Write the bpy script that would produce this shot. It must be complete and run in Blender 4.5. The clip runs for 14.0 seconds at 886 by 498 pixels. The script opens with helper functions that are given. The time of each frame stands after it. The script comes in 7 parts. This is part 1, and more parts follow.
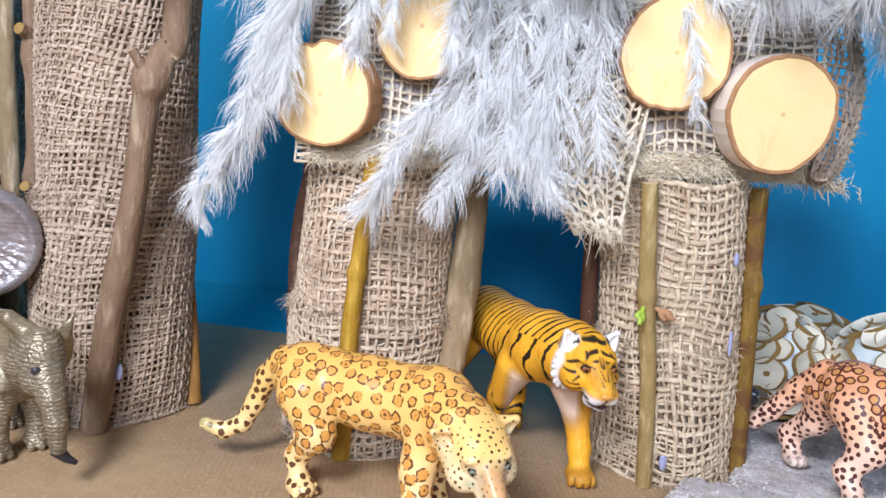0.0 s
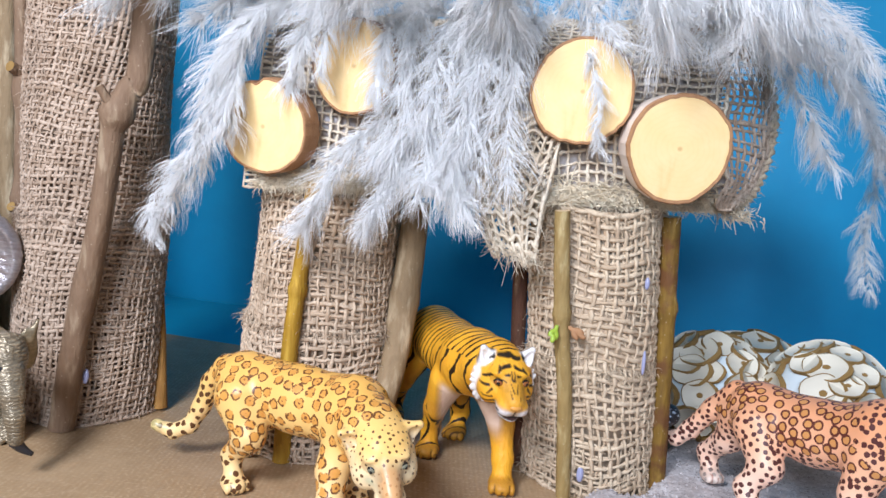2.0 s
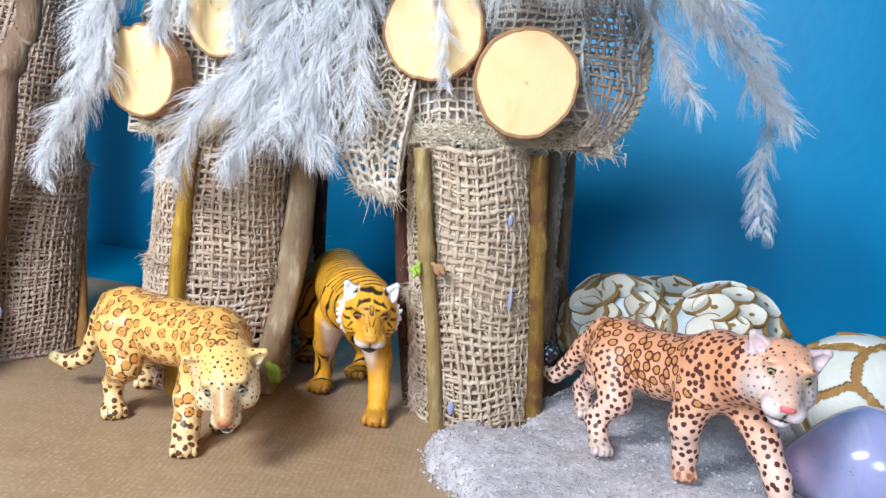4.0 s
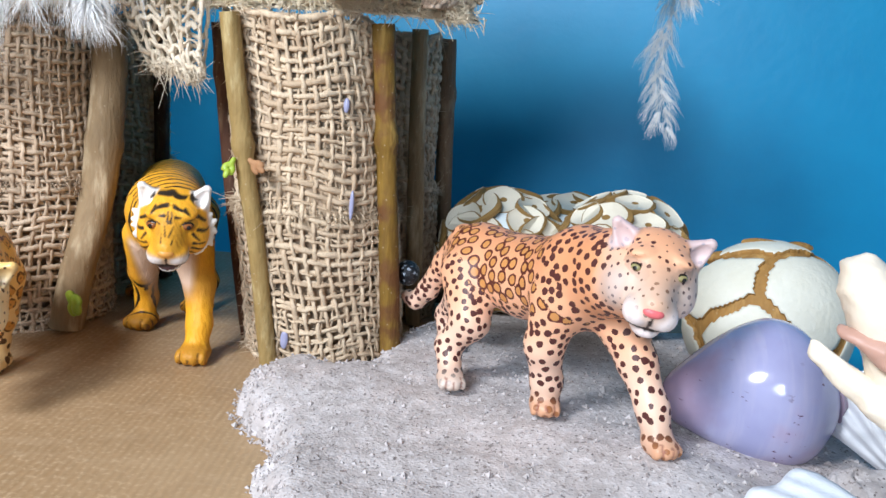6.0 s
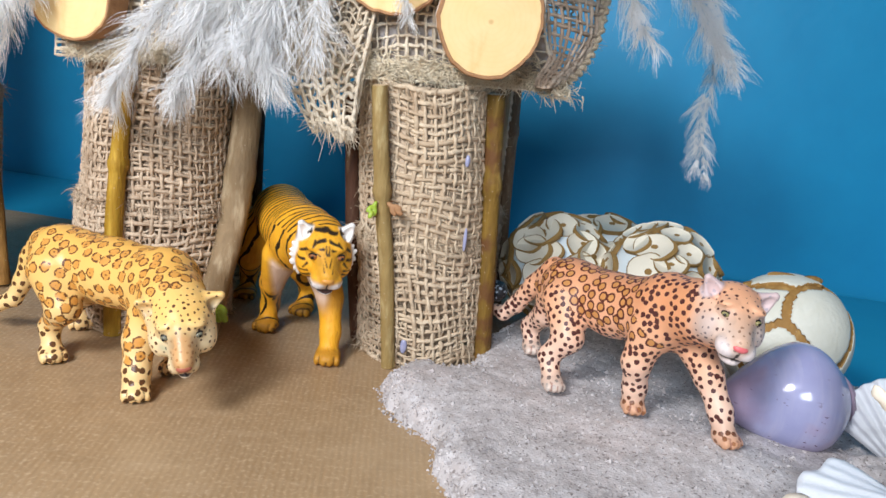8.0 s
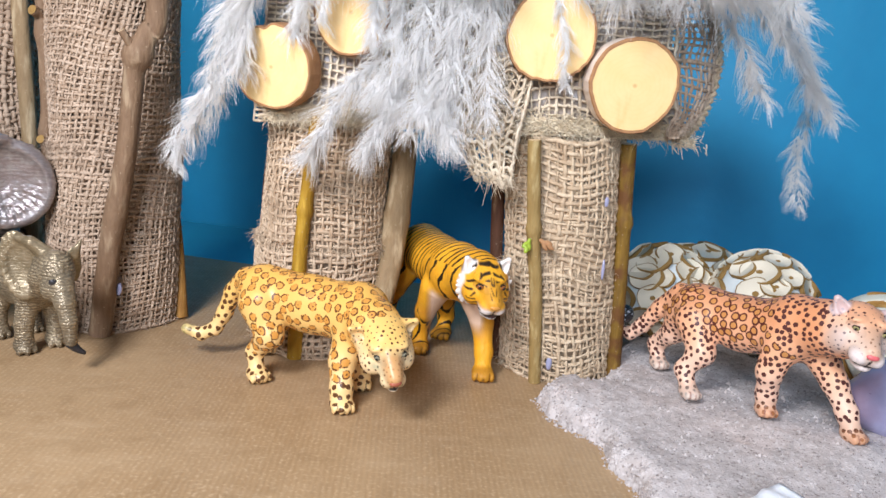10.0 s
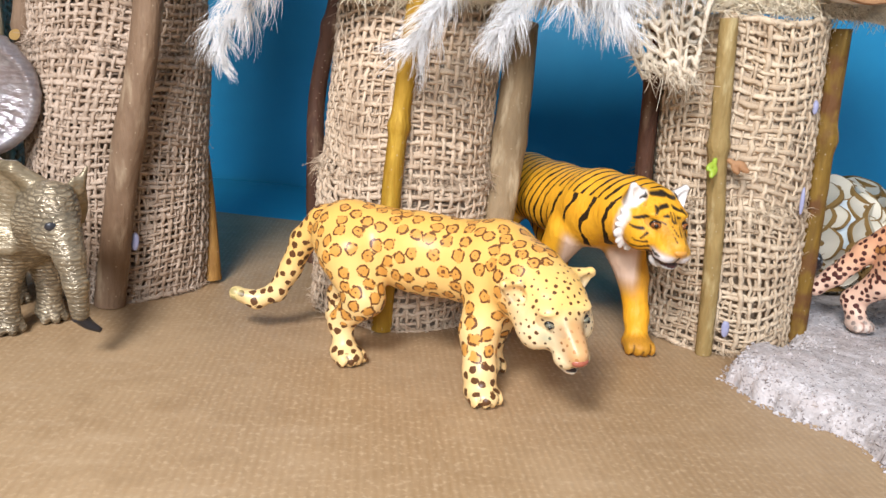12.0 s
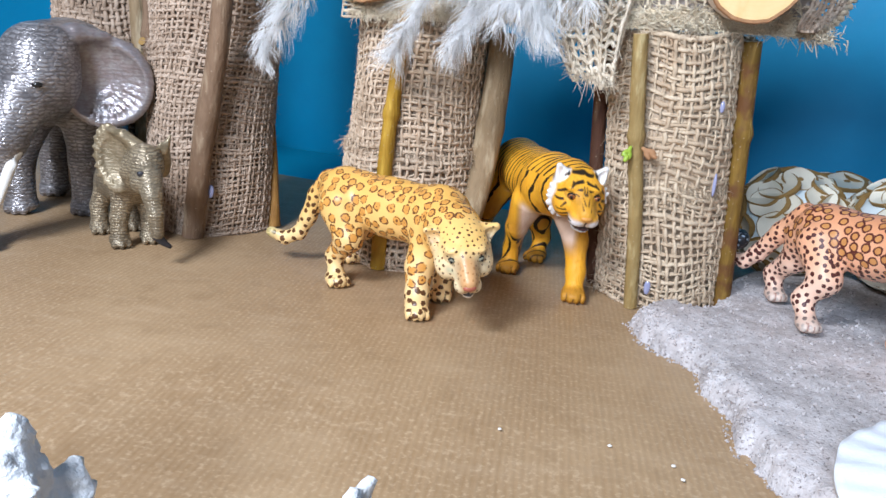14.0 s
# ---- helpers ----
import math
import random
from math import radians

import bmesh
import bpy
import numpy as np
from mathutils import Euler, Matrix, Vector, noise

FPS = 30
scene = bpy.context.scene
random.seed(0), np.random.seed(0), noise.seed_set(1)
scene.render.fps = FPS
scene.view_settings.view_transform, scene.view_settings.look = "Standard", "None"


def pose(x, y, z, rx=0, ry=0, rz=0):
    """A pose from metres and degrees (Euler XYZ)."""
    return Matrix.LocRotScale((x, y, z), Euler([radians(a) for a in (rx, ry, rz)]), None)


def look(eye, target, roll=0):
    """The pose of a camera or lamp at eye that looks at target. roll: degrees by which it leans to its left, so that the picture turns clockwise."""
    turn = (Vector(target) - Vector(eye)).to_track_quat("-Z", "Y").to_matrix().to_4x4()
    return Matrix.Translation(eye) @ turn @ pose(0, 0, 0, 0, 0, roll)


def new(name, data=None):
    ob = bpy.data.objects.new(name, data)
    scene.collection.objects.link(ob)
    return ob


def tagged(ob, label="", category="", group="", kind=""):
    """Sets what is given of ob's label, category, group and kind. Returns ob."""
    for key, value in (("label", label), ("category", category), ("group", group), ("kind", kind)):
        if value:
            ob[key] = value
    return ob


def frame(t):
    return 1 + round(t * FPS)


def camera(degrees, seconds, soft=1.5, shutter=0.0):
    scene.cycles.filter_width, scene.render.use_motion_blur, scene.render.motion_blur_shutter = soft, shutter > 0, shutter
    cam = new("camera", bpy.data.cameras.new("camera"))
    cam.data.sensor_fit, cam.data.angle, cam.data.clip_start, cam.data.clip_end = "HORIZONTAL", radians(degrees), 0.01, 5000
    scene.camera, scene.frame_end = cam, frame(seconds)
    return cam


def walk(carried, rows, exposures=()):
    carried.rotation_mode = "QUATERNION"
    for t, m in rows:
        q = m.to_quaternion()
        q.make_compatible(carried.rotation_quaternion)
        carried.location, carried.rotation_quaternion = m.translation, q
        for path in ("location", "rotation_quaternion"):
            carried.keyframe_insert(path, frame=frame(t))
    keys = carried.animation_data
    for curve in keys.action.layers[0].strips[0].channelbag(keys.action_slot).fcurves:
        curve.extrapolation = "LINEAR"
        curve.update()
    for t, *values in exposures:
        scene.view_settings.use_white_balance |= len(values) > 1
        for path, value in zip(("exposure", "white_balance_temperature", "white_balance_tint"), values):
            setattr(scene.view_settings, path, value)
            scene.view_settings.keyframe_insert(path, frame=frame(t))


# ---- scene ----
cam = camera(61.07, 14.0)
# seconds, eye, target (both in decimetres), roll
PATH = [
    (0, (0.1328, 0.1104, 1.1218), (0.0109, 2.0869, 0.8414), 4.90),
    (0.5, (0.2243, 0.0995, 1.1098), (0.0783, 2.0838, 0.9070), 4.85),
    (1, (0.3175, 0.0668, 1.0989), (0.1454, 2.0520, 0.9273), 4.97),
    (1.5, (0.4627, 0.0260, 1.1268), (0.2639, 2.0081, 0.9485), 5.26),
    (2, (0.5366, -0.0650, 1.1568), (0.3012, 1.9095, 0.9426), 5.47),
    (2.2, (0.5954, -0.0686, 1.1597), (0.3346, 1.8995, 0.9170), 5.46),
    (4.3, (1.3121, -0.0025, 1.1129), (0.9373, 1.9361, 0.7950), 4.50),
    (4.5, (1.3668, 0.0340, 1.1100), (0.9898, 1.9711, 0.7852), 4.39),
    (5, (1.4749, 0.0787, 1.0381), (1.1112, 2.0163, 0.7016), 4.24),
    (5.5, (1.5792, 0.2388, 0.9238), (1.2576, 2.1805, 0.5688), 4.33),
    (6, (1.5405, 0.5007, 0.8637), (1.2861, 2.4449, 0.4696), 4.53),
    (6.5, (1.4555, 0.5457, 0.8809), (1.2728, 2.4890, 0.4451), 5.11),
    (7, (1.3129, 0.3201, 0.9968), (1.1959, 2.2574, 0.5139), 5.90),
    (7.5, (1.2188, 0.1642, 1.0650), (1.1285, 2.1003, 0.5716), 6.49),
    (8, (1.0323, -0.0311, 1.1455), (0.9359, 1.9088, 0.6683), 6.76),
    (8.2, (0.9794, -0.0687, 1.2270), (0.8753, 1.8726, 0.7577), 6.79),
    (10.3, (0.4246, -0.5094, 1.2043), (0.2770, 1.4422, 0.7926), 4.99),
    (10.5, (0.3418, -0.3919, 1.1263), (0.2159, 1.5580, 0.6995), 4.77),
    (11, (0.1216, -0.0218, 0.9926), (0.0559, 1.9251, 0.5397), 4.44),
    (11.5, (-0.0083, 0.1859, 0.8824), (-0.0382, 2.1311, 0.4181), 4.51),
    (12, (-0.0921, 0.2805, 0.8547), (-0.1302, 2.2226, 0.3785), 4.81),
    (12.5, (-0.0857, -0.0234, 0.7927), (-0.1913, 1.9091, 0.2882), 5.21),
    (13, (0.1689, -0.3152, 0.8603), (-0.0799, 1.5962, 0.3268), 5.26),
    (13.5, (0.4483, -0.3074, 0.9480), (0.0893, 1.5839, 0.4057), 5.34),
    (14, (0.6905, -0.3222, 0.9816), (0.2237, 1.5445, 0.4362), 5.26),
]
# seconds, stops, kelvin, tint
EXPOSURES = [(0, -0.12, 5800, 14), (2, -0.16, 5800, 14), (4.5, -0.05, 5600, 10), (5.5, -0.02, 5900, 10), (6.5, 0.06, 6100, 11), (7.5, -0.18, 6250, 11), (8.2, -0.24, 6250, 12), (10.5, -0.12, 6350, 15), (12, -0.02, 6400, 14), (13, -0.24, 5800, 13), (14, -0.16, 5700, 11)]
walk(cam, [(t, look([v / 10 for v in eye], [v / 10 for v in target], roll)) for t, eye, target, roll in PATH], EXPOSURES)

# ---- light ----
world = bpy.data.worlds.new("room_light")
scene.world = world
world.use_nodes = True
world.node_tree.nodes["Background"].inputs[0].default_value = (0.78, 0.86, 1.0, 1)
world.node_tree.nodes["Background"].inputs[1].default_value = 0.19


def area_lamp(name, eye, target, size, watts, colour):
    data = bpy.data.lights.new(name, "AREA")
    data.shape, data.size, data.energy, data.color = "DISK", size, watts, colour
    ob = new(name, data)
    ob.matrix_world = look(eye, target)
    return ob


area_lamp("ceiling_lamp", (-0.15, -0.17, 0.40), (-0.04, 0.14, 0.0), 0.15, 3.9, (0.98, 0.97, 0.96))
# Unseen fill added in front to brighten upright faces and the wall.
area_lamp("front_fill", (-0.02, -0.72, 0.42), (0.05, 0.30, 0.04), 0.26, 6.4, (0.86, 0.93, 1.0))

# ---- materials ----
CM = 0.01


class Nodes:
    """A node material under construction, with texture coordinates of the object in centimetres."""

    def __init__(self, name, rough=0.6, metal=0.0, spec=0.5):
        self.mat = bpy.data.materials.new(name)
        self.mat.use_nodes = True
        self.t = self.mat.node_tree
        self.bsdf = self.t.nodes["Principled BSDF"]
        self.set(self.bsdf, "Roughness", rough)
        self.set(self.bsdf, "Metallic", metal)
        self.set(self.bsdf, "Specular IOR Level", spec)
        tc = self.t.nodes.new("ShaderNodeTexCoord")
        mp = self.t.nodes.new("ShaderNodeMapping")
        mp.inputs["Scale"].default_value = (100, 100, 100)
        self.t.links.new(tc.outputs["Object"], mp.inputs[0])
        self.co = mp.outputs[0]

    def set(self, node, key, value):
        socket = node.inputs[key]
        if isinstance(value, bpy.types.NodeSocket):
            self.t.links.new(value, socket)
        elif isinstance(value, tuple) and len(value) == 3 and socket.type == "RGBA":
            socket.default_value = (*value, 1)
        else:
            socket.default_value = value

    def node(self, kind, out=0, props=(), **inputs):
        n = self.t.nodes.new(kind)
        for k, v in props:
            if k == "operation":
                n.operation = v
            elif k == "feature":
                n.feature = v
            elif k == "wave_type":
                n.wave_type = v
            elif k == "bands_direction":
                n.bands_direction = v
            elif k == "attribute_name":
                n.attribute_name = v
        for k, v in inputs.items():
            self.set(n, int(k[1:]) if k[0] == "i" and k[1:].isdigit() else k.replace("_", " "), v)
        return n.outputs[out]

    def scaled(self, x, y, z):
        return self.node("ShaderNodeMapping", Vector=self.co, Scale=(x, y, z))

    def noise(self, scale, detail=3.0, co=None, out=0, rough=0.55):
        return self.node("ShaderNodeTexNoise", out, Vector=co or self.co, Scale=scale, Detail=detail, Roughness=rough)

    def voronoi(self, scale, feature="F1", co=None, out=0, random=1.0):
        return self.node("ShaderNodeTexVoronoi", out, (("feature", feature),), Vector=co or self.co, Scale=scale, Randomness=random)

    def math(self, op, a, b=0.0):
        return self.node("ShaderNodeMath", 0, (("operation", op),), i0=a, i1=b)

    def ramp(self, fac, stops):
        n = self.t.nodes.new("ShaderNodeValToRGB")
        self.set(n, 0, fac)
        e = n.color_ramp.elements
        while len(e) < len(stops):
            e.new(0.5)
        for k, (p, c) in zip(e, stops):
            k.position = p
            k.color = (*c, 1) if isinstance(c, tuple) else (c, c, c, 1)
        return n.outputs[0]

    def step(self, value, lo, hi):
        n = self.t.nodes.new("ShaderNodeMapRange")
        n.interpolation_type = "SMOOTHSTEP"
        for k, v in zip((0, 1, 2), (value, lo, hi)):
            self.set(n, k, v)
        return n.outputs[0]

    def mix(self, fac, a, b, blend="MIX"):
        n = self.t.nodes.new("ShaderNodeMix")
        n.data_type, n.blend_type = "RGBA", blend
        self.set(n, 0, fac)
        self.set(n, 6, a)
        self.set(n, 7, b)
        return n.outputs[2]

    def attr(self, name, out=2):
        return self.node("ShaderNodeAttribute", out, (("attribute_name", name),))

    def random(self):
        return self.node("ShaderNodeObjectInfo", 5)

    def island(self):
        return self.node("ShaderNodeNewGeometry", 8)

    def bump(self, height, strength, cm):
        n = self.t.nodes.new("ShaderNodeBump")
        self.set(n, "Strength", strength)
        self.set(n, "Distance", cm * CM)
        self.set(n, "Height", height)
        last = self.bsdf.inputs["Normal"]
        if last.is_linked:
            self.t.links.new(last.links[0].from_socket, n.inputs["Normal"])
        self.set(self.bsdf, "Normal", n.outputs[0])
        return self

    def done(self, colour):
        self.set(self.bsdf, "Base Color", colour)
        return self.mat


def make_kraft():
    m = Nodes("kraft_paper", 0.5, 0, 0.4)
    turned = m.node("ShaderNodeMapping", Vector=m.co, Rotation=(0, 0, radians(-7.4)))
    rib = m.node("ShaderNodeTexWave", 0, (("bands_direction", "X"),), Vector=turned, Scale=1.62, Distortion=0.6, Detail=2.0, Detail_Scale=0.5)
    fibre = m.noise(5.0, 6, m.node("ShaderNodeMapping", Vector=turned, Scale=(2.6, 0.35, 1)))
    cross = m.noise(4.0, 4, m.node("ShaderNodeMapping", Vector=turned, Scale=(0.5, 2.4, 1)))
    stain, blot = m.noise(0.16, 4), m.noise(0.9, 5)
    c = m.mix(fibre, (0.29, 0.176, 0.080), (0.48, 0.325, 0.180))
    c = m.mix(m.math("MULTIPLY", rib, 0.24), c, (0.55, 0.41, 0.25))
    c = m.mix(m.math("MULTIPLY", cross, 0.42), c, (0.21, 0.125, 0.055))
    c = m.mix(m.math("MULTIPLY", m.step(m.noise(7.0, 4), 0.5, 0.70), 0.55), c, (0.60, 0.45, 0.29))
    c = m.mix(m.math("MULTIPLY", m.step(stain, 0.40, 0.70), 0.6), c, (0.47, 0.33, 0.19))
    c = m.mix(m.math("MULTIPLY", m.step(blot, 0.48, 0.75), 0.35), c, (0.26, 0.16, 0.075))
    streak = m.noise(1.1, 4, m.node("ShaderNodeMapping", Vector=turned, Scale=(0.35, 1.5, 1)))
    c = m.mix(m.math("MULTIPLY", m.step(streak, 0.50, 0.75), 0.16), c, (0.60, 0.46, 0.31))
    m.bump(rib, 0.30, 0.02).bump(m.noise(9, 5), 0.4, 0.02).bump(blot, 0.3, 0.1)
    m.set(m.bsdf, "Roughness", m.ramp(fibre, ((0.2, 0.40), (0.8, 0.60))))
    return m.done(c)


def make_blue(name, a, b):
    m = Nodes(name, 0.42, 0, 0.4)
    c = m.mix(m.noise(0.35, 5), a, b)
    c = m.mix(m.math("MULTIPLY", m.noise(3.0, 4), 0.25), c, (0.02, 0.30, 0.55))
    m.bump(m.noise(1.6, 3), 0.25, 0.06).bump(m.noise(11, 3), 0.2, 0.012)
    return m.done(c)


def make_sand():
    m = Nodes("kinetic_sand", 0.9, 0, 0.25)
    grain = m.voronoi(16)
    c = m.mix(m.step(m.noise(1.4, 5), 0.3, 0.7), (0.42, 0.385, 0.375), (0.58, 0.545, 0.54))
    c = m.mix(m.math("MULTIPLY", m.step(m.noise(0.45, 3), 0.5, 0.7), 0.5), c, (0.60, 0.53, 0.51))
    c = m.mix(m.math("MULTIPLY", m.step(m.voronoi(9, out=1), 0.55, 0.85), 0.5), c, (0.72, 0.69, 0.69))
    c = m.mix(m.math("MULTIPLY", m.step(m.noise(7.5, 3), 0.60, 0.66), 0.8), c, (0.20, 0.17, 0.16))
    c = m.mix(m.step(m.voronoi(5.3), 0.15, 0.09), c, (0.14, 0.12, 0.115))
    m.bump(m.voronoi(9), 0.45, 0.035).bump(grain, 0.5, 0.025)
    return m.done(c)


def make_burlap(name, dark, mid, light):
    m = Nodes(name, 0.85, 0, 0.25)
    isl = m.island()
    c = m.ramp(isl, ((0.0, mid), (0.5, light), (1.0, light)))
    c = m.mix(m.step(m.noise(3.0, 4), 0.40, 0.75), c, mid)
    c = m.mix(m.math("MULTIPLY", m.step(m.noise(0.7, 3), 0.48, 0.75), 0.5), c, dark)
    c = m.mix(m.math("MULTIPLY", m.step(m.noise(22, 2), 0.5, 0.7), 0.45), c, dark)
    m.bump(m.noise(28, 4), 0.8, 0.03)
    return m.done(c)


def make_card():
    m = Nodes("cardboard", 0.8, 0, 0.2)
    c = m.mix(m.noise(2.5, 5), (0.36, 0.30, 0.25), (0.50, 0.44, 0.39))
    c = m.mix(m.step(m.noise(1.1, 3), 0.52, 0.66), c, (0.60, 0.58, 0.60))
    return m.done(c)


def make_bark(name, dark, mid, light, stretch=0.25, moss=None):
    m = Nodes(name, 0.7, 0, 0.35)
    long = m.scaled(1, 1, stretch)
    c = m.mix(m.noise(4.5, 6, long), dark, mid)
    c = m.mix(m.step(m.noise(2.0, 4, long), 0.52, 0.72), c, light)
    if moss:
        c = m.mix(m.step(m.noise(0.9, 4), 0.45, 0.62), c, moss)
    c = m.mix(m.math("MULTIPLY", m.step(m.voronoi(4.2), 0.14, 0.07), 0.45), c, (0.54, 0.45, 0.31))
    m.bump(m.noise(9, 5, long), 0.9, 0.06).bump(m.noise(2.5, 3), 0.5, 0.08)
    return m.done(c)


def make_slice():
    m = Nodes("cut_birch", 0.55, 0, 0.35)
    rad = m.node("ShaderNodeVectorMath", 1, (("operation", "LENGTH"),), i0=m.scaled(1.0, 0.0, 1.08))
    warp = m.math("ADD", rad, m.math("MULTIPLY", m.noise(1.3, 3), 0.35))
    ring = m.math("SINE", m.math("MULTIPLY", warp, 34.0))
    c = m.mix(m.noise(1.0, 4), (0.86, 0.57, 0.22), (0.92, 0.73, 0.41))
    c = m.mix(m.math("MULTIPLY", m.step(ring, 0.2, 1.0), 0.06), c, (0.72, 0.45, 0.18))
    c = m.mix(m.math("MULTIPLY", m.step(m.noise(0.7, 4, m.scaled(1.3, 1, 0.7)), 0.54, 0.80), 0.7), c, (0.82, 0.46, 0.15))
    c = m.mix(m.math("MULTIPLY", m.step(rad, 0.12, 0.03), 0.6), c, (0.55, 0.32, 0.12))
    m.bump(m.noise(14, 4), 0.3, 0.01)
    return m.done(c)


def make_plain(name, a, b, scale, rough, bump=0.3, deep=0.02, spec=0.4, fine=12.0, metal=0.0):
    m = Nodes(name, rough, metal, spec)
    m.bump(m.noise(fine, 4), bump, deep)
    return m.done(m.mix(m.noise(scale, 5), a, b))


def make_plume():
    m = Nodes("plume_fibre", 0.6, 0, 0.3)
    c = m.ramp(m.island(), ((0.0, (0.80, 0.78, 0.74)), (0.25, (0.93, 0.93, 0.93)), (1.0, (0.97, 0.98, 0.98))))
    return m.done(c)


def make_lilac():
    """Glossy lilac shell with growth bands, a rosy foot and a few dark flecks."""
    m = Nodes("lilac_shell", 0.13, 0, 0.5)
    c = m.mix(m.noise(0.8, 5), (0.29, 0.30, 0.52), (0.46, 0.47, 0.70))
    band = m.noise(1.0, 4, m.scaled(3.2, 0.35, 0.35))
    c = m.mix(m.math("MULTIPLY", m.step(band, 0.45, 0.7), 0.45), c, (0.52, 0.50, 0.66))
    c = m.mix(m.math("MULTIPLY", m.step(m.noise(0.55, 4), 0.48, 0.68), 0.6), c, (0.44, 0.33, 0.47))
    side = m.node("ShaderNodeSeparateXYZ", 0, Vector=m.co)
    c = m.mix(m.math("MULTIPLY", m.step(m.math("ADD", side, m.math("MULTIPLY", m.noise(0.9, 3), 1.2)), -0.2, -1.3), 0.8), c, (0.27, 0.185, 0.25))
    fleck = m.math("MULTIPLY", m.step(m.noise(3.2, 3, m.scaled(1.0, 1.0, 2.0)), 0.66, 0.70), m.step(m.noise(0.9, 2), 0.45, 0.6))
    c = m.mix(fleck, c, (0.13, 0.07, 0.12))
    m.bump(band, 0.25, 0.03).bump(m.noise(6, 3), 0.1, 0.01)
    return m.done(c)


def spots(m, wild=0.5):
    """Distance from the nearest painted spot, in shares of the spacing, with a wobbly outline."""
    return m.math("ADD", m.attr("spot", 2), m.math("MULTIPLY", m.math("SUBTRACT", m.noise(4.2, 4), 0.5), wild))


def make_rosette():
    """Cream coat, warmer on the back, with rosettes of an orange heart and broken brown blotches; dots on head and legs."""
    m = Nodes("painted_rosette_coat", 0.36, 0, 0.45)
    zone, white, tan = (m.node("ShaderNodeSeparateColor", k, Color=m.attr("zone", 0)) for k in (0, 1, 2))
    d = spots(m, 0.66)
    base = m.mix(tan, (0.875, 0.565, 0.19), (0.84, 0.465, 0.105))
    base = m.mix(white, base, (0.92, 0.78, 0.52))
    base = m.mix(m.math("MULTIPLY", m.step(m.noise(1.6, 4), 0.45, 0.7), 0.25), base, (0.80, 0.45, 0.12))
    fill = m.mix(m.noise(5, 3), (0.58, 0.25, 0.045), (0.75, 0.38, 0.085))
    gap = m.step(m.noise(5.8, 2), 0.42, 0.49)
    ring = m.math("MULTIPLY", m.math("MULTIPLY", m.step(d, 0.54, 0.50), m.step(d, 0.32, 0.37)), gap)
    flank = m.mix(m.step(d, 0.51, 0.46), base, fill)
    flank = m.mix(ring, flank, (0.14, 0.054, 0.016))
    flank = m.mix(m.math("MULTIPLY", m.step(d, 0.11, 0.07), m.step(m.noise(3.1, 2), 0.52, 0.56)), flank, (0.20, 0.075, 0.02))
    d = spots(m, 1.0)
    dots = m.mix(m.step(d, m.ramp(zone, ((0.2, 0.27), (0.4, 0.45))), m.ramp(zone, ((0.2, 0.21), (0.4, 0.39)))), base, (0.115, 0.048, 0.016))
    c = m.mix(m.step(zone, 0.62, 0.68), dots, flank)
    c = m.mix(m.attr("plain", 2), c, m.attr("paint", 0))
    m.bump(m.noise(9, 4), 0.25, 0.02)
    return m.done(c)


def make_pink_coat():
    """Peach coat with golden dark-rimmed cells on the flank and solid spots elsewhere."""
    m = Nodes("painted_peach_coat", 0.42, 0, 0.4)
    zone, white, tan = (m.node("ShaderNodeSeparateColor", k, Color=m.attr("zone", 0)) for k in (0, 1, 2))
    d = spots(m, 0.42)
    base = m.mix(tan, (0.86, 0.47, 0.28), (0.72, 0.32, 0.15))
    base = m.mix(white, base, (0.91, 0.69, 0.56))
    fill = m.mix(m.step(d, 0.38, 0.33), (0.11, 0.026, 0.018), m.mix(m.noise(2, 3), (0.52, 0.22, 0.06), (0.66, 0.33, 0.11)))
    flank = m.mix(m.step(d, 0.58, 0.54), base, fill)
    d = spots(m, 0.9)
    dots = m.mix(m.step(d, m.ramp(zone, ((0.2, 0.27), (0.4, 0.47))), m.ramp(zone, ((0.2, 0.21), (0.4, 0.41)))), base, (0.085, 0.024, 0.02))
    c = m.mix(m.step(zone, 0.62, 0.68), dots, flank)
    c = m.mix(m.attr("plain", 2), c, m.attr("paint", 0))
    m.bump(m.noise(9, 4), 0.25, 0.02)
    return m.done(c)


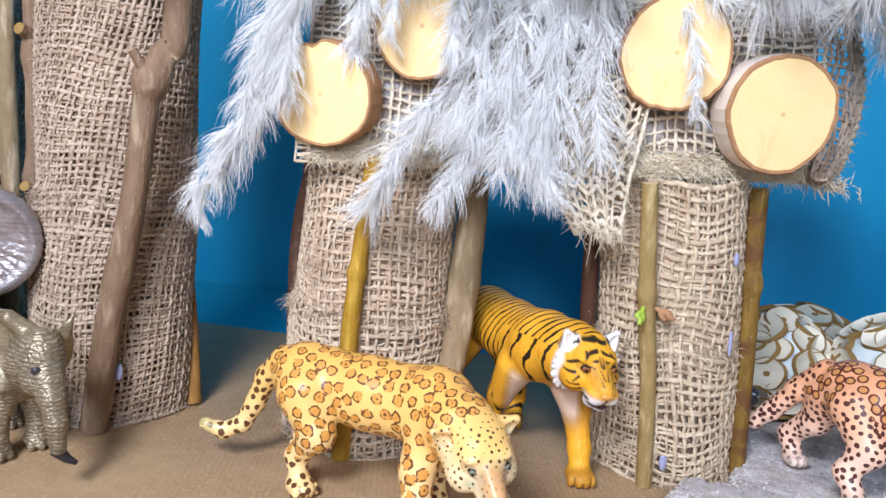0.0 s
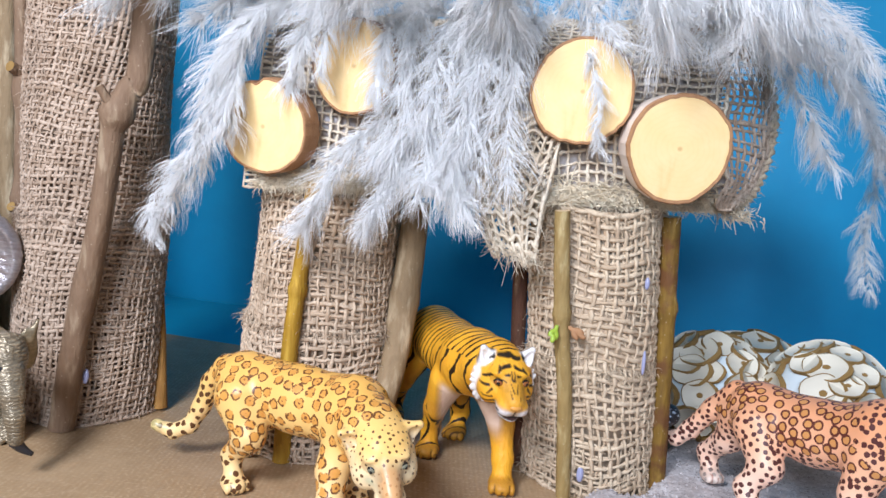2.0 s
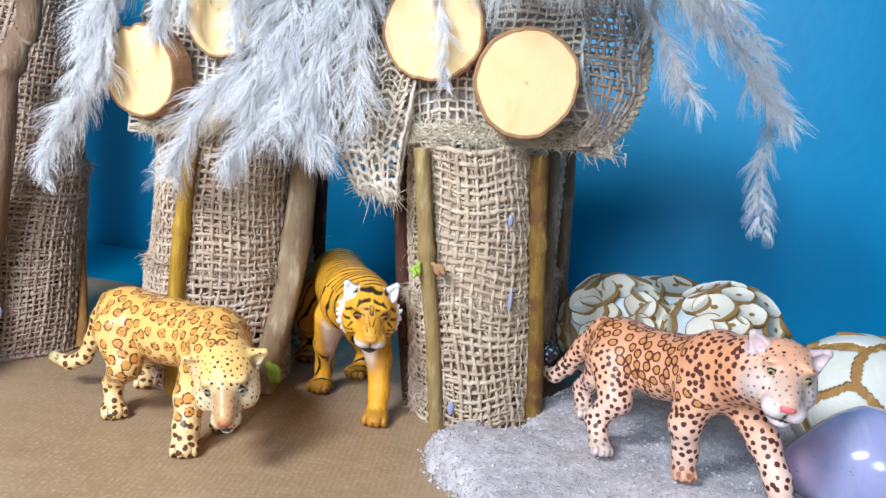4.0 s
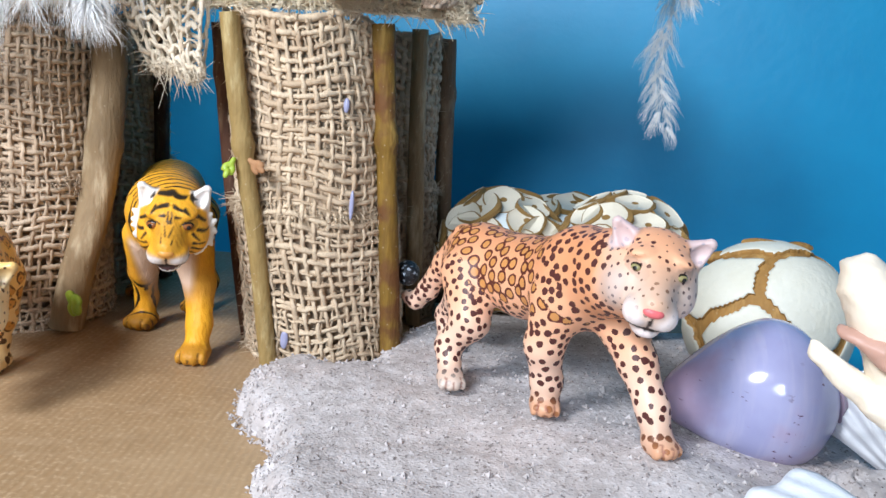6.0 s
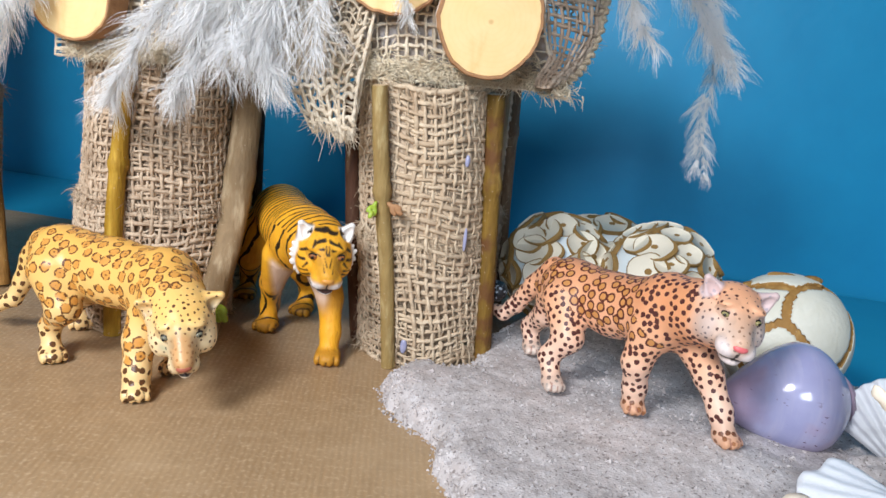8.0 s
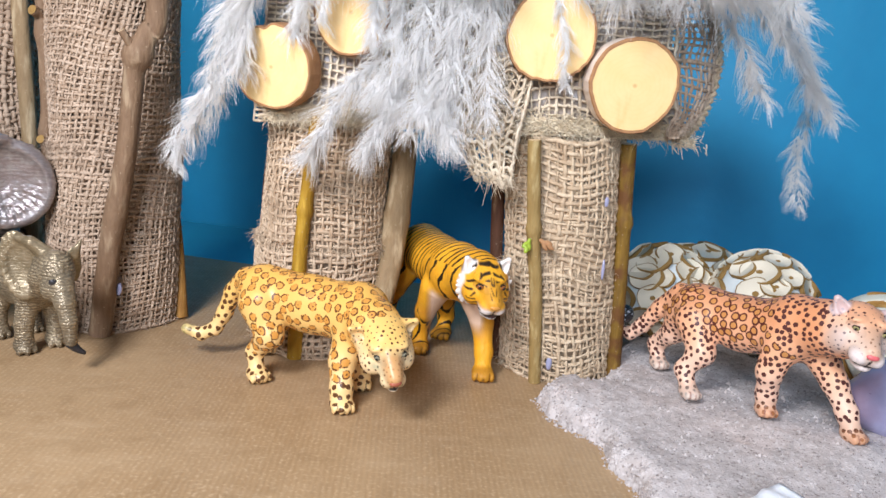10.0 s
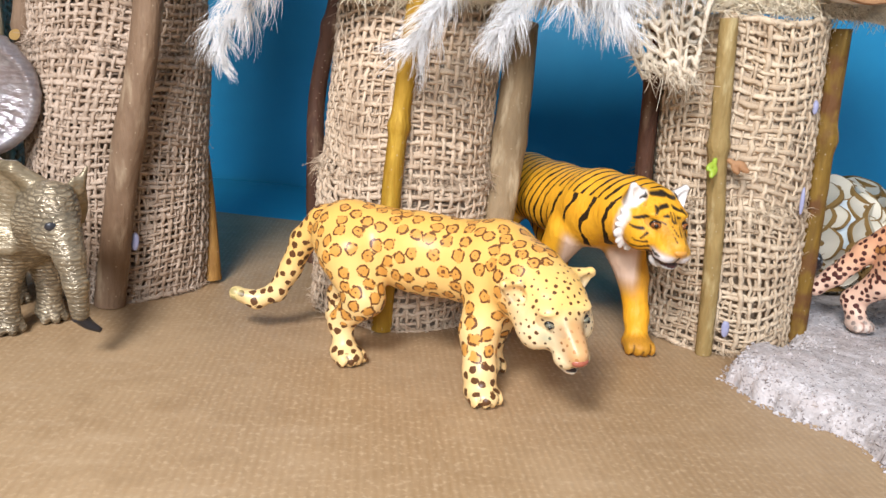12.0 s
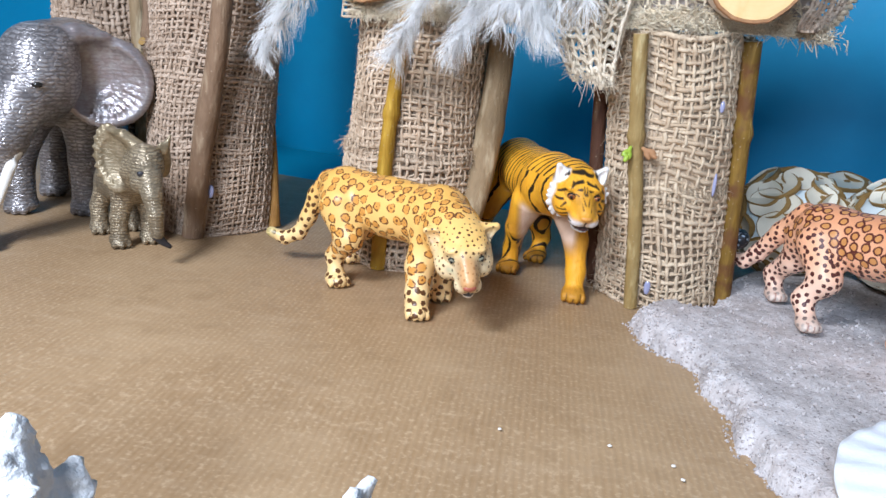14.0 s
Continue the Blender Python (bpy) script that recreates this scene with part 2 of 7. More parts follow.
def make_tiger_coat():
    """Orange coat; thin broken stripes run across the length that the attribute "along" gives, sparse on the shoulder."""
    m = Nodes("painted_striped_coat", 0.5, 0, 0.35)
    zone, white, dark = (m.node("ShaderNodeSeparateColor", k, Color=m.attr("zone", 0)) for k in (0, 1, 2))
    base = m.mix(m.noise(1.2, 4), (0.80, 0.34, 0.010), (0.90, 0.48, 0.035))
    base = m.mix(m.math("MULTIPLY", m.step(m.noise(5, 3, m.scaled(1, 1, 0.4)), 0.55, 0.75), 0.45), base, (0.56, 0.22, 0.01))
    base = m.mix(white, base, (0.88, 0.84, 0.80))
    base = m.mix(dark, base, (0.42, 0.17, 0.03))
    bend = m.math("MULTIPLY", m.noise(0.8, 3), 7.0)
    run = m.attr("along", 2)
    s = m.math("ADD", m.math("MULTIPLY", run, 18.5), bend)
    broken = m.math("MULTIPLY", m.noise(1.5, 3, m.scaled(1, 1, 0.7)), 1.3)
    line = m.step(m.math("ADD", m.math("SINE", s), broken), 1.26, 1.38)
    far = m.math("ADD", m.math("MULTIPLY", run, 8.0), bend)
    thin = m.step(m.math("ADD", m.math("SINE", far), m.math("MULTIPLY", broken, 0.7)), 1.24, 1.30)
    marks = m.math("ADD", m.math("MULTIPLY", line, m.step(zone, 0.62, 0.8)), m.math("MULTIPLY", thin, m.math("MULTIPLY", m.step(zone, 0.25, 0.4), m.step(zone, 0.8, 0.62))))
    c = m.mix(marks, base, (0.026, 0.014, 0.006))
    c = m.mix(m.attr("plain", 2), c, m.attr("paint", 0))
    m.bump(m.noise(8, 4, m.scaled(1, 1, 0.4)), 0.9, 0.05)
    return m.done(c)


def make_hide(name, dark, light, rough, metal, fine):
    """Wrinkled hide cast in plastic: level folds crossed by a net of creases whose shade is put into the colour,
    metallic paint on the raised skin.
    """
    m = Nodes(name, rough, metal, 0.5)
    bent = m.node("ShaderNodeMixRGB", 0, Fac=0.25, Color1=m.co, Color2=m.noise(1.3, 3, out=1))
    cell = m.voronoi(fine, "DISTANCE_TO_EDGE", co=m.node("ShaderNodeMapping", Vector=bent, Scale=(0.7, 0.7, 1.6)))
    fold = m.node("ShaderNodeTexWave", 0, (("bands_direction", "Z"),), Vector=m.co, Scale=fine * 0.36, Distortion=4.0, Detail=3.0, Detail_Scale=2.2)
    ridge = m.step(fold, 0.10, 0.75)
    both = m.math("MULTIPLY", m.math("ADD", m.math("MULTIPLY", ridge, 0.42), 0.58), m.math("ADD", m.math("MULTIPLY", m.step(cell, 0.0, 0.22), 0.55), 0.45))
    worn = m.step(m.noise(0.8, 4), 0.35, 0.7)
    tone = m.mix(m.math("MULTIPLY", worn, 0.5), light, dark)
    plain = m.attr("plain", 2)
    c = m.mix(both, dark, tone)
    c = m.mix(plain, c, m.mix(m.step(m.noise(3, 4), 0.3, 0.8), m.attr("paint", 0), tone))
    m.bump(m.math("MULTIPLY", both, m.math("SUBTRACT", 1.0, plain)), 0.9, 0.04).bump(m.noise(6, 5), 0.35, 0.03)
    return m.done(c)


KRAFT, SAND, CARD, SLICE, PLUME = make_kraft(), make_sand(), make_card(), make_slice(), make_plume()
BLUE_WALL = make_blue("blue_wall_paint", (0.013, 0.255, 0.49), (0.018, 0.34, 0.60))
BLUE_BASE = make_blue("blue_board_paint", (0.016, 0.30, 0.48), (0.022, 0.36, 0.55))
BURLAP = make_burlap("burlap", (0.35, 0.235, 0.145), (0.55, 0.42, 0.285), (0.74, 0.61, 0.44))
BURLAP_FINE = make_burlap("burlap_brown", (0.30, 0.205, 0.13), (0.51, 0.375, 0.255), (0.72, 0.575, 0.42))
BURLAP_POST = make_burlap("burlap_dusky", (0.24, 0.16, 0.105), (0.40, 0.29, 0.205), (0.60, 0.47, 0.36))
BURLAP_PALE = make_burlap("burlap_pale", (0.44, 0.33, 0.22), (0.66, 0.545, 0.40), (0.82, 0.73, 0.58))
BARK_BROWN = make_bark("bark_brown", (0.14, 0.08, 0.045), (0.29, 0.19, 0.115), (0.38, 0.28, 0.18))
BARK_GREY = make_bark("bark_grey_brown", (0.20, 0.13, 0.065), (0.39, 0.28, 0.155), (0.52, 0.41, 0.26))
BARK_TAN = make_bark("bark_tan", (0.22, 0.14, 0.045), (0.42, 0.30, 0.115), (0.55, 0.44, 0.22))
BARK_OLIVE = make_bark("bark_olive", (0.24, 0.12, 0.010), (0.50, 0.29, 0.020), (0.60, 0.38, 0.05), 0.18)
BARK_MOSSY = make_bark("bark_mossy", (0.09, 0.045, 0.012), (0.30, 0.175, 0.022), (0.44, 0.28, 0.07), 0.18, (0.14, 0.06, 0.018))
BARK_DARK = make_bark("bark_dark", (0.05, 0.022, 0.012), (0.13, 0.055, 0.03), (0.20, 0.12, 0.07))
BARK_ORANGE = make_bark("bark_orange", (0.17, 0.075, 0.015), (0.42, 0.215, 0.05), (0.54, 0.32, 0.10))
CUT_END = make_plain("cut_wood", (0.62, 0.44, 0.24), (0.75, 0.58, 0.36), 3.0, 0.6)
BARK_RING = make_plain("slice_bark", (0.26, 0.12, 0.05), (0.52, 0.29, 0.14), 2.5, 0.7, 0.7, 0.05)
BARK_WHITE = make_plain("birch_bark", (0.72, 0.60, 0.50), (0.82, 0.74, 0.66), 1.5, 0.6, 0.4, 0.03)
LEAF = make_plain("bud_green", (0.20, 0.36, 0.02), (0.46, 0.56, 0.07), 5.0, 0.4)
GLUE = make_plain("hot_glue", (0.26, 0.27, 0.44), (0.40, 0.41, 0.56), 3.0, 0.15, 0.1, 0.02, 0.6)
CORE = make_plain("ball_core", (0.56, 0.68, 0.74), (0.76, 0.80, 0.78), 0.8, 0.45)
RING_FACE = make_plain("peeled_wood", (0.70, 0.63, 0.47), (0.86, 0.82, 0.70), 1.6, 0.6, 0.4)
RING_EDGE = make_plain("ring_bark", (0.22, 0.12, 0.03), (0.40, 0.25, 0.08), 3.0, 0.7, 0.7, 0.04)
HUSK = make_bark("brown_fibre", (0.24, 0.12, 0.03), (0.44, 0.25, 0.07), (0.56, 0.35, 0.12), 0.15)
HUSK_PALE = make_plain("pale_husk", (0.62, 0.60, 0.47), (0.80, 0.80, 0.71), 1.1, 0.6, 0.6, 0.05, 0.3, 6.0)
LILAC = make_lilac()
LILAC_DARK = make_plain("lilac_shell_lip", (0.25, 0.18, 0.26), (0.42, 0.33, 0.42), 0.9, 0.25)
WHITE_SHELL = make_plain("white_shell", (0.68, 0.73, 0.80), (0.86, 0.88, 0.90), 0.7, 0.4, 0.6, 0.06, 0.4, 3.0)
CREAM_SHELL = make_plain("cream_shell", (0.72, 0.60, 0.45), (0.88, 0.82, 0.70), 0.6, 0.4, 0.6, 0.06, 0.4, 2.6)
CORAL = make_plain("rough_coral", (0.66, 0.70, 0.74), (0.86, 0.87, 0.88), 1.4, 0.8, 1.0, 0.12, 0.3, 5.0)
PINK_BAND = make_plain("brown_band", (0.42, 0.24, 0.18), (0.52, 0.32, 0.25), 0.8, 0.4)
CRUMB = make_plain("white_crumb", (0.75, 0.72, 0.66), (0.85, 0.82, 0.76), 2.0, 0.7)
COAT_ROSETTE, COAT_PINK, COAT_TIGER = make_rosette(), make_pink_coat(), make_tiger_coat()
HIDE_GREY = make_hide("silver_grey_hide", (0.095, 0.085, 0.085), (0.54, 0.52, 0.53), 0.34, 0.6, 5.2)
HIDE_BRONZE = make_hide("olive_bronze_hide", (0.085, 0.065, 0.042), (0.52, 0.43, 0.29), 0.36, 0.45, 7.0)
EYE_WHITE = make_plain("ivory", (0.78, 0.77, 0.72), (0.86, 0.85, 0.80), 2.0, 0.3)
EYE_DARK = make_plain("painted_black", (0.010, 0.009, 0.008), (0.02, 0.018, 0.016), 2.0, 0.2)
EYE_AMBER = make_plain("painted_amber", (0.24, 0.22, 0.10), (0.36, 0.32, 0.14), 4.0, 0.2)
EYE_BROWN = make_plain("painted_brown", (0.22, 0.07, 0.02), (0.30, 0.11, 0.03), 4.0, 0.2)
TIP_BLACK = make_plain("black_plastic", (0.02, 0.02, 0.024), (0.035, 0.035, 0.04), 3.0, 0.35)
EYE_GREY = make_plain("painted_grey_green", (0.13, 0.13, 0.09), (0.22, 0.21, 0.15), 4.0, 0.2)
NOSE_BROWN = make_plain("nose_brown", (0.36, 0.10, 0.06), (0.46, 0.15, 0.09), 4.0, 0.35)
NOSE_ORANGE = make_plain("nose_orange", (0.62, 0.28, 0.05), (0.75, 0.36, 0.08), 4.0, 0.4)
NOSE_PINK = make_plain("nose_pink", (0.72, 0.12, 0.14), (0.82, 0.20, 0.20), 4.0, 0.35)
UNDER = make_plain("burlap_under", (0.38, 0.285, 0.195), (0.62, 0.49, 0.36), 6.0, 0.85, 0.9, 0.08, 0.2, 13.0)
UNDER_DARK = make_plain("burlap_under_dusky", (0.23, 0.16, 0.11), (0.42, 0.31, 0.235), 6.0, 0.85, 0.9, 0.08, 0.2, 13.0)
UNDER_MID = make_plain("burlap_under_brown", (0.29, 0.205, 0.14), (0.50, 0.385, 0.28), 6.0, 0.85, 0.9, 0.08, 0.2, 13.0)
BURLAP_FRAY = make_burlap("burlap_fray", (0.60, 0.47, 0.31), (0.80, 0.68, 0.49), (0.90, 0.82, 0.65))


def make_glitter():
    m = Nodes("black_glitter", 0.3, 0.3, 0.6)
    flake = m.voronoi(14, out=1)
    m.bump(m.voronoi(14), 0.8, 0.03)
    return m.done(m.mix(m.step(flake, 0.75, 0.85), (0.012, 0.016, 0.022), (0.35, 0.42, 0.50)))


GLITTER = make_glitter()

# ---- helpers of this scene: all shapes are given in centimetres of the world ----


def at(name, place):
    """An empty thing with its base at a place."""
    ob = new(name)
    ob.location = Vector(place) * CM
    return ob


def origin(parent):
    return Vector() if parent is None else parent.matrix_basis.translation / CM + (origin(parent.parent) if parent.parent else Vector())


def mesh_part(name, verts, faces, mats, parent=None, label="", smooth=True, index=None, base=None):
    """One mesh object from world points in centimetres; its origin is its parent's, or base."""
    here = origin(parent) if parent else Vector(base or (0, 0, 0))
    v = (np.asarray(verts, dtype=np.float64).reshape(-1, 3) - np.array(here)) * CM
    mesh = bpy.data.meshes.new(name)
    if isinstance(faces, np.ndarray):
        n, k = faces.shape
        mesh.vertices.add(len(v))
        mesh.vertices.foreach_set("co", v.ravel())
        mesh.loops.add(n * k)
        mesh.loops.foreach_set("vertex_index", faces.astype(np.int32).ravel())
        mesh.polygons.add(n)
        mesh.polygons.foreach_set("loop_start", np.arange(0, n * k, k, dtype=np.int32))
        mesh.update(calc_edges=True)
        mesh.validate()
    else:
        mesh.from_pydata([tuple(p) for p in v], [], faces)
    for m in mats if isinstance(mats, (list, tuple)) else [mats]:
        mesh.materials.append(m)
    if index is not None:
        mesh.polygons.foreach_set("material_index", np.asarray(index, dtype=np.int32))
    mesh.polygons.foreach_set("use_smooth", np.full(len(mesh.polygons), bool(smooth)))
    ob = new(name, mesh)
    if parent:
        ob.parent = parent
    else:
        ob.location = here * CM
    if label:
        ob["label"] = label
    return ob


def bm_part(name, bm, mats, parent=None, label="", smooth=True, base=None):
    v = [p.co[:] for p in bm.verts]
    bm.verts.index_update()
    f = [[p.index for p in q.verts] for q in bm.faces]
    i = [q.material_index for q in bm.faces]
    bm.free()
    return mesh_part(name, v, f, mats, parent, label, smooth, i, base)


class Soup:
    """Gathers quads and triangles of many small tubes into one mesh."""

    def __init__(self):
        self.v, self.f, self.n = [], [], 0

    def tubes(self, paths, radii, sides=5, flat=None, wide=None):
        """paths: (m, k, 3); radii: (m, k). Adds m open tubes."""
        p, r = np.asarray(paths, float), np.asarray(radii, float)
        m, k, _ = p.shape
        d = np.gradient(p, axis=1)
        d /= np.linalg.norm(d, axis=2, keepdims=True) + 1e-9
        ref = np.where(np.abs(d[..., 2:3]) < 0.9, np.array([0, 0, 1.0]), np.array([1.0, 0, 0])) if flat is None else flat
        a = np.cross(d, ref)
        a /= np.linalg.norm(a, axis=2, keepdims=True) + 1e-9
        b = np.cross(a, d)
        ang = np.arange(sides) * 2 * np.pi / sides
        w = 1.0 if wide is None else wide
        ring = a[:, :, None] * (np.cos(ang)[:, None] * w) + b[:, :, None] * np.sin(ang)[:, None]
        v = (p[:, :, None] + ring * r[:, :, None, None]).reshape(-1, 3)
        i, j, s = np.meshgrid(np.arange(m), np.arange(k - 1), np.arange(sides), indexing="ij")
        s2 = (s + 1) % sides
        q = lambda jj, ss: (i * k + jj) * sides + ss + self.n
        f = np.stack([q(j, s), q(j, s2), q(j + 1, s2), q(j + 1, s)], -1).reshape(-1, 4)
        self.v.append(v)
        self.f.append(f)
        self.n += len(v)
        return self

    def part(self, name, mat, parent, label="", kind=""):
        ob = mesh_part(name, np.concatenate(self.v), np.concatenate(self.f), mat, parent, label)
        return tagged(ob, kind=kind) if kind else ob


def spline(points, n):
    """A smooth curve through points, with n samples."""
    p = np.asarray(points, float)
    if len(p) == 2:
        return p[0] + (p[1] - p[0]) * np.linspace(0, 1, n)[:, None]
    q = np.vstack([2 * p[0] - p[1], p, 2 * p[-1] - p[-2]])
    out = []
    for t in np.linspace(0, len(p) - 1 - 1e-6, n):
        i, u = int(t), t - int(t)
        a, b, c, d = q[i : i + 4]
        out.append(0.5 * (2 * b + (c - a) * u + (2 * a - 5 * b + 4 * c - d) * u * u + (3 * b - a - 3 * c + d) * u**3))
    return np.array(out)


def stick(name, points, r0, r1, mat, parent, label="", knots=(), seed=1, sides=14, cut=CUT_END):
    """A branch piece: a tapered, bumpy, bent rod with swollen knots and sawn ends. knots: (share of length, swelling)."""
    rng = np.random.default_rng(seed)
    n = 44
    path = spline(points, n)
    t = np.linspace(0, 1, n)
    r = r0 + (r1 - r0) * t
    for k, swell in knots:
        r = r * (1 + swell * np.exp(-(((t - k) / 0.028) ** 2)))
    d = np.gradient(path, axis=0)
    d /= np.linalg.norm(d, axis=1, keepdims=True)
    a = np.cross(d, (0.3, 1.0, 0.1))
    a /= np.linalg.norm(a, axis=1, keepdims=True)
    b = np.cross(a, d)
    verts, faces = [], []
    ph = rng.uniform(0, 6.28, 4)
    for i in range(n):
        for s in range(sides):
            w = 2 * np.pi * s / sides
            bump = 1 + 0.05 * np.sin(2 * w + ph[0] + 5 * t[i]) + 0.035 * np.sin(3 * w + ph[1] - 9 * t[i]) + rng.normal(0, 0.012)
            verts.append(path[i] + (a[i] * np.cos(w) + b[i] * np.sin(w)) * r[i] * bump)
    for i in range(n - 1):
        for s in range(sides):
            s2 = (s + 1) % sides
            faces.append((i * sides + s, i * sides + s2, (i + 1) * sides + s2, (i + 1) * sides + s))
    index = [0] * len(faces)
    for i, flip in ((0, False), (n - 1, True)):
        base = len(verts)
        verts += [verts[i * sides + s] for s in range(sides)] + [path[i]]
        for s in range(sides):
            q = (base + s, base + (s + 1) % sides, base + sides)
            faces.append(q if flip else q[::-1])
            index.append(1)
    return mesh_part(name, verts, faces, [mat, cut], parent, label, True, index)


def tube_map(base, lean, r0, r1, height, squash=1.0):
    """Maps (turn 0..1, height in cm, offset) to a leaning, tapering round column. Turn 0.75 faces -y."""
    b, l = np.array(base, float), np.array(lean, float)

    def f(u, v, off):
        r = r0 + (r1 - r0) * v / height + off
        w = u * 2 * np.pi
        return np.stack([b[0] + l[0] * v / 10 + r * np.cos(w), b[1] + l[1] * v / 10 + r * squash * np.sin(w), b[2] + v], -1)

    return f


def weave(surface, size_u, size_v, pitch, thick, wrap, seed, twist=0.0, wobble=0.42, ragged=0.0, soup=None):
    """Over-and-under threads on a mapped surface; size in cm. Returns a Soup."""
    rng = np.random.default_rng(seed)
    nu, nv = int(round(size_u / pitch)), int(round(size_v / pitch))
    nu += nu % 2 if wrap else 0
    soup = soup or Soup()
    ph = rng.uniform(0, 6.28, 8)

    def warp(u, v):
        x, y = u * size_u, v * size_v
        c = 2 * np.pi * u
        du = 0.8 * np.sin(0.9 * y + ph[0] + 2 * np.sin(c + ph[1])) + 0.6 * np.sin(2 * c + 0.5 * y + ph[2])
        dv = 0.8 * np.sin(3 * c + 0.6 * y + ph[3]) + 0.6 * np.sin(5 * c - 0.8 * y + ph[4])
        return u + wobble * pitch * du / size_u + twist * v * size_v / size_u * (0.4 + 0.6 * v), v + wobble * pitch * dv / size_v

    amp = thick * 0.55

    def lay(w, off, rad):
        """Threads pressed flat against the cloth."""
        p = surface(w[0], w[1] * size_v, off)
        out = surface(w[0], w[1] * size_v, off + 0.3) - p
        out /= np.linalg.norm(out, axis=-1, keepdims=True) + 1e-9
        soup.tubes(p, rad, 6, out, 1.3)

    step = 4
    i = np.arange(nu if wrap else nu + 1)
    vv = np.linspace(0, 1, nv * step + 1)
    u = np.repeat((i / nu)[:, None], len(vv), 1) + rng.normal(0, 0.09, (len(i), 1)) / nu
    v = np.repeat(vv[None], len(i), 0)
    if ragged:
        ends = 1 + rng.normal(0, ragged, (len(i), 1))
        v = v * ends
    off = 1.25 * amp * np.cos(np.pi * (v * nv + i[:, None])) + 0.15 * amp
    w = warp(u + rng.normal(0, 0.045, u.shape) / nu, v)
    rad = thick * (1 + rng.normal(0, 0.24, (len(i), 1)).clip(-0.45, 0.5) + 0.16 * np.sin(v * nv * 1.7 + rng.uniform(0, 6, (len(i), 1))) + rng.normal(0, 0.08, u.shape)) * 0.9
    lay(w, off, rad)
    j = np.arange(nv + 1)
    uu = np.linspace(0, 1, nu * step + 1)
    u = np.repeat(uu[None], len(j), 0)
    v = np.repeat((j / nv)[:, None], len(uu), 1) + rng.normal(0, 0.09, (len(j), 1)) / nv
    if ragged:
        u = u * (1 + rng.normal(0, ragged, (len(j), 1)))
    off = -amp * np.cos(np.pi * (u * nu + j[:, None]))
    if wrap:
        off[:, -1] = off[:, 0]
    v = v + rng.normal(0, 0.045, v.shape) / nv
    if wrap:
        v[:, -1] = v[:, 0]
    w = warp(u, v)
    rad = thick * (1 + rng.normal(0, 0.24, (len(j), 1)).clip(-0.45, 0.5) + 0.16 * np.sin(u * nu * 1.7 + rng.uniform(0, 6, (len(j), 1))) + rng.normal(0, 0.08, u.shape))
    if wrap:
        rad[:, -1] = rad[:, 0]
    lay(w, off, rad)
    return soup


def fuzz(starts, along, length, radius, seed, curl=0.5, sag=0.3, soup=None, count_per=1):
    """Short loose fibres that leave the starting points along a direction."""
    rng = np.random.default_rng(seed)
    s = np.repeat(np.asarray(starts, float), count_per, 0)
    d = np.repeat(np.asarray(along, float), count_per, 0) + rng.normal(0, curl, (len(s), 3))
    d /= np.linalg.norm(d, axis=1, keepdims=True)
    side = rng.normal(0, curl, (len(s), 3))
    ln = length * rng.uniform(0.35, 1.3, (len(s), 1))
    t = np.linspace(0, 1, 6)[None, :, None]
    p = s[:, None] + d[:, None] * ln[:, None] * t + side[:, None] * ln[:, None] * 0.6 * t * t
    p[..., 2] -= (sag * ln * t[..., 0] ** 2)
    r = radius * (1 - 0.75 * np.linspace(0, 1, 6))[None] * rng.uniform(0.6, 1.3, (len(s), 1))
    return (soup or Soup()).tubes(p, r, 3)


def tube_shell(name, surface, height, mat, parent, thick=0.12, n=48, label=""):
    """A hollow round tube with wall thickness."""
    u = np.arange(n) / n
    rows = [surface(u, np.full(n, h), np.full(n, o)) for h, o in ((0, 0), (height, 0), (height, -thick), (0, -thick))]
    v = np.concatenate(rows)
    faces = []
    for k in range(4):
        k2 = (k + 1) % 4
        for i in range(n):
            i2 = (i + 1) % n
            faces.append((k * n + i, k * n + i2, k2 * n + i2, k2 * n + i))
    return mesh_part(name, v, faces, mat, parent, label)


# ---- figures cast in one piece: rounded solids blended on a grid ----


def smooth_min(a, b, k):
    h = np.clip(0.5 + 0.5 * (b - a) / k, 0, 1)
    return b + (a - b) * h - k * h * (1 - h)


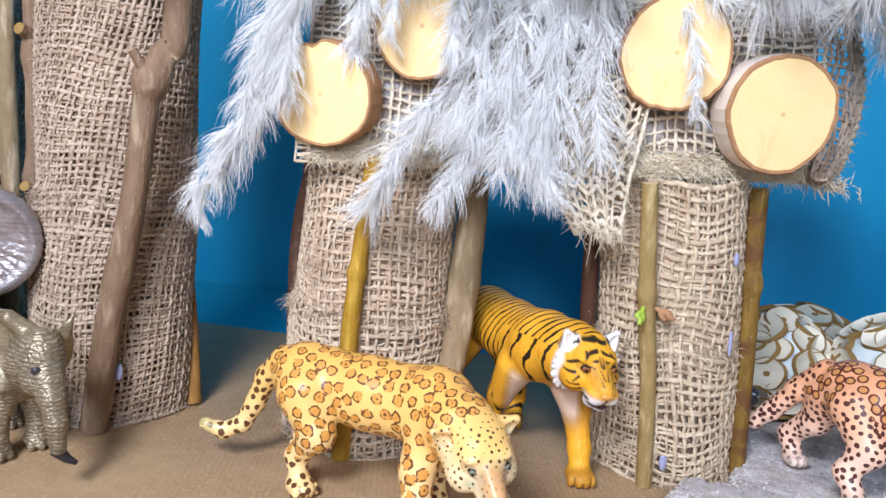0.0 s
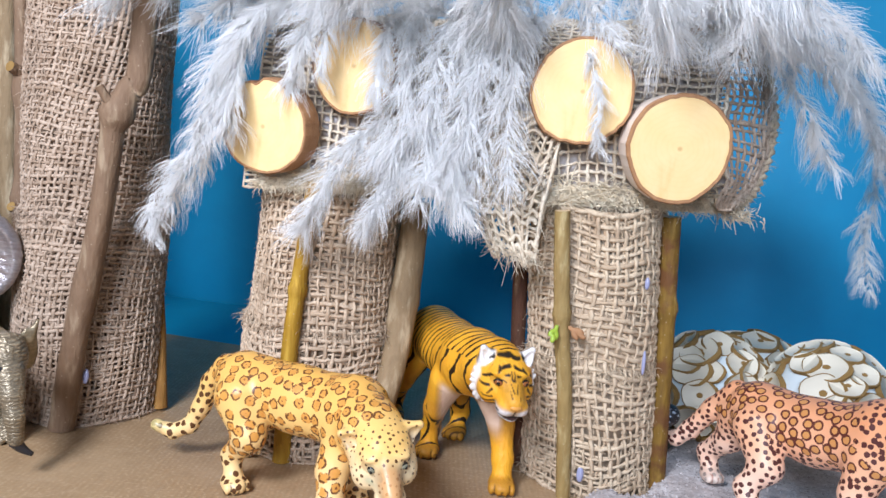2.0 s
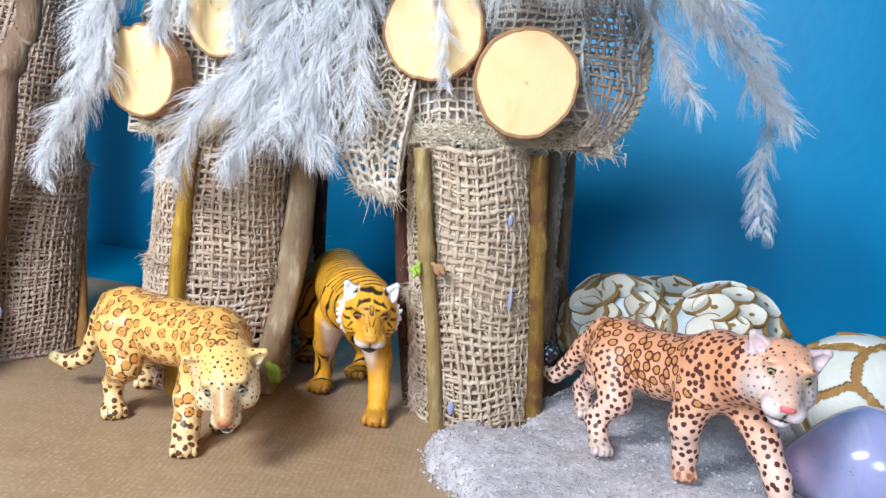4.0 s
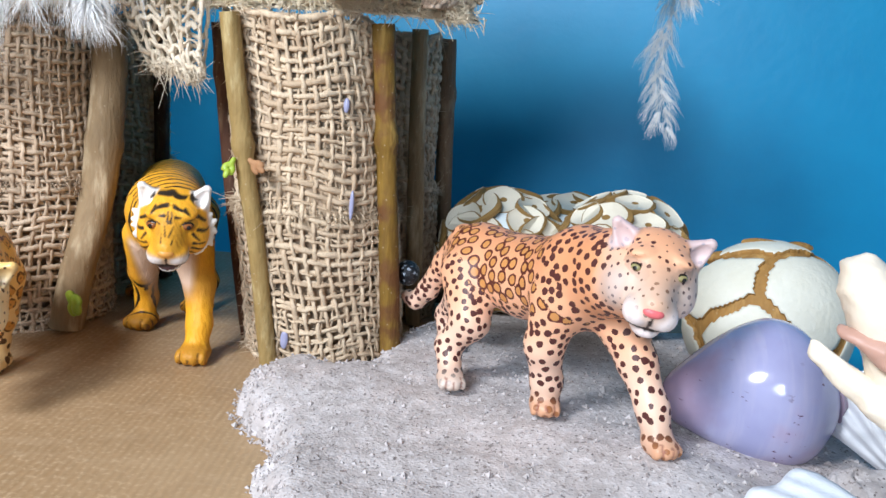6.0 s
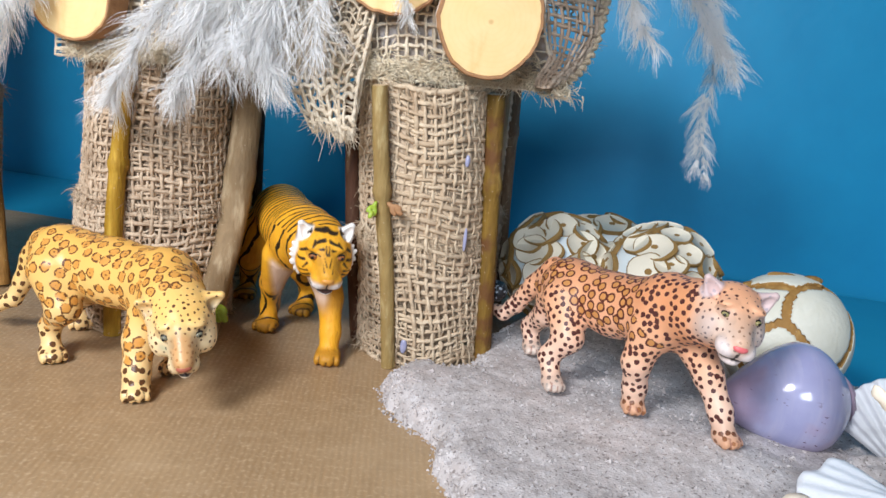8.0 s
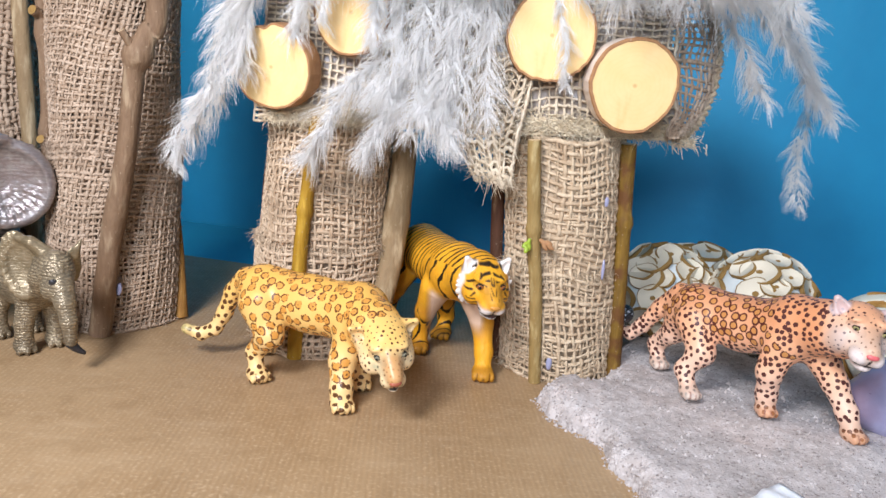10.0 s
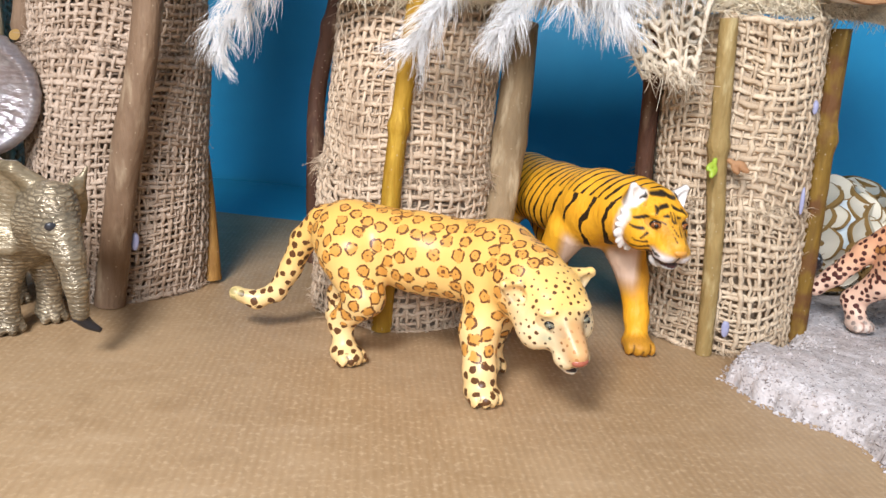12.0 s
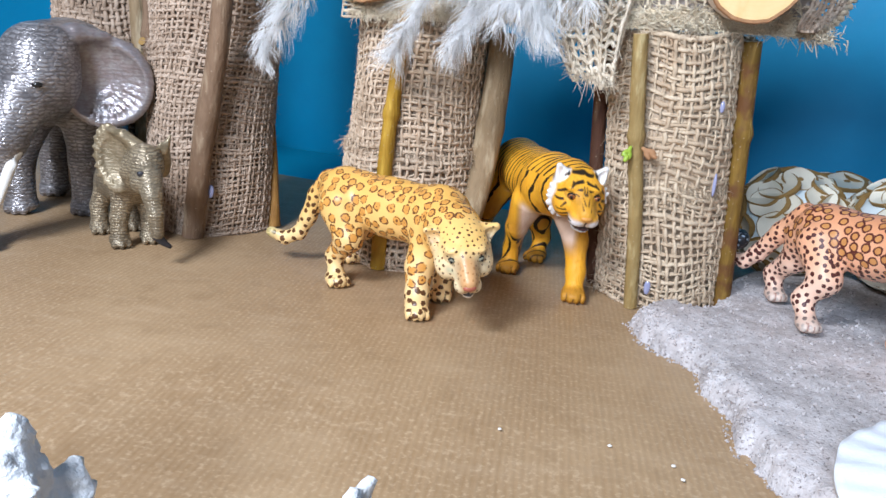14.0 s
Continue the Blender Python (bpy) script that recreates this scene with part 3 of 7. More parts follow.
class Solid:
    """A blend of tapered rods and ellipsoids, turned into one skin."""

    def __init__(self, k=0.3):
        self.items, self.k = [], k

    def rod(self, a, b, ra, rb=None, tag="body", k=None):
        self.items.append(("rod", np.array(a, float), np.array(b, float), ra, ra if rb is None else rb, tag, k or self.k, 1))
        return self

    def chain(self, points, radii, tag="body", k=None):
        for a, b, ra, rb in zip(points, points[1:], radii, radii[1:]):
            self.rod(a, b, ra, rb, tag, k)
        return self

    def egg(self, c, radii, ahead=(1, 0, 0), up=(0, 0, 1), tag="body", k=None, cut=False):
        x = np.array(ahead, float)
        x /= np.linalg.norm(x)
        y = np.cross(np.array(up, float), x)
        y /= np.linalg.norm(y)
        self.items.append(("egg", np.array(c, float), np.array([x, y, np.cross(x, y)]), np.array(radii, float), 0, tag, k or self.k, -1 if cut else 1))
        return self

    @staticmethod
    def distance(it, p):
        if it[0] == "rod":
            _, a, b, ra, rb, *_ = it
            d = b - a
            t = np.clip(((p - a) @ d) / (d @ d + 1e-9), 0, 1)
            return np.linalg.norm(p - a - t[..., None] * d, axis=-1) - (ra + (rb - ra) * t)
        _, c, m, r, *_ = it
        q = (p - c) @ m.T
        k0 = np.linalg.norm(q / r, axis=-1)
        k1 = np.linalg.norm(q / (r * r), axis=-1) + 1e-9
        return k0 * (k0 - 1) / k1

    def bounds(self, it):
        if it[0] == "rod":
            r = max(it[3], it[4])
            return np.minimum(it[1], it[2]) - r, np.maximum(it[1], it[2]) + r
        r = np.abs(it[2].T * it[3]).sum(1)
        return it[1] - r, it[1] + r

    def skin(self, h):
        lo = np.min([self.bounds(i)[0] for i in self.items if i[7] > 0], 0) - 3 * h
        hi = np.max([self.bounds(i)[1] for i in self.items if i[7] > 0], 0) + 3 * h
        n = np.ceil((hi - lo) / h).astype(int) + 1
        ax = [lo[k] + h * np.arange(n[k]) for k in range(3)]
        D = np.full(n, 3.0)
        for it in self.items:
            a, b = self.bounds(it)
            i0 = np.maximum(((a - it[6] - 2 * h - lo) / h).astype(int), 0)
            i1 = np.minimum(((b + it[6] + 2 * h - lo) / h).astype(int) + 2, n)
            sl = tuple(slice(p, q) for p, q in zip(i0, i1))
            P = np.stack(np.meshgrid(*[ax[k][sl[k]] for k in range(3)], indexing="ij"), -1)
            d = self.distance(it, P)
            D[sl] = smooth_min(D[sl], d, it[6]) if it[7] > 0 else -smooth_min(-D[sl], d, it[6])
        inside = D < 0
        cube = [tuple(slice(o[k], n[k] - 1 + o[k]) for k in range(3)) for o in np.ndindex(2, 2, 2)]
        count = sum(inside[c].astype(np.int8) for c in cube)
        cells = np.argwhere((count > 0) & (count < 8))
        ids = np.full(n - 1, -1)
        ids[tuple(cells.T)] = np.arange(len(cells))
        acc, num = np.zeros((len(cells), 3)), np.zeros(len(cells))
        for o in np.ndindex(2, 2, 2):
            for k in range(3):
                if o[k]:
                    continue
                o2 = list(o)
                o2[k] = 1
                d1, d2 = D[tuple((cells + o).T)], D[tuple((cells + o2).T)]
                m = (d1 < 0) != (d2 < 0)
                t = np.where(m, d1 / np.where(m, d1 - d2, 1), 0)
                pt = np.array(o, float) + np.eye(3)[k] * t[:, None]
                acc += pt * m[:, None]
                num += m
        verts = lo + h * (cells + acc / num[:, None])
        faces = []
        for k in range(3):
            s1, s2 = [slice(None)] * 3, [slice(None)] * 3
            s1[k], s2[k] = slice(0, n[k] - 1), slice(1, n[k])
            A, B = inside[tuple(s1)], inside[tuple(s2)]
            e = np.argwhere(A != B)
            k1, k2 = (k + 1) % 3, (k + 2) % 3
            e = e[(e[:, k1] > 0) & (e[:, k2] > 0) & (e[:, k1] < n[k1] - 1) & (e[:, k2] < n[k2] - 1)]
            sign = A[tuple(e.T)]
            q = []
            for a, b in ((0, 0), (-1, 0), (-1, -1), (0, -1)):
                c = e.copy()
                c[:, k1] += a
                c[:, k2] += b
                q.append(ids[tuple(c.T)])
            q = np.stack(q, 1)
            q[~sign] = q[~sign][:, ::-1]
            faces.append(q)
        faces = np.concatenate(faces)
        for _ in range(1):
            total, deg = np.zeros_like(verts), np.zeros(len(verts))
            for a in range(4):
                np.add.at(total, faces[:, a], verts[faces[:, (a + 1) % 4]])
                np.add.at(deg, faces[:, a], 1)
            verts = 0.5 * verts + 0.5 * total / deg[:, None]
        return verts, faces

    def value(self, p):
        """The blended distance at some points."""
        d = np.full(len(p), 3.0)
        for it in self.items:
            e = self.distance(it, p)
            d = smooth_min(d, e, it[6]) if it[7] > 0 else -smooth_min(-d, e, it[6])
        return d

    def surface(self, start, way, far):
        """The first point of the skin on a line that comes in from far."""
        t = np.linspace(far, 0, 400)
        p = np.array(start) + t[:, None] * np.array(way)
        inside = np.argwhere(self.value(p) < 0)
        return p[inside[0, 0]] if len(inside) else np.array(start)

    def weight(self, verts, tags, soft=0.25):
        """How much each point belongs to the pieces with these tags, 0 to 1."""
        near = np.full(len(verts), 9.0)
        other = np.full(len(verts), 9.0)
        for it in self.items:
            if it[7] < 0:
                continue
            d = self.distance(it, verts)
            if it[5] in tags:
                near = np.minimum(near, d)
            else:
                other = np.minimum(other, d)
        return np.clip(0.5 + (other - near) / (2 * soft), 0, 1)


def bead(c, radii, ahead, up=(0, 0, 1), n=12):
    """Points and faces of a small ellipsoid."""
    x = np.array(ahead, float)
    x /= np.linalg.norm(x)
    y = np.cross(np.array(up, float), x)
    y /= np.linalg.norm(y)
    m = np.array([x, y, np.cross(x, y)])
    v, f = [], []
    for i in range(1, n):
        for j in range(2 * n):
            a, b = np.pi * i / n, np.pi * j / n
            v.append(np.array([np.sin(a) * np.cos(b), np.sin(a) * np.sin(b), np.cos(a)]) * radii @ m + c)
    for i in range(n - 2):
        for j in range(2 * n):
            j2 = (j + 1) % (2 * n)
            f.append((i * 2 * n + j, (i + 1) * 2 * n + j, (i + 1) * 2 * n + j2, i * 2 * n + j2))
    f.append(tuple(range(2 * n)))
    f.append(tuple(reversed(range((n - 2) * 2 * n, (n - 1) * 2 * n))))
    return v, f


def spot_distance(verts, spacing, seed):
    """Scatters spots over the skin at the spacing asked for; gives each point its distance to the nearest, in shares of that spacing."""
    rng = np.random.default_rng(seed)
    pick = rng.permutation(len(verts))[:9000]
    kept = np.empty((0, 3))
    size = np.empty(0)
    for i in pick:
        if not len(kept) or (np.linalg.norm(kept - verts[i], axis=1) > 0.5 * (size + spacing[i])).all():
            kept = np.vstack([kept, verts[i]])
            size = np.append(size, spacing[i])
    best = np.full(len(verts), 9.0)
    for p, s in zip(kept, size):
        best = np.minimum(best, np.linalg.norm(verts - p, axis=1) / s)
    return best


def figure(name, solid, h, mats, base, zone, paint, along=None, extras=(), spacing=None):
    """One cast figure. zone: (n, 3) masks; paint: (mask, colour) pairs laid over the coat; extras: (points, faces, material slot)."""
    verts, faces = solid.skin(h)
    z = np.clip(zone(verts), 0, 1)
    col, plain = np.zeros((len(verts), 3)), np.zeros(len(verts))
    for mask, colour in paint(verts):
        mask = np.clip(mask, 0, 1)
        col = col * (1 - mask[:, None]) + np.array(colour) * mask[:, None]
        plain = np.maximum(plain, mask)
    s = along(verts) if along else np.zeros(len(verts))
    spot = spot_distance(verts, spacing(verts, z), 5) if spacing else np.ones(len(verts))
    vs, fs, idx, n0 = [verts], [tuple(int(i) for i in f) for f in faces], [0] * len(faces), len(verts)
    for v, f, slot in extras:
        fs += [tuple(i + n0 for i in q) for q in f]
        idx += [slot] * len(f)
        vs.append(np.array(v))
        n0 += len(v)
    ob = mesh_part(name, np.concatenate(vs), fs, mats, None, "", True, idx, base)
    pad = n0 - len(verts)
    mesh = ob.data
    for key, values in (("zone", z), ("paint", col)):
        a = mesh.attributes.new(key, "FLOAT_COLOR", "POINT")
        data = np.ones((n0, 4), np.float32)
        data[: len(verts), :3] = values
        a.data.foreach_set("color", data.ravel())
    for key, values in (("plain", plain), ("along", s), ("spot", spot)):
        a = mesh.attributes.new(key, "FLOAT", "POINT")
        a.data.foreach_set("value", np.concatenate([values, np.zeros(pad)]).astype(np.float32))
    return ob

# ---- setting: blue board, blue wall, kraft paper, sand ----


def wall_y(x):
    return 53.7 - 0.088 * (x + 16)


bm = bmesh.new()
for x, y, z in ((-75, -60, -2), (80, -60, -2), (80, wall_y(80) - 0.35, -2), (-75, wall_y(-75) - 0.35, -2), (-75, -60, -0.3), (80, -60, -0.3), (80, wall_y(80) - 0.35, -0.3), (-75, wall_y(-75) - 0.35, -0.3)):
    bm.verts.new((x, y, z))
bm.verts.ensure_lookup_table()
for q in ((3, 2, 1, 0), (4, 5, 6, 7), (0, 1, 5, 4), (1, 2, 6, 5), (2, 3, 7, 6), (3, 0, 4, 7)):
    bm.faces.new([bm.verts[i] for i in q])
tagged(bm_part("floor_board", bm, BLUE_BASE, None, "", False), "blue painted board under the whole display", "floor", kind="structure")

bm = bmesh.new()
for x, z, d in ((-75, -2, 0), (80, -2, 0), (80, 70, 0), (-75, 70, 0), (-75, -2, 1.5), (80, -2, 1.5), (80, 70, 1.5), (-75, 70, 1.5)):
    bm.verts.new((x, wall_y(x) + d, z))
bm.verts.ensure_lookup_table()
for q in ((0, 1, 2, 3), (7, 6, 5, 4), (0, 4, 5, 1), (1, 5, 6, 2), (2, 6, 7, 3), (3, 7, 4, 0)):
    bm.faces.new([bm.verts[i] for i in q])
wall = tagged(bm_part("wall_back", bm, BLUE_WALL, None, "", False), "bright blue painted wall behind the display", "wall", kind="structure")


def make_paper():
    """Ribbed kraft paper with a slightly wavy lie; it ends before the wall and under the sand."""
    xs, ys = np.arange(-48, 22.51, 0.5), np.arange(-50, 41.6, 0.75)
    X, Y = np.meshgrid(xs, ys, indexing="ij")
    Y = Y + np.where(Y > 30, 0.35 * np.sin(0.21 * X) - 0.012 * X, 0) * (Y - 30).clip(0) / 10
    calm = np.clip((np.abs(Y - 24) - 8) / 4, 0, 1)
    Z = -0.07 * (1 + np.sin(0.17 * X + 0.1 * Y) * np.sin(0.13 * Y)) * calm
    n, m = X.shape
    top = np.stack([X, Y, Z], -1).reshape(-1, 3)
    i, j = np.meshgrid(np.arange(n - 1), np.arange(m - 1), indexing="ij")
    f = np.stack([i * m + j, (i + 1) * m + j, (i + 1) * m + j + 1, i * m + j + 1], -1).reshape(-1, 4)
    return mesh_part("floor_paper", top, f, KRAFT)


tagged(make_paper(), "ribbed brown kraft paper laid over the board", "paper", kind="structure")

# Outline of the sand, from the column round the front.
SAND_EDGE = [(12.6, 33), (11.6, 31), (11.0, 29.7), (10.75, 27.6), (10.75, 26.3), (9.7, 25.75), (8.7, 26.0), (8.0, 25.3), (7.6, 24.2), (7.95, 23.0), (8.7, 21.6), (9.85, 20.6),
             (9.95, 19.2), (10.4, 17.4), (10.65, 15.6), (11.4, 14.2), (13.5, 11.0), (18, 9), (26, 9), (30, 15), (29, 24), (26, 29.5), (22, 33), (16, 34.5)]


def inside_edge(X, Y, poly):
    """Signed distance to a closed outline: positive within."""
    P = np.array(poly)
    best, odd = np.full(X.shape, 99.0), np.zeros(X.shape, bool)
    for a, b in zip(P, np.roll(P, -1, 0)):
        d = b - a
        t = np.clip(((X - a[0]) * d[0] + (Y - a[1]) * d[1]) / (d @ d), 0, 1)
        best = np.minimum(best, np.hypot(X - a[0] - t * d[0], Y - a[1] - t * d[1]))
        cross = (a[1] > Y) != (b[1] > Y)
        odd ^= cross & (X < a[0] + (Y - a[1]) * d[0] / (d[1] if abs(d[1]) > 1e-9 else 1e-9))
    return np.where(odd, best, -best)


def lumps(X, Y, scale, seed, octaves=4):
    rng = np.random.default_rng(seed)
    out = np.zeros(X.shape)
    for o in range(octaves):
        for _ in range(14):
            k, p = rng.normal(0, scale * 1.9**o, 2), rng.uniform(0, 6.28)
            out += np.sin(k[0] * X + k[1] * Y + p) / 1.75**o / 5.3
    return out


def grains(X, Y, cell, seed):
    """Soft random bumps of one size, -1 to 1."""
    t = np.random.default_rng(seed).uniform(-1, 1, (199, 199))
    gx, gy = X / cell + 50, Y / cell + 50
    i, j = np.floor(gx).astype(int), np.floor(gy).astype(int)
    a, b = gx - i, gy - j
    a, b = a * a * (3 - 2 * a), b * b * (3 - 2 * b)
    q = lambda p, r: t[p % 199, r % 199]
    return (q(i, j) * (1 - a) + q(i + 1, j) * a) * (1 - b) + (q(i, j + 1) * (1 - a) + q(i + 1, j + 1) * a) * b


def sand_height(X, Y):
    d = inside_edge(X, Y, SAND_EDGE) + 0.22 * grains(X, Y, 1.3, 4) + 0.16 * grains(X, Y, 0.55, 5) + 0.10 * grains(X, Y, 0.24, 6)
    body = 0.84 + 0.14 * lumps(X, Y, 0.45, 6, 2) + 0.32 * np.exp(-(((X - 17) / 4.5) ** 2 + ((Y - 22) / 4) ** 2))
    rise = np.clip(d / 0.8, 0, 1)
    rough = 0.07 * grains(X, Y, 1.3, 7) + 0.03 * grains(X, Y, 0.5, 8) + 0.02 * grains(X, Y, 0.27, 9)
    return body * np.sqrt(rise * (2 - rise)) + rough * (0.3 + 0.7 * rise), d


def make_sand_heap():
    xs, ys = np.arange(6.6, 31, 0.09), np.arange(8, 35.5, 0.09)
    X, Y = np.meshgrid(xs, ys, indexing="ij")
    Z, d = sand_height(X, Y)
    n, m = X.shape
    i, j = np.meshgrid(np.arange(n - 1), np.arange(m - 1), indexing="ij")
    f = np.stack([i * m + j, (i + 1) * m + j, (i + 1) * m + j + 1, i * m + j + 1], -1).reshape(-1, 4)
    keep = (d.reshape(-1)[f] > -0.05).any(1)
    f = f[keep]
    used, inv = np.unique(f, return_inverse=True)
    v = np.stack([X, Y, np.where(d > 0, Z, -0.31)], -1).reshape(-1, 3)[used]
    return mesh_part("sand", v, inv.reshape(-1, 4), SAND)


sand = tagged(make_sand_heap(), "heap of pale grey moulding sand spread on the paper", "sand", kind="stuff")


def loose_grains():
    """Crumbs that lie on the heap and along its broken edge."""
    rng = np.random.default_rng(12)
    p = rng.uniform((7, 9), (28, 31), (60000, 2))
    z, d = sand_height(p[:, :1], p[:, 1:])
    z, d = z[:, 0], d[:, 0]
    keep = (d > -0.22) & (rng.uniform(0, 1, len(d)) < np.where(d < 0.5, 0.75, 0.06))
    p, z, d = p[keep], np.maximum(z[keep], 0.0), d[keep]
    n = len(p)
    size = rng.uniform(0.03, 0.075, n) * np.where(d < 0, 0.9, 1.0) * rng.choice([0.7, 1.0, 1.5], n, p=[0.5, 0.4, 0.1])
    corner = np.array([(1, 0, 0), (-0.5, 0.87, 0), (-0.5, -0.87, 0), (0.2, 0.1, 0.9), (0, 0, -0.9)])
    c, s = np.cos(rng.uniform(0, 6.28, n)), np.sin(rng.uniform(0, 6.28, n))
    k = corner[None] * (size[:, None, None] * rng.uniform(0.7, 1.2, (n, 5, 1)))
    v = np.stack([p[:, :1] + k[..., 0] * c[:, None] - k[..., 1] * s[:, None], p[:, 1:] + k[..., 0] * s[:, None] + k[..., 1] * c[:, None], z[:, None] + 0.3 * size[:, None] + k[..., 2]], -1)
    f = np.array([(0, 1, 3), (1, 2, 3), (2, 0, 3), (1, 0, 4), (2, 1, 4), (0, 2, 4)])
    faces = (np.arange(n)[:, None, None] * 5 + f[None]).reshape(-1, 3)
    tagged(mesh_part("grains", v.reshape(-1, 3), faces, SAND, sand, "", False), kind="stuff")


loose_grains()


# ---- columns of wrapped tubes ----


def leg(parent, base, lean, r0, r1, height, pitch, thick, seed, cloth, twist=0.0, name="leg", label="", under=UNDER, lining=None):
    """A cardboard tube wrapped in woven cloth."""
    lining = lining or BURLAP_FINE
    core = tube_map((*base, 0.0), lean, r0 - 0.11, r1 - 0.11, height)
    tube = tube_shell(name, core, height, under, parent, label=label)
    plain = tube_map((*base, 0.05), lean, r0, r1, height)
    seam = height * 0.46 if height < 15 else 8.2
    ph = np.random.default_rng(seed + 7).uniform(0, 6.28, 3)

    def cover(u, v, off):
        w = 2 * np.pi * u
        edge = seam + 0.22 * np.sin(2 * w + ph[0]) + 0.1 * np.sin(5 * w + ph[1])
        fold = 0.15 / (1 + np.exp((v - edge) / 0.06)) + 0.05 * np.sin(3 * w + 0.7 * v + ph[2])
        return plain(u, v, off + fold)

    girth = np.pi * (r0 + r1)
    soup = weave(cover, girth, height - 0.1, pitch, thick, True, seed, twist)
    inner = lambda u, v, off: cover(u + 0.01 * np.sin(0.9 * v), v, off * 0.8 - 0.035 - 0.5 * thick)
    weave(inner, girth, height - 0.1, pitch * 0.93, thick * 0.85, True, seed + 3, twist - 0.05, 0.7).part("under_wrap", lining, tube, "shaded inner layer of the burlap", "stuff")
    rng = np.random.default_rng(seed)
    many = 1300
    u = rng.uniform(0, 1, many)
    v = np.clip(rng.choice([0.1, seam, seam, seam, height - 0.15], many) + rng.normal(0, 0.13, many), 0.05, height)
    p = cover(u, v, np.full(many, 0.05))
    out = cover(u, v, np.full(many, 1.05)) - p
    fuzz(p, out * 0.45 + np.array([0, 0, 0.1]) + rng.normal(0, 0.4, (many, 3)), 0.30, 0.022, seed + 1, 0.8, 0.5, soup)
    few = int(130 * height)
    w, u = rng.uniform(0, height, few), rng.uniform(0, 1, few)
    p = cover(u, w, np.full(few, 0.06))
    flat = cover(u + 0.02, w, np.full(few, 0.06)) - p
    flat /= np.linalg.norm(flat, axis=1, keepdims=True)
    up = rng.normal(0, 1, (few, 1)) * np.array([[0, 0, 1.0]])
    fuzz(p, flat * rng.normal(0, 1, (few, 1)) + up + 0.3 * (cover(u, w, np.full(few, 1.06)) - p), 0.26, 0.011, seed + 2, 0.25, 0.1, soup)
    soup.part("burlap_wrap", cloth, tube, "coarse natural burlap wound round the tube", "stuff")
    return tube


def glue_blob(place, size, parent):
    v, f = bead(np.array(place), np.array(size), (0, -1, 0.1))
    return mesh_part("glue_blob", v, f, GLUE, parent, "shiny lilac drop of hot glue")


def bud(place, way, size, parent, label="fresh green leaf bud", mat=LEAF):
    p, w = np.array(place, float), np.array(way, float)
    w /= np.linalg.norm(w)
    side = np.cross(w, (0, 1, 0.2))
    side /= np.linalg.norm(side)
    s = Solid(0.04).rod(p, p + w * 0.35 * size, 0.14 * size, 0.16 * size)
    for k, (a, o, r) in enumerate(((0.55, 0.18, 0.34), (0.5, -0.2, 0.30), (0.8, 0.05, 0.30))):
        s.egg(p + w * a * size + side * o * size + np.array([0, -0.05 * k, 0]), (r * size, 0.17 * size, 0.12 * size), w + side * o * 1.2, (0, -1, 0.2), k=0.03)
    v, f = s.skin(0.04)
    return mesh_part("bud", v, f, mat, parent, label)


house = at("treehouse", (2.6, 30.5, 0))
tagged(house, "toy treehouse of burlap tubes with twigs, wood slices and white plumes", "toy house")

C3, L3 = (8.45, 28.95), (-0.80, -0.85)
leg3 = leg(house, C3, L3, 2.45, 2.4, 10.6, 0.335, 0.055, 3, BURLAP, lining=BURLAP)
stick("stick", [(7.43, 26.35, 0.05), (7.05, 26.0, 4), (6.72, 25.85, 6.1), (6.5, 25.75, 8), (6.25, 25.55, 10.5)], 0.28, 0.27, BARK_TAN, leg3, "olive-tan twig with a bud", ((0.6, 0.25),), 5)
bud((6.5, 25.5, 6.45), (-0.25, -0.3, -0.75), 0.55, leg3)
bud((6.95, 25.6, 6.45), (0.6, -0.2, -0.35), 0.6, leg3, "dry brown bud scales", BARK_RING)
stick("stick", [(10.98, 27.75, 0.3), (10.72, 27.6, 4), (10.48, 27.5, 7.1), (10.2, 27.3, 10.6)], 0.33, 0.33, BARK_MOSSY, leg3, "olive-brown twig glued upright", ((0.68, 0.3),), 6)
stick("stick", [(5.75, 28.9, 0.1), (5.2, 28.5, 5), (4.85, 28.1, 10.4)], 0.3, 0.28, BARK_DARK, leg3, "dark brown twig", ((0.86, 0.25),), 7)
glue_blob((7.95, 26.2, 1.0), (0.08, 0.13, 0.3), leg3)
glue_blob((9.5, 26.35, 8.2), (0.07, 0.09, 0.22), leg3)
glue_blob((9.75, 26.55, 5.3), (0.06, 0.07, 0.45), leg3)

C2, L2 = (-2.97, 28.92), (0.12, 0.05)
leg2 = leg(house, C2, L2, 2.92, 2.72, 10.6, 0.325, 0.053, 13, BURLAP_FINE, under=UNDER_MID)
stick("stick", [(-3.15, 25.75, 0.05), (-3.1, 25.75, 4.5), (-3.0, 25.85, 7), (-2.72, 26.0, 10.6)], 0.31, 0.3, BARK_OLIVE, leg2, "olive-yellow twig in front of the tube", ((0.62, 0.3),), 8)
stick("stick", [(-0.15, 27.4, 0.05), (0.05, 27.7, 1.8), (0.42, 28.4, 4.5), (0.56, 28.75, 7.2), (0.58, 29.1, 10.1)], 0.58, 0.54, BARK_GREY, leg2, "thick grey-brown branch leaning on the tube", ((0.66, 0.12),), 9, 18)
bud((0.28, 27.0, 1.35), (0.75, -0.55, -0.42), 1.0, leg2)

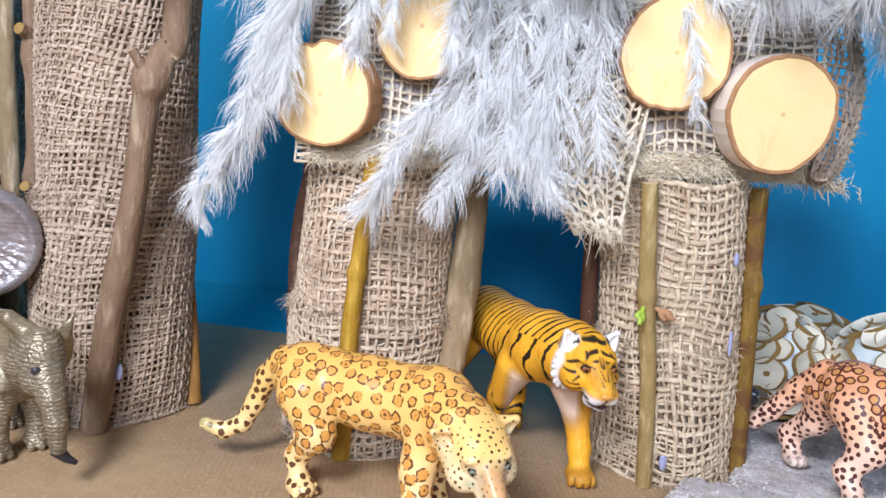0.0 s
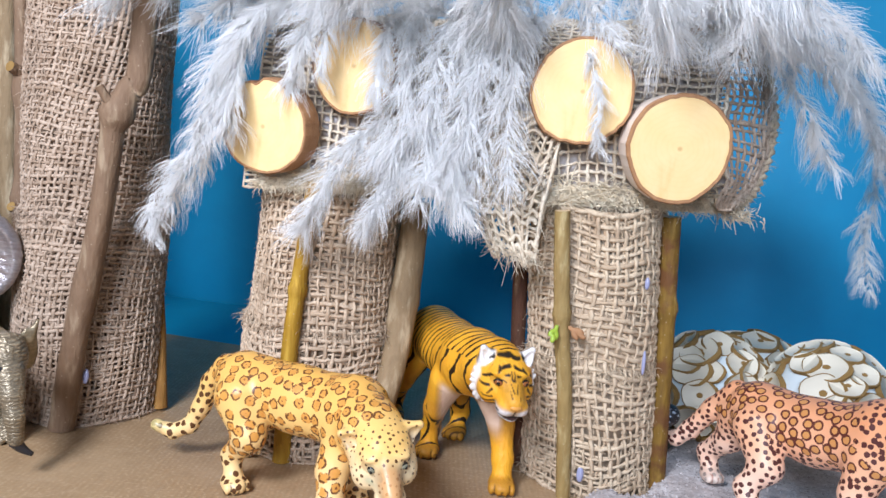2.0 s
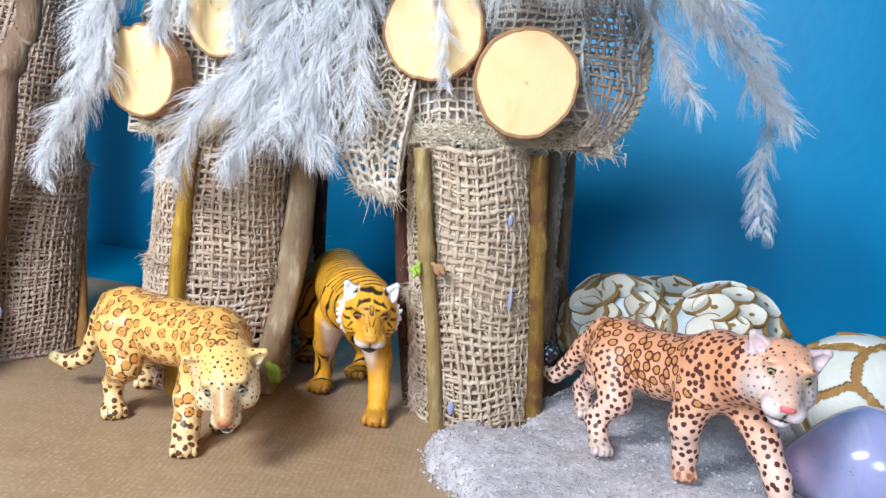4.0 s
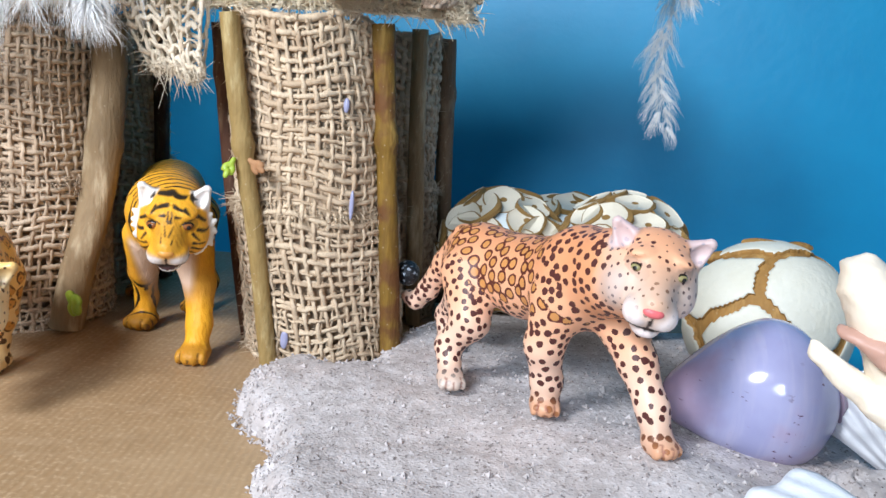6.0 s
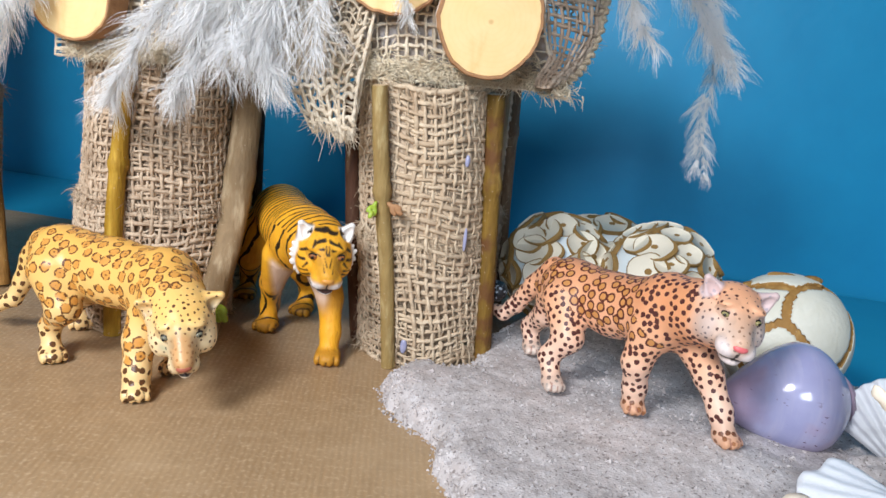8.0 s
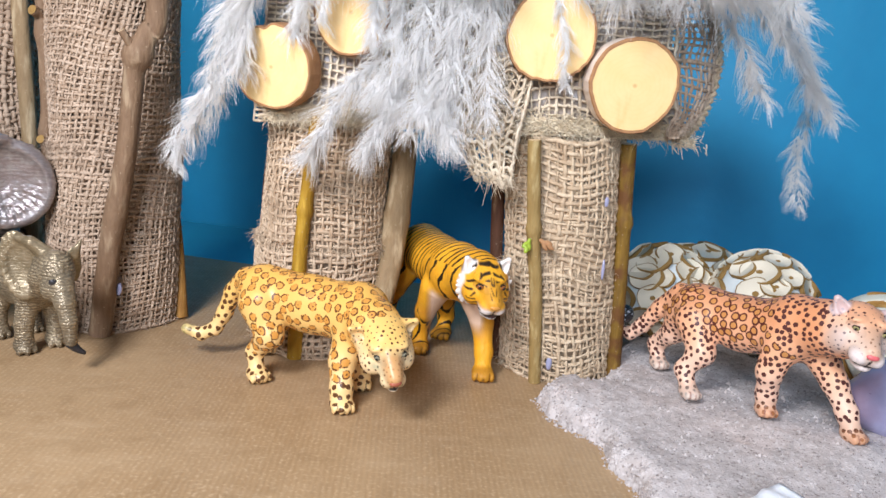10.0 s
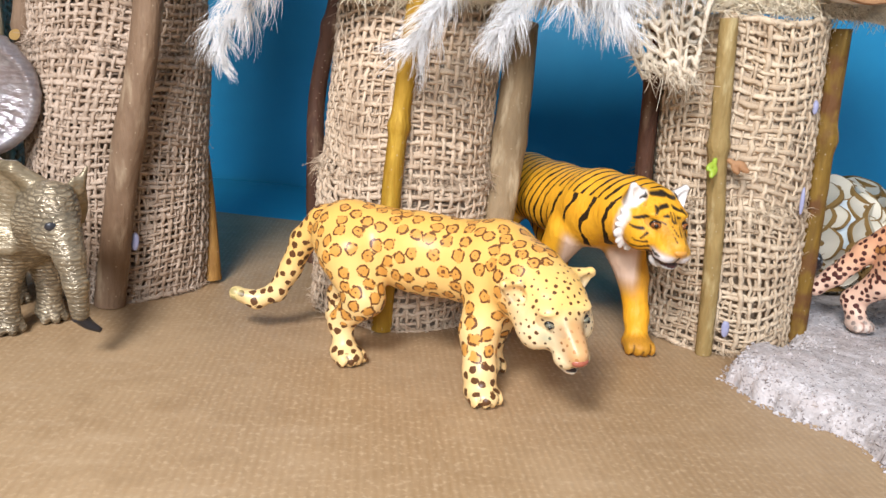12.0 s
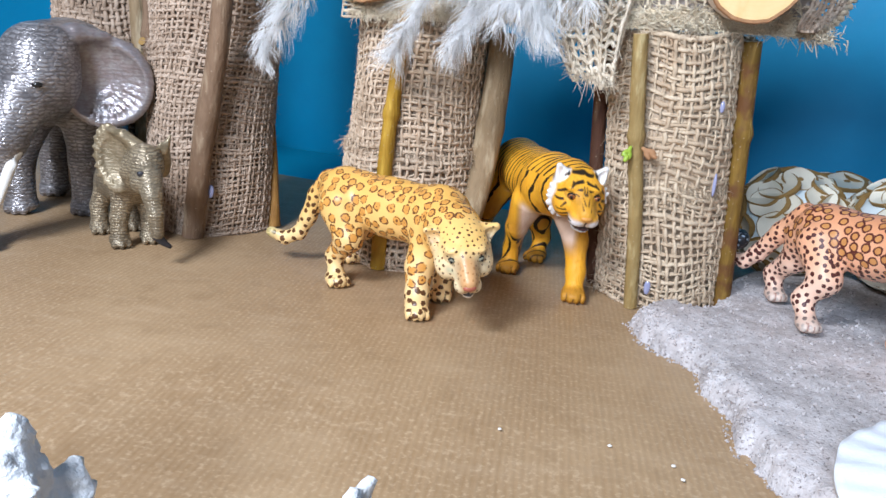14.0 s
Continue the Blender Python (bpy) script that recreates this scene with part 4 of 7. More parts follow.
C4, C5 = (8.9, 34.4), (-3.6, 35.6)
leg4 = leg(house, C4, (-0.3, -0.2), 2.2, 2.2, 10.8, 0.36, 0.08, 23, BURLAP_FINE)
stick("stick", [(11.45, 35.9, 0.1), (11.2, 35.6, 5.5), (11.0, 35.4, 10.9)], 0.34, 0.32, BARK_BROWN, leg4, "reddish-brown twig in the shade", ((0.8, 0.2),), 10)
stick("stick", [(10.9, 32.3, 0.1), (10.7, 32.0, 5), (10.5, 31.8, 10.9)], 0.3, 0.3, BARK_GREY, leg4, "grey-brown twig in the shade", (), 11)
leg5 = leg(house, C5, (0, -0.2), 2.6, 2.4, 10.8, 0.36, 0.08, 33, BURLAP_FINE)
stick("stick", [(-6.85, 33.3, 0.05), (-7.0, 33.4, 3.5), (-7.25, 34.2, 7), (-6.6, 34.4, 10.8)], 0.36, 0.36, BARK_DARK, leg5, "dark bent twig", ((0.9, 0.3),), 12)
stick("stick", [(-0.75, 35.2, 0.05), (-0.8, 35.0, 5), (-0.9, 35.0, 10.8)], 0.3, 0.3, BARK_DARK, leg5, "dark reddish twig", (), 14)

# ---- the roof: an arched sleeve of burlap, open at one end ----
ROOF_X0 = -5.3


def roof_frame(u, phi):
    """A point of the arch: u along the ridge 0..1, phi 0 (front hem) to pi (back hem)."""
    c, s = np.cos(phi), np.sin(phi)
    y = 30.7 - 4.75 * np.sign(c) * np.abs(c) ** 0.55
    x_end = 11.1 + (y - 26) * 0.24
    x = ROOF_X0 + u * (x_end - ROOF_X0)
    z = 10.25 + 0.045 * (x + 4) + 6.9 * np.abs(s) ** 0.85
    return x, y, z


def roof_map(u, v, off):
    phi = np.clip(v / 21.0, 0, 1) * np.pi
    x, y, z = roof_frame(u, phi)
    corner = np.clip(u, 0, 1) ** 10 * np.exp(-np.clip(v, 0, None) / 1.1)
    x, y = x + 1.8 * corner, y + 2.5 * corner
    c, s = np.cos(phi), np.sin(phi)
    sag = 0.1 * np.sin(2.1 * x + v) * np.sin(0.9 * v)
    return np.stack([x, y - (off + sag) * c, z + (off + sag) * s], -1)


def roof_lining():
    """Thin card behind the front of the sleeve."""
    nu, nv = 36, 22
    u, v = np.meshgrid(np.linspace(0, 1, nu), np.linspace(0.02, 13.5, nv), indexing="ij")
    a, b = roof_map(u, v, np.full(u.shape, -0.22)).reshape(-1, 3), roof_map(u, v, np.full(u.shape, -0.34)).reshape(-1, 3)
    f, k = [], nu * nv
    for i in range(nu - 1):
        for j in range(nv - 1):
            q = (i * nv + j, (i + 1) * nv + j, (i + 1) * nv + j + 1, i * nv + j + 1)
            f += [q, tuple(k + w for w in reversed(q))]
    for i in range(nu - 1):
        for j in (0, nv - 1):
            f.append((i * nv + j, (i + 1) * nv + j, k + (i + 1) * nv + j, k + i * nv + j))
    for j in range(nv - 1):
        for i in (0, nu - 1):
            f.append((i * nv + j, i * nv + j + 1, k + i * nv + j + 1, k + i * nv + j))
    return mesh_part("roof", np.vstack([a, b]), f, CARD, house, "arched roof sleeve open at one end")


roof = roof_lining()
cloth = weave(roof_map, 17.5, 18.6, 0.34, 0.042, False, 43, 0.0, 0.3)
cloth.part("burlap_wrap", BURLAP_PALE, roof, "loosely woven pale burlap", "stuff")


# The edge of the panel that flares out at the open end, from the ridge down to the hem, and the line where it leaves the roof.
RIM = [(10.4, 27.0, 17.4), (11.8, 27.6, 17.2), (12.8, 28.4, 16.6), (13.5, 28.9, 15.4), (13.7, 28.8, 14.0), (13.45, 28.5, 12.6), (12.9, 27.8, 11.6), (12.1, 26.8, 11.05)]
CREASE = [(9.8, 26.4, 17.0), (10.4, 26.1, 16.6), (10.9, 26.1, 15.8), (11.2, 26.3, 15.0), (11.5, 26.9, 13.9), (11.75, 27.1, 12.8), (11.8, 26.9, 11.9), (11.5, 26.3, 11.05)]
RIM_LINE, CREASE_LINE = spline(RIM, 90), spline(CREASE, 90)


def side_map(u, v, off):
    """The flared end panel: u down its length, v (0 to 2.6 cm) from the crease out to the rim."""
    i = np.clip(u, 0, 1) * 89
    a = np.clip(i.astype(int), 0, 88)
    t = (i - a)[..., None]
    inner = CREASE_LINE[a] * (1 - t) + CREASE_LINE[a + 1] * t
    outer = RIM_LINE[a] * (1 - t) + RIM_LINE[a + 1] * t
    k = np.clip(v / 2.6, -0.05, 1.05)[..., None]
    bow = 0.30 * np.sin(np.pi * k[..., 0]) + off
    return inner + (outer - inner) * k + np.stack([0.3 * bow, -0.9 * bow, 0 * bow], -1)


# Post cloth here: its darker colour stands in for shade inside the open end.
weave(side_map, 7.8, 2.6, 0.29, 0.05, False, 44, 0.0, 0.4).part("burlap_side", BURLAP_POST, roof, "burlap end panel turned outwards", "stuff")


def hem():
    """A frayed band along the front hem, a plaited edge round the flared end and a loose tuft at its tip."""
    soup, rng = Soup(), np.random.default_rng(51)
    many = 5200
    u, v = rng.uniform(0.03, 1.0, many), np.abs(rng.normal(0, 0.22, many)).clip(0, 0.7) + 0.02
    p = roof_map(u, v, rng.uniform(0.02, 0.16, many))
    way = np.stack([rng.normal(0, 1.0, many), rng.normal(-0.15, 0.25, many), rng.normal(-0.05, 0.6, many)], 1)
    fuzz(p, way, 0.42, 0.026, 52, 0.5, 0.15, soup)
    for k in range(5):
        uu = np.linspace(0, 1, 220)
        drift = np.cumsum(rng.normal(0, 0.012, 220))
        line = roof_map(uu, 0.04 + 0.085 * k + 0.4 * (drift - drift.mean()).clip(-0.3, 0.3) + 0.02 * np.sin(60 * uu + k), 0.07 + 0.05 * np.sin(75 * uu + 2 * k))
        soup.tubes(line[None], 0.048 * (1 + 0.35 * rng.normal(0, 1, (1, 220)).clip(-1, 1)), 5)
    rope, cord = spline(RIM, 260), Soup()
    w = np.linspace(0, 62, 260)
    for k in range(3):
        line = rope + 0.13 * np.stack([np.cos(w + 2.09 * k), 0.6 * np.cos(w + 2.09 * k), np.sin(w + 2.09 * k)], 1)
        cord.tubes(line[None], 0.105 * (1 + 0.22 * rng.normal(0, 1, (1, 260)).clip(-1, 1)), 7)
    p = rope[rng.integers(0, 260, 420)] + rng.normal(0, 0.1, (420, 3))
    fuzz(p, np.tile([0.2, -0.25, 0.0], (420, 1)), 0.28, 0.017, 53, 0.9, 0.3, cord)
    cord.part("rim_cord", BURLAP, roof, "plaited burlap edge round the open end", "stuff")
    p = np.array([12.3, 26.9, 10.9]) + rng.normal(0, 0.16, (130, 3)) * (2.4, 1.0, 0.7)
    fuzz(p, np.tile([1.0, 0.35, -0.05], (130, 1)), 0.36, 0.03, 54, 0.8, 0.2, soup)
    return soup.part("frayed_hem", BURLAP_FRAY, roof, "frayed burlap edge with loose threads", "stuff")


hem()


def flap_map(u, v, off):
    """A loose strip of burlap that lies on the front of the roof and hangs below the hem between the legs."""
    v = v - 2.7
    x = 3.1 + 2.4 * u + 0.9 * np.clip(v / 1.9, 0, 2) ** 1.3 * (1 - u) + 0.15 * np.clip(-v, 0, 3)
    z = 10.7 - v * (1.0 + 0.10 * u) + 0.1 * np.sin(5 * u)
    y = 25.42 + 0.10 * np.sin(4 * u + v) + 0.05 * v
    return np.stack([x, y - off, z], -1)


tongue = weave(flap_map, 2.3, 4.6, 0.30, 0.045, False, 61, 0.0, 0.45, ragged=0.04)
inner = weave(lambda u, v, off: flap_map(u * 0.94 + 0.02, v * 0.97, off - 0.28), 2.3, 4.5, 0.33, 0.045, False, 64, 0.0, 0.45, ragged=0.05)
tongue.v += inner.v
tongue.f += [f + tongue.n for f in inner.f]
tongue.n += inner.n
rng = np.random.default_rng(62)
fuzz(flap_map(rng.uniform(0, 1, 240), rng.uniform(4.2, 4.7, 240), np.zeros(240)), np.tile([0.35, -0.1, -0.35], (240, 1)), 0.42, 0.024, 63, 0.7, 0.3, tongue)
fuzz(flap_map(rng.choice([0.0, 1.0], 160), rng.uniform(0.2, 4.5, 160), np.zeros(160)), np.tile([0.0, -0.3, -0.2], (160, 1)), 0.34, 0.022, 65, 0.9, 0.3, tongue)
tongue.part("burlap_flap", BURLAP_PALE, roof, "ragged burlap strip hanging over the hem", "stuff")


def wood_slice(place, radius, thick, turn, tilt, seed, rim, label):
    """A sawn round of a branch with its bark on, glued to the roof. Built facing -y, then turned."""
    rng = np.random.default_rng(seed)
    n = 56
    ph = rng.uniform(0, 6.28, 3)
    w = np.arange(n) * 2 * np.pi / n
    r = (radius + rng.normal(0, 0.012, n)) * (1 + 0.025 * np.sin(2 * w + ph[0]) + 0.014 * np.sin(3 * w + ph[1]) + 0.008 * np.sin(7 * w + ph[2]))
    if seed % 2:
        r *= 1 - 0.12 * np.exp(-(((w - 1.75) / 0.1) ** 2))
    m = pose(*place, tilt, 0, turn)
    thing = new("wood_slice")
    thing.parent = house
    thing.location = (Vector(place) - origin(house)) * CM
    thing.rotation_euler = Euler([radians(a) for a in (tilt, 0, turn)])
    thing["label"] = label

    def put(name, rows, mat, cap_front, cap_back):
        v, f = [], []
        for y, k in rows:
            for i in range(n):
                v.append((r[i] * k * math.cos(w[i]) * CM, y * CM, r[i] * k * math.sin(w[i]) * CM))
        for a in range(len(rows) - 1):
            for i in range(n):
                i2 = (i + 1) % n
                f.append((a * n + i, a * n + i2, (a + 1) * n + i2, (a + 1) * n + i))
        if cap_front:
            f.append(tuple(range(n))[::-1])
        if cap_back:
            f.append(tuple(range((len(rows) - 1) * n, len(rows) * n)))
        mesh = bpy.data.meshes.new(name)
        mesh.from_pydata(v, [], f)
        mesh.materials.append(mat)
        bm = bmesh.new()
        bm.from_mesh(mesh)
        bmesh.ops.recalc_face_normals(bm, faces=bm.faces[:])
        bm.to_mesh(mesh)
        bm.free()
        ob = new(name, mesh)
        ob.parent = thing
        return ob

    put("cut_face", [(-0.004, 0.925), (0.012, 0.945), (thick, 0.945)], SLICE, True, True)
    if rim is BARK_WHITE:
        put("inner_bark", [(0.03, 0.93), (-0.022, 0.94), (-0.022, 0.988), (0.06, 1.012), (0.10, 1.012)], BARK_RING, False, False)
    put("bark", [(0.02, 0.94), (-0.015, 0.95), (-0.015, 0.985), (0.05, 1.0), (thick * 0.5, 1.01), (thick, 1.0), (thick, 0.94)], rim, False, False)
    return thing


wood_slice((-4.45, 25.0, 12.4), 1.72, 0.9, -14, 6, 71, BARK_RING, "round birch slice with a notch in its bark")
wood_slice((-1.4, 25.15, 14.75), 1.62, 0.8, -8, 6, 72, BARK_RING, "round birch slice half covered by plumes")
wood_slice((6.45, 25.0, 14.5), 1.75, 0.8, 2, 4, 74, BARK_RING, "round birch slice with thin brown bark")
wood_slice((9.75, 24.75, 12.9), 1.75, 1.25, 8, 5, 76, BARK_WHITE, "thick birch round with pale bark")

# ---- plumes ----


def plume(spine, width, locks, seed, thin=0.0105):
    """A feathery plume: tufts of fine fibres along a bent quill."""
    rng = np.random.default_rng(seed)
    n = 40
    path = spline(spine, n)
    d = np.gradient(path, axis=0)
    d /= np.linalg.norm(d, axis=1, keepdims=True)
    soup = Soup().tubes(path[None], (0.035 * (1 - 0.85 * np.linspace(0, 1, n)))[None], 4)
    hairs = 8
    t = np.sort(rng.uniform(0.02, 1.0, locks))
    k = np.clip((t * (n - 1)).astype(int), 0, n - 1)
    p, ahead = path[k], d[k]
    side = rng.normal(0, 1, (locks, 3))
    side -= (side * ahead).sum(1, keepdims=True) * ahead
    side /= np.linalg.norm(side, axis=1, keepdims=True)
    length = width * (0.55 + 0.75 * rng.uniform(0, 1, locks)) * np.clip(0.55 + 1.6 * t * (1.15 - t), 0.3, 1)
    tip = p + (ahead * 0.85 + side * rng.uniform(0.25, 0.95, (locks, 1))) * length[:, None]
    tip[:, 2] -= 0.22 * length
    s = np.linspace(0, 1, 6)
    P = np.repeat(p, hairs, 0) + rng.normal(0, 0.05, (locks * hairs, 3))
    T = np.repeat(tip, hairs, 0) + rng.normal(0, 0.11, (locks * hairs, 3)) * np.repeat(length, hairs)[:, None]
    B = (P + T) / 2 + np.repeat(side * length[:, None] * 0.22, hairs, 0) + rng.normal(0, 0.09, P.shape) * 1.5 * np.repeat(length, hairs)[:, None]
    q = P[:, None] * ((1 - s) ** 2)[None, :, None] + B[:, None] * (2 * s * (1 - s))[None, :, None] + T[:, None] * (s * s)[None, :, None]
    r = thin * (1 - 0.8 * s)[None] * rng.uniform(0.7, 1.25, (len(P), 1))
    soup.tubes(q, r, 3)
    return soup.part("plume", PLUME, roof, "soft white feather plume")


PLUMES = []
rng = np.random.default_rng(81)


def jig(points, amount):
    return [tuple(np.array(p) + rng.normal(0, amount, 3) * (0.3 + 0.7 * i / (len(points) - 1))) for i, p in enumerate(points)]


def hang(points, width, locks, copies, amount):
    for _ in range(copies):
        PLUMES.append((jig(points, amount), width, locks))


# the tail that hangs past the far end, and the fringe beside it
hang([(-4.4, 27, 17.2), (-5.8, 25.6, 16.2), (-6.3, 25.0, 13.4), (-6.9, 24.8, 11.0), (-7.5, 24.8, 9.6)], 1.05, 90, 3, 0.35)
hang([(-4.4, 27, 17.2), (-5.9, 25.6, 15.5), (-6.9, 25.0, 11.8), (-8.0, 24.9, 9.6), (-8.2, 24.9, 8.4)], 0.7, 80, 2, 0.16)
hang([(-7.9, 24.9, 9.6), (-8.15, 24.85, 8.6), (-8.0, 24.8, 7.7)], 0.45, 30, 1, 0.05)
hang([(-3.2, 26.5, 17.3), (-4.8, 25.0, 16.3), (-5.5, 24.6, 14.6), (-5.9, 24.5, 12.6)], 1.0, 90, 3, 0.3)
# over the two slices at that end
hang([(-2.0, 27, 17.4), (-3.0, 25.2, 16.4), (-3.2, 24.6, 15.0), (-3.3, 24.6, 13.6)], 0.8, 70, 2, 0.2)
hang([(-1.6, 26.5, 17.3), (-2.1, 24.8, 16.4), (-2.3, 24.4, 15.2), (-2.5, 24.35, 14.0)], 0.55, 60, 1, 0.1)
hang([(0.2, 26.5, 17.3), (-0.1, 24.9, 16.3), (-0.3, 24.4, 15.0), (-0.5, 24.35, 13.6)], 0.7, 70, 2, 0.15)
hang([(-4.3, 26.5, 17.0), (-5.2, 24.9, 15.6), (-5.5, 24.4, 13.8), (-5.5, 24.3, 12.0)], 0.7, 70, 2, 0.15)
# the broad middle fall
for x in np.linspace(0.4, 4.6, 9):
    hang([(x + 0.6, 27.5, 17.4), (x, 25.3, 16.4), (x - 0.3, 24.5, 13.6), (x - 0.9, 24.2, 10.9 + 0.35 * abs(x - 2))], 1.25, 95, 1, 0.3)
hang([(0.0, 25.2, 13.2), (-1.2, 24.6, 11.6), (-2.0, 24.3, 10.2), (-2.5, 24.4, 9.0)], 0.9, 80, 2, 0.25)
hang([(1.0, 25.2, 12.5), (0.4, 24.5, 11.0), (0.0, 24.3, 9.4)], 0.8, 70, 2, 0.3)
hang([(2.5, 25.2, 12.8), (2.4, 24.4, 11.3), (2.6, 24.3, 10.1)], 0.9, 70, 2, 0.3)
# one tuft over the third slice
hang([(6.3, 26.2, 17.3), (6.6, 24.8, 15.6), (6.9, 24.35, 14.0), (7.2, 24.3, 12.5)], 0.6, 70, 1, 0.08)
# the open end and the long tail there
hang([(9.0, 28, 17.6), (12.5, 27.0, 17.4), (15.3, 27.5, 16.0), (17.5, 29.0, 14.2), (19.2, 29.7, 12.0)], 0.95, 110, 2, 0.25)
hang([(9.0, 29, 17.8), (13.5, 29, 17.8), (17.2, 31, 16.0), (18.9, 32, 13.6), (18.7, 32, 10.5), (19.4, 32, 7.9)], 0.75, 130, 2, 0.12)
hang([(9.5, 28, 17.4), (12.8, 27, 16.8), (14.3, 27.2, 14.8), (15.0, 27.6, 12.8)], 0.9, 80, 2, 0.3)
hang([(8.5, 27.5, 17.8), (10.8, 25.8, 17.8), (13.5, 25.6, 17.2), (16.0, 26.5, 15.6)], 1.1, 90, 3, 0.4)
# the crown
for k in range(26):
    x = -5.5 + 17 * (k + 0.5) / 26
    y = 27.5 + 2.5 * math.sin(2.4 * k)
    dx = rng.normal(0, 1.4) + 0.25 * (x - 3)
    hang([(x, y, 17.0), (x + 0.4 * dx, y - 1.6, 18.2), (x + dx, y - 3.2, 17.6), (x + 1.4 * dx, 25.0 - 0.4 * rng.uniform(), 16.4)], 1.4, 95, 1, 0.35)
for k, (points, width, locks) in enumerate(PLUMES):
    plume(points, width, locks, 300 + k)

# ---- two taller wrapped posts ----
post = at("burlap_post", (-12.6, 28.7, 0))
tagged(post, "tall tube post wrapped in brown burlap with twigs", "toy tree", "wrapped posts")
leg(post, (-12.95, 28.85), (-0.06, 0.05), 2.72, 2.82, 26, 0.25, 0.047, 91, BURLAP_POST, 0.20, "tube", "cardboard tube core", UNDER_DARK, BURLAP_POST)
stick("stick", [(-12.05, 25.75, 0.1), (-11.5, 25.6, 4), (-10.75, 25.5, 8), (-10.45, 25.45, 10.6), (-10.25, 25.4, 12.2), (-9.75, 25.45, 13.3), (-9.4, 25.55, 14.4), (-9.2, 25.6, 22)], 0.47, 0.42, BARK_BROWN, post, "brown branch piece with a side knot", ((0.58, 0.45), (0.63, 0.35), (0.2, 0.12)), 15, 18)
stick("stick", [(-10.25, 25.05, 12.75), (-10.55, 24.8, 13.3)], 0.2, 0.15, BARK_BROWN, post, "sawn-off side shoot", (), 16)
stick("stick", [(-9.85, 29.3, 0.1), (-10.1, 29.55, 2.4), (-10.5, 29.9, 5.0)], 0.31, 0.2, BARK_ORANGE, post, "short orange-brown twig", (), 17)
stick("stick", [(-15.6, 28.2, 0.1), (-15.7, 27.95, 7.9), (-15.9, 28.0, 13.8), (-16.6, 28.2, 22)], 0.3, 0.26, BARK_BROWN, post, "thin brown twig with two knots", ((0.37, 0.5), (0.63, 0.5)), 18)
stick("stick", [(-15.7, 27.75, 8.2), (-15.75, 27.4, 8.35)], 0.22, 0.2, BARK_BROWN, post, "brown sawn knot", (), 19, cut=RING_EDGE)
stick("stick", [(-15.9, 27.8, 13.8), (-16.0, 27.4, 13.95)], 0.24, 0.22, BARK_BROWN, post, "brown sawn knot", (), 20, cut=RING_EDGE)
glue_blob((-11.3, 26.0, 2.2), (0.08, 0.13, 0.3), post)

post_far = at("burlap_post", (-22.4, 33.4, 0))
tagged(post_far, "burlap-wrapped post standing behind the elephants", "toy tree", "wrapped posts")
leg(post_far, (-22.4, 33.4), (-0.1, 0), 2.6, 2.6, 24, 0.32, 0.08, 95, BURLAP_POST, 0.0, "tube", "cardboard tube core", UNDER_DARK, BURLAP_POST)
stick("stick", [(-19.3, 32.2, 0.1), (-19.4, 32.1, 8), (-19.7, 32.1, 14), (-20.0, 32.2, 24)], 0.42, 0.4, BARK_GREY, post_far, "grey-brown branch piece", (), 21)

# ---- cast animal figures ----


def unit(v):
    v = np.array(v, float)
    return v / np.linalg.norm(v)


def paw(s, wrist, toe, r, tag="paw"):
    """A foot with four toes that points from wrist to toe on the ground."""
    w, t = np.array(wrist, float), np.array(toe, float)
    f = unit([t[0] - w[0], t[1] - w[1], 0])
    n = np.array([-f[1], f[0], 0])
    floor = t[2]
    c = np.array([t[0], t[1], floor + r * 0.55]) - f * r * 0.75
    s.egg(c, (r * 1.25, r * 0.92, r * 0.62), f, tag=tag, k=0.15)
    for k in (-1.5, -0.5, 0.5, 1.5):
        a = c + n * k * r * 0.47 + f * r * (0.72 - 0.09 * k * k)
        s.egg(a + np.array([0, 0, -r * 0.10]), (r * 0.52, r * 0.235, r * 0.44), f, tag="toe", k=0.03)


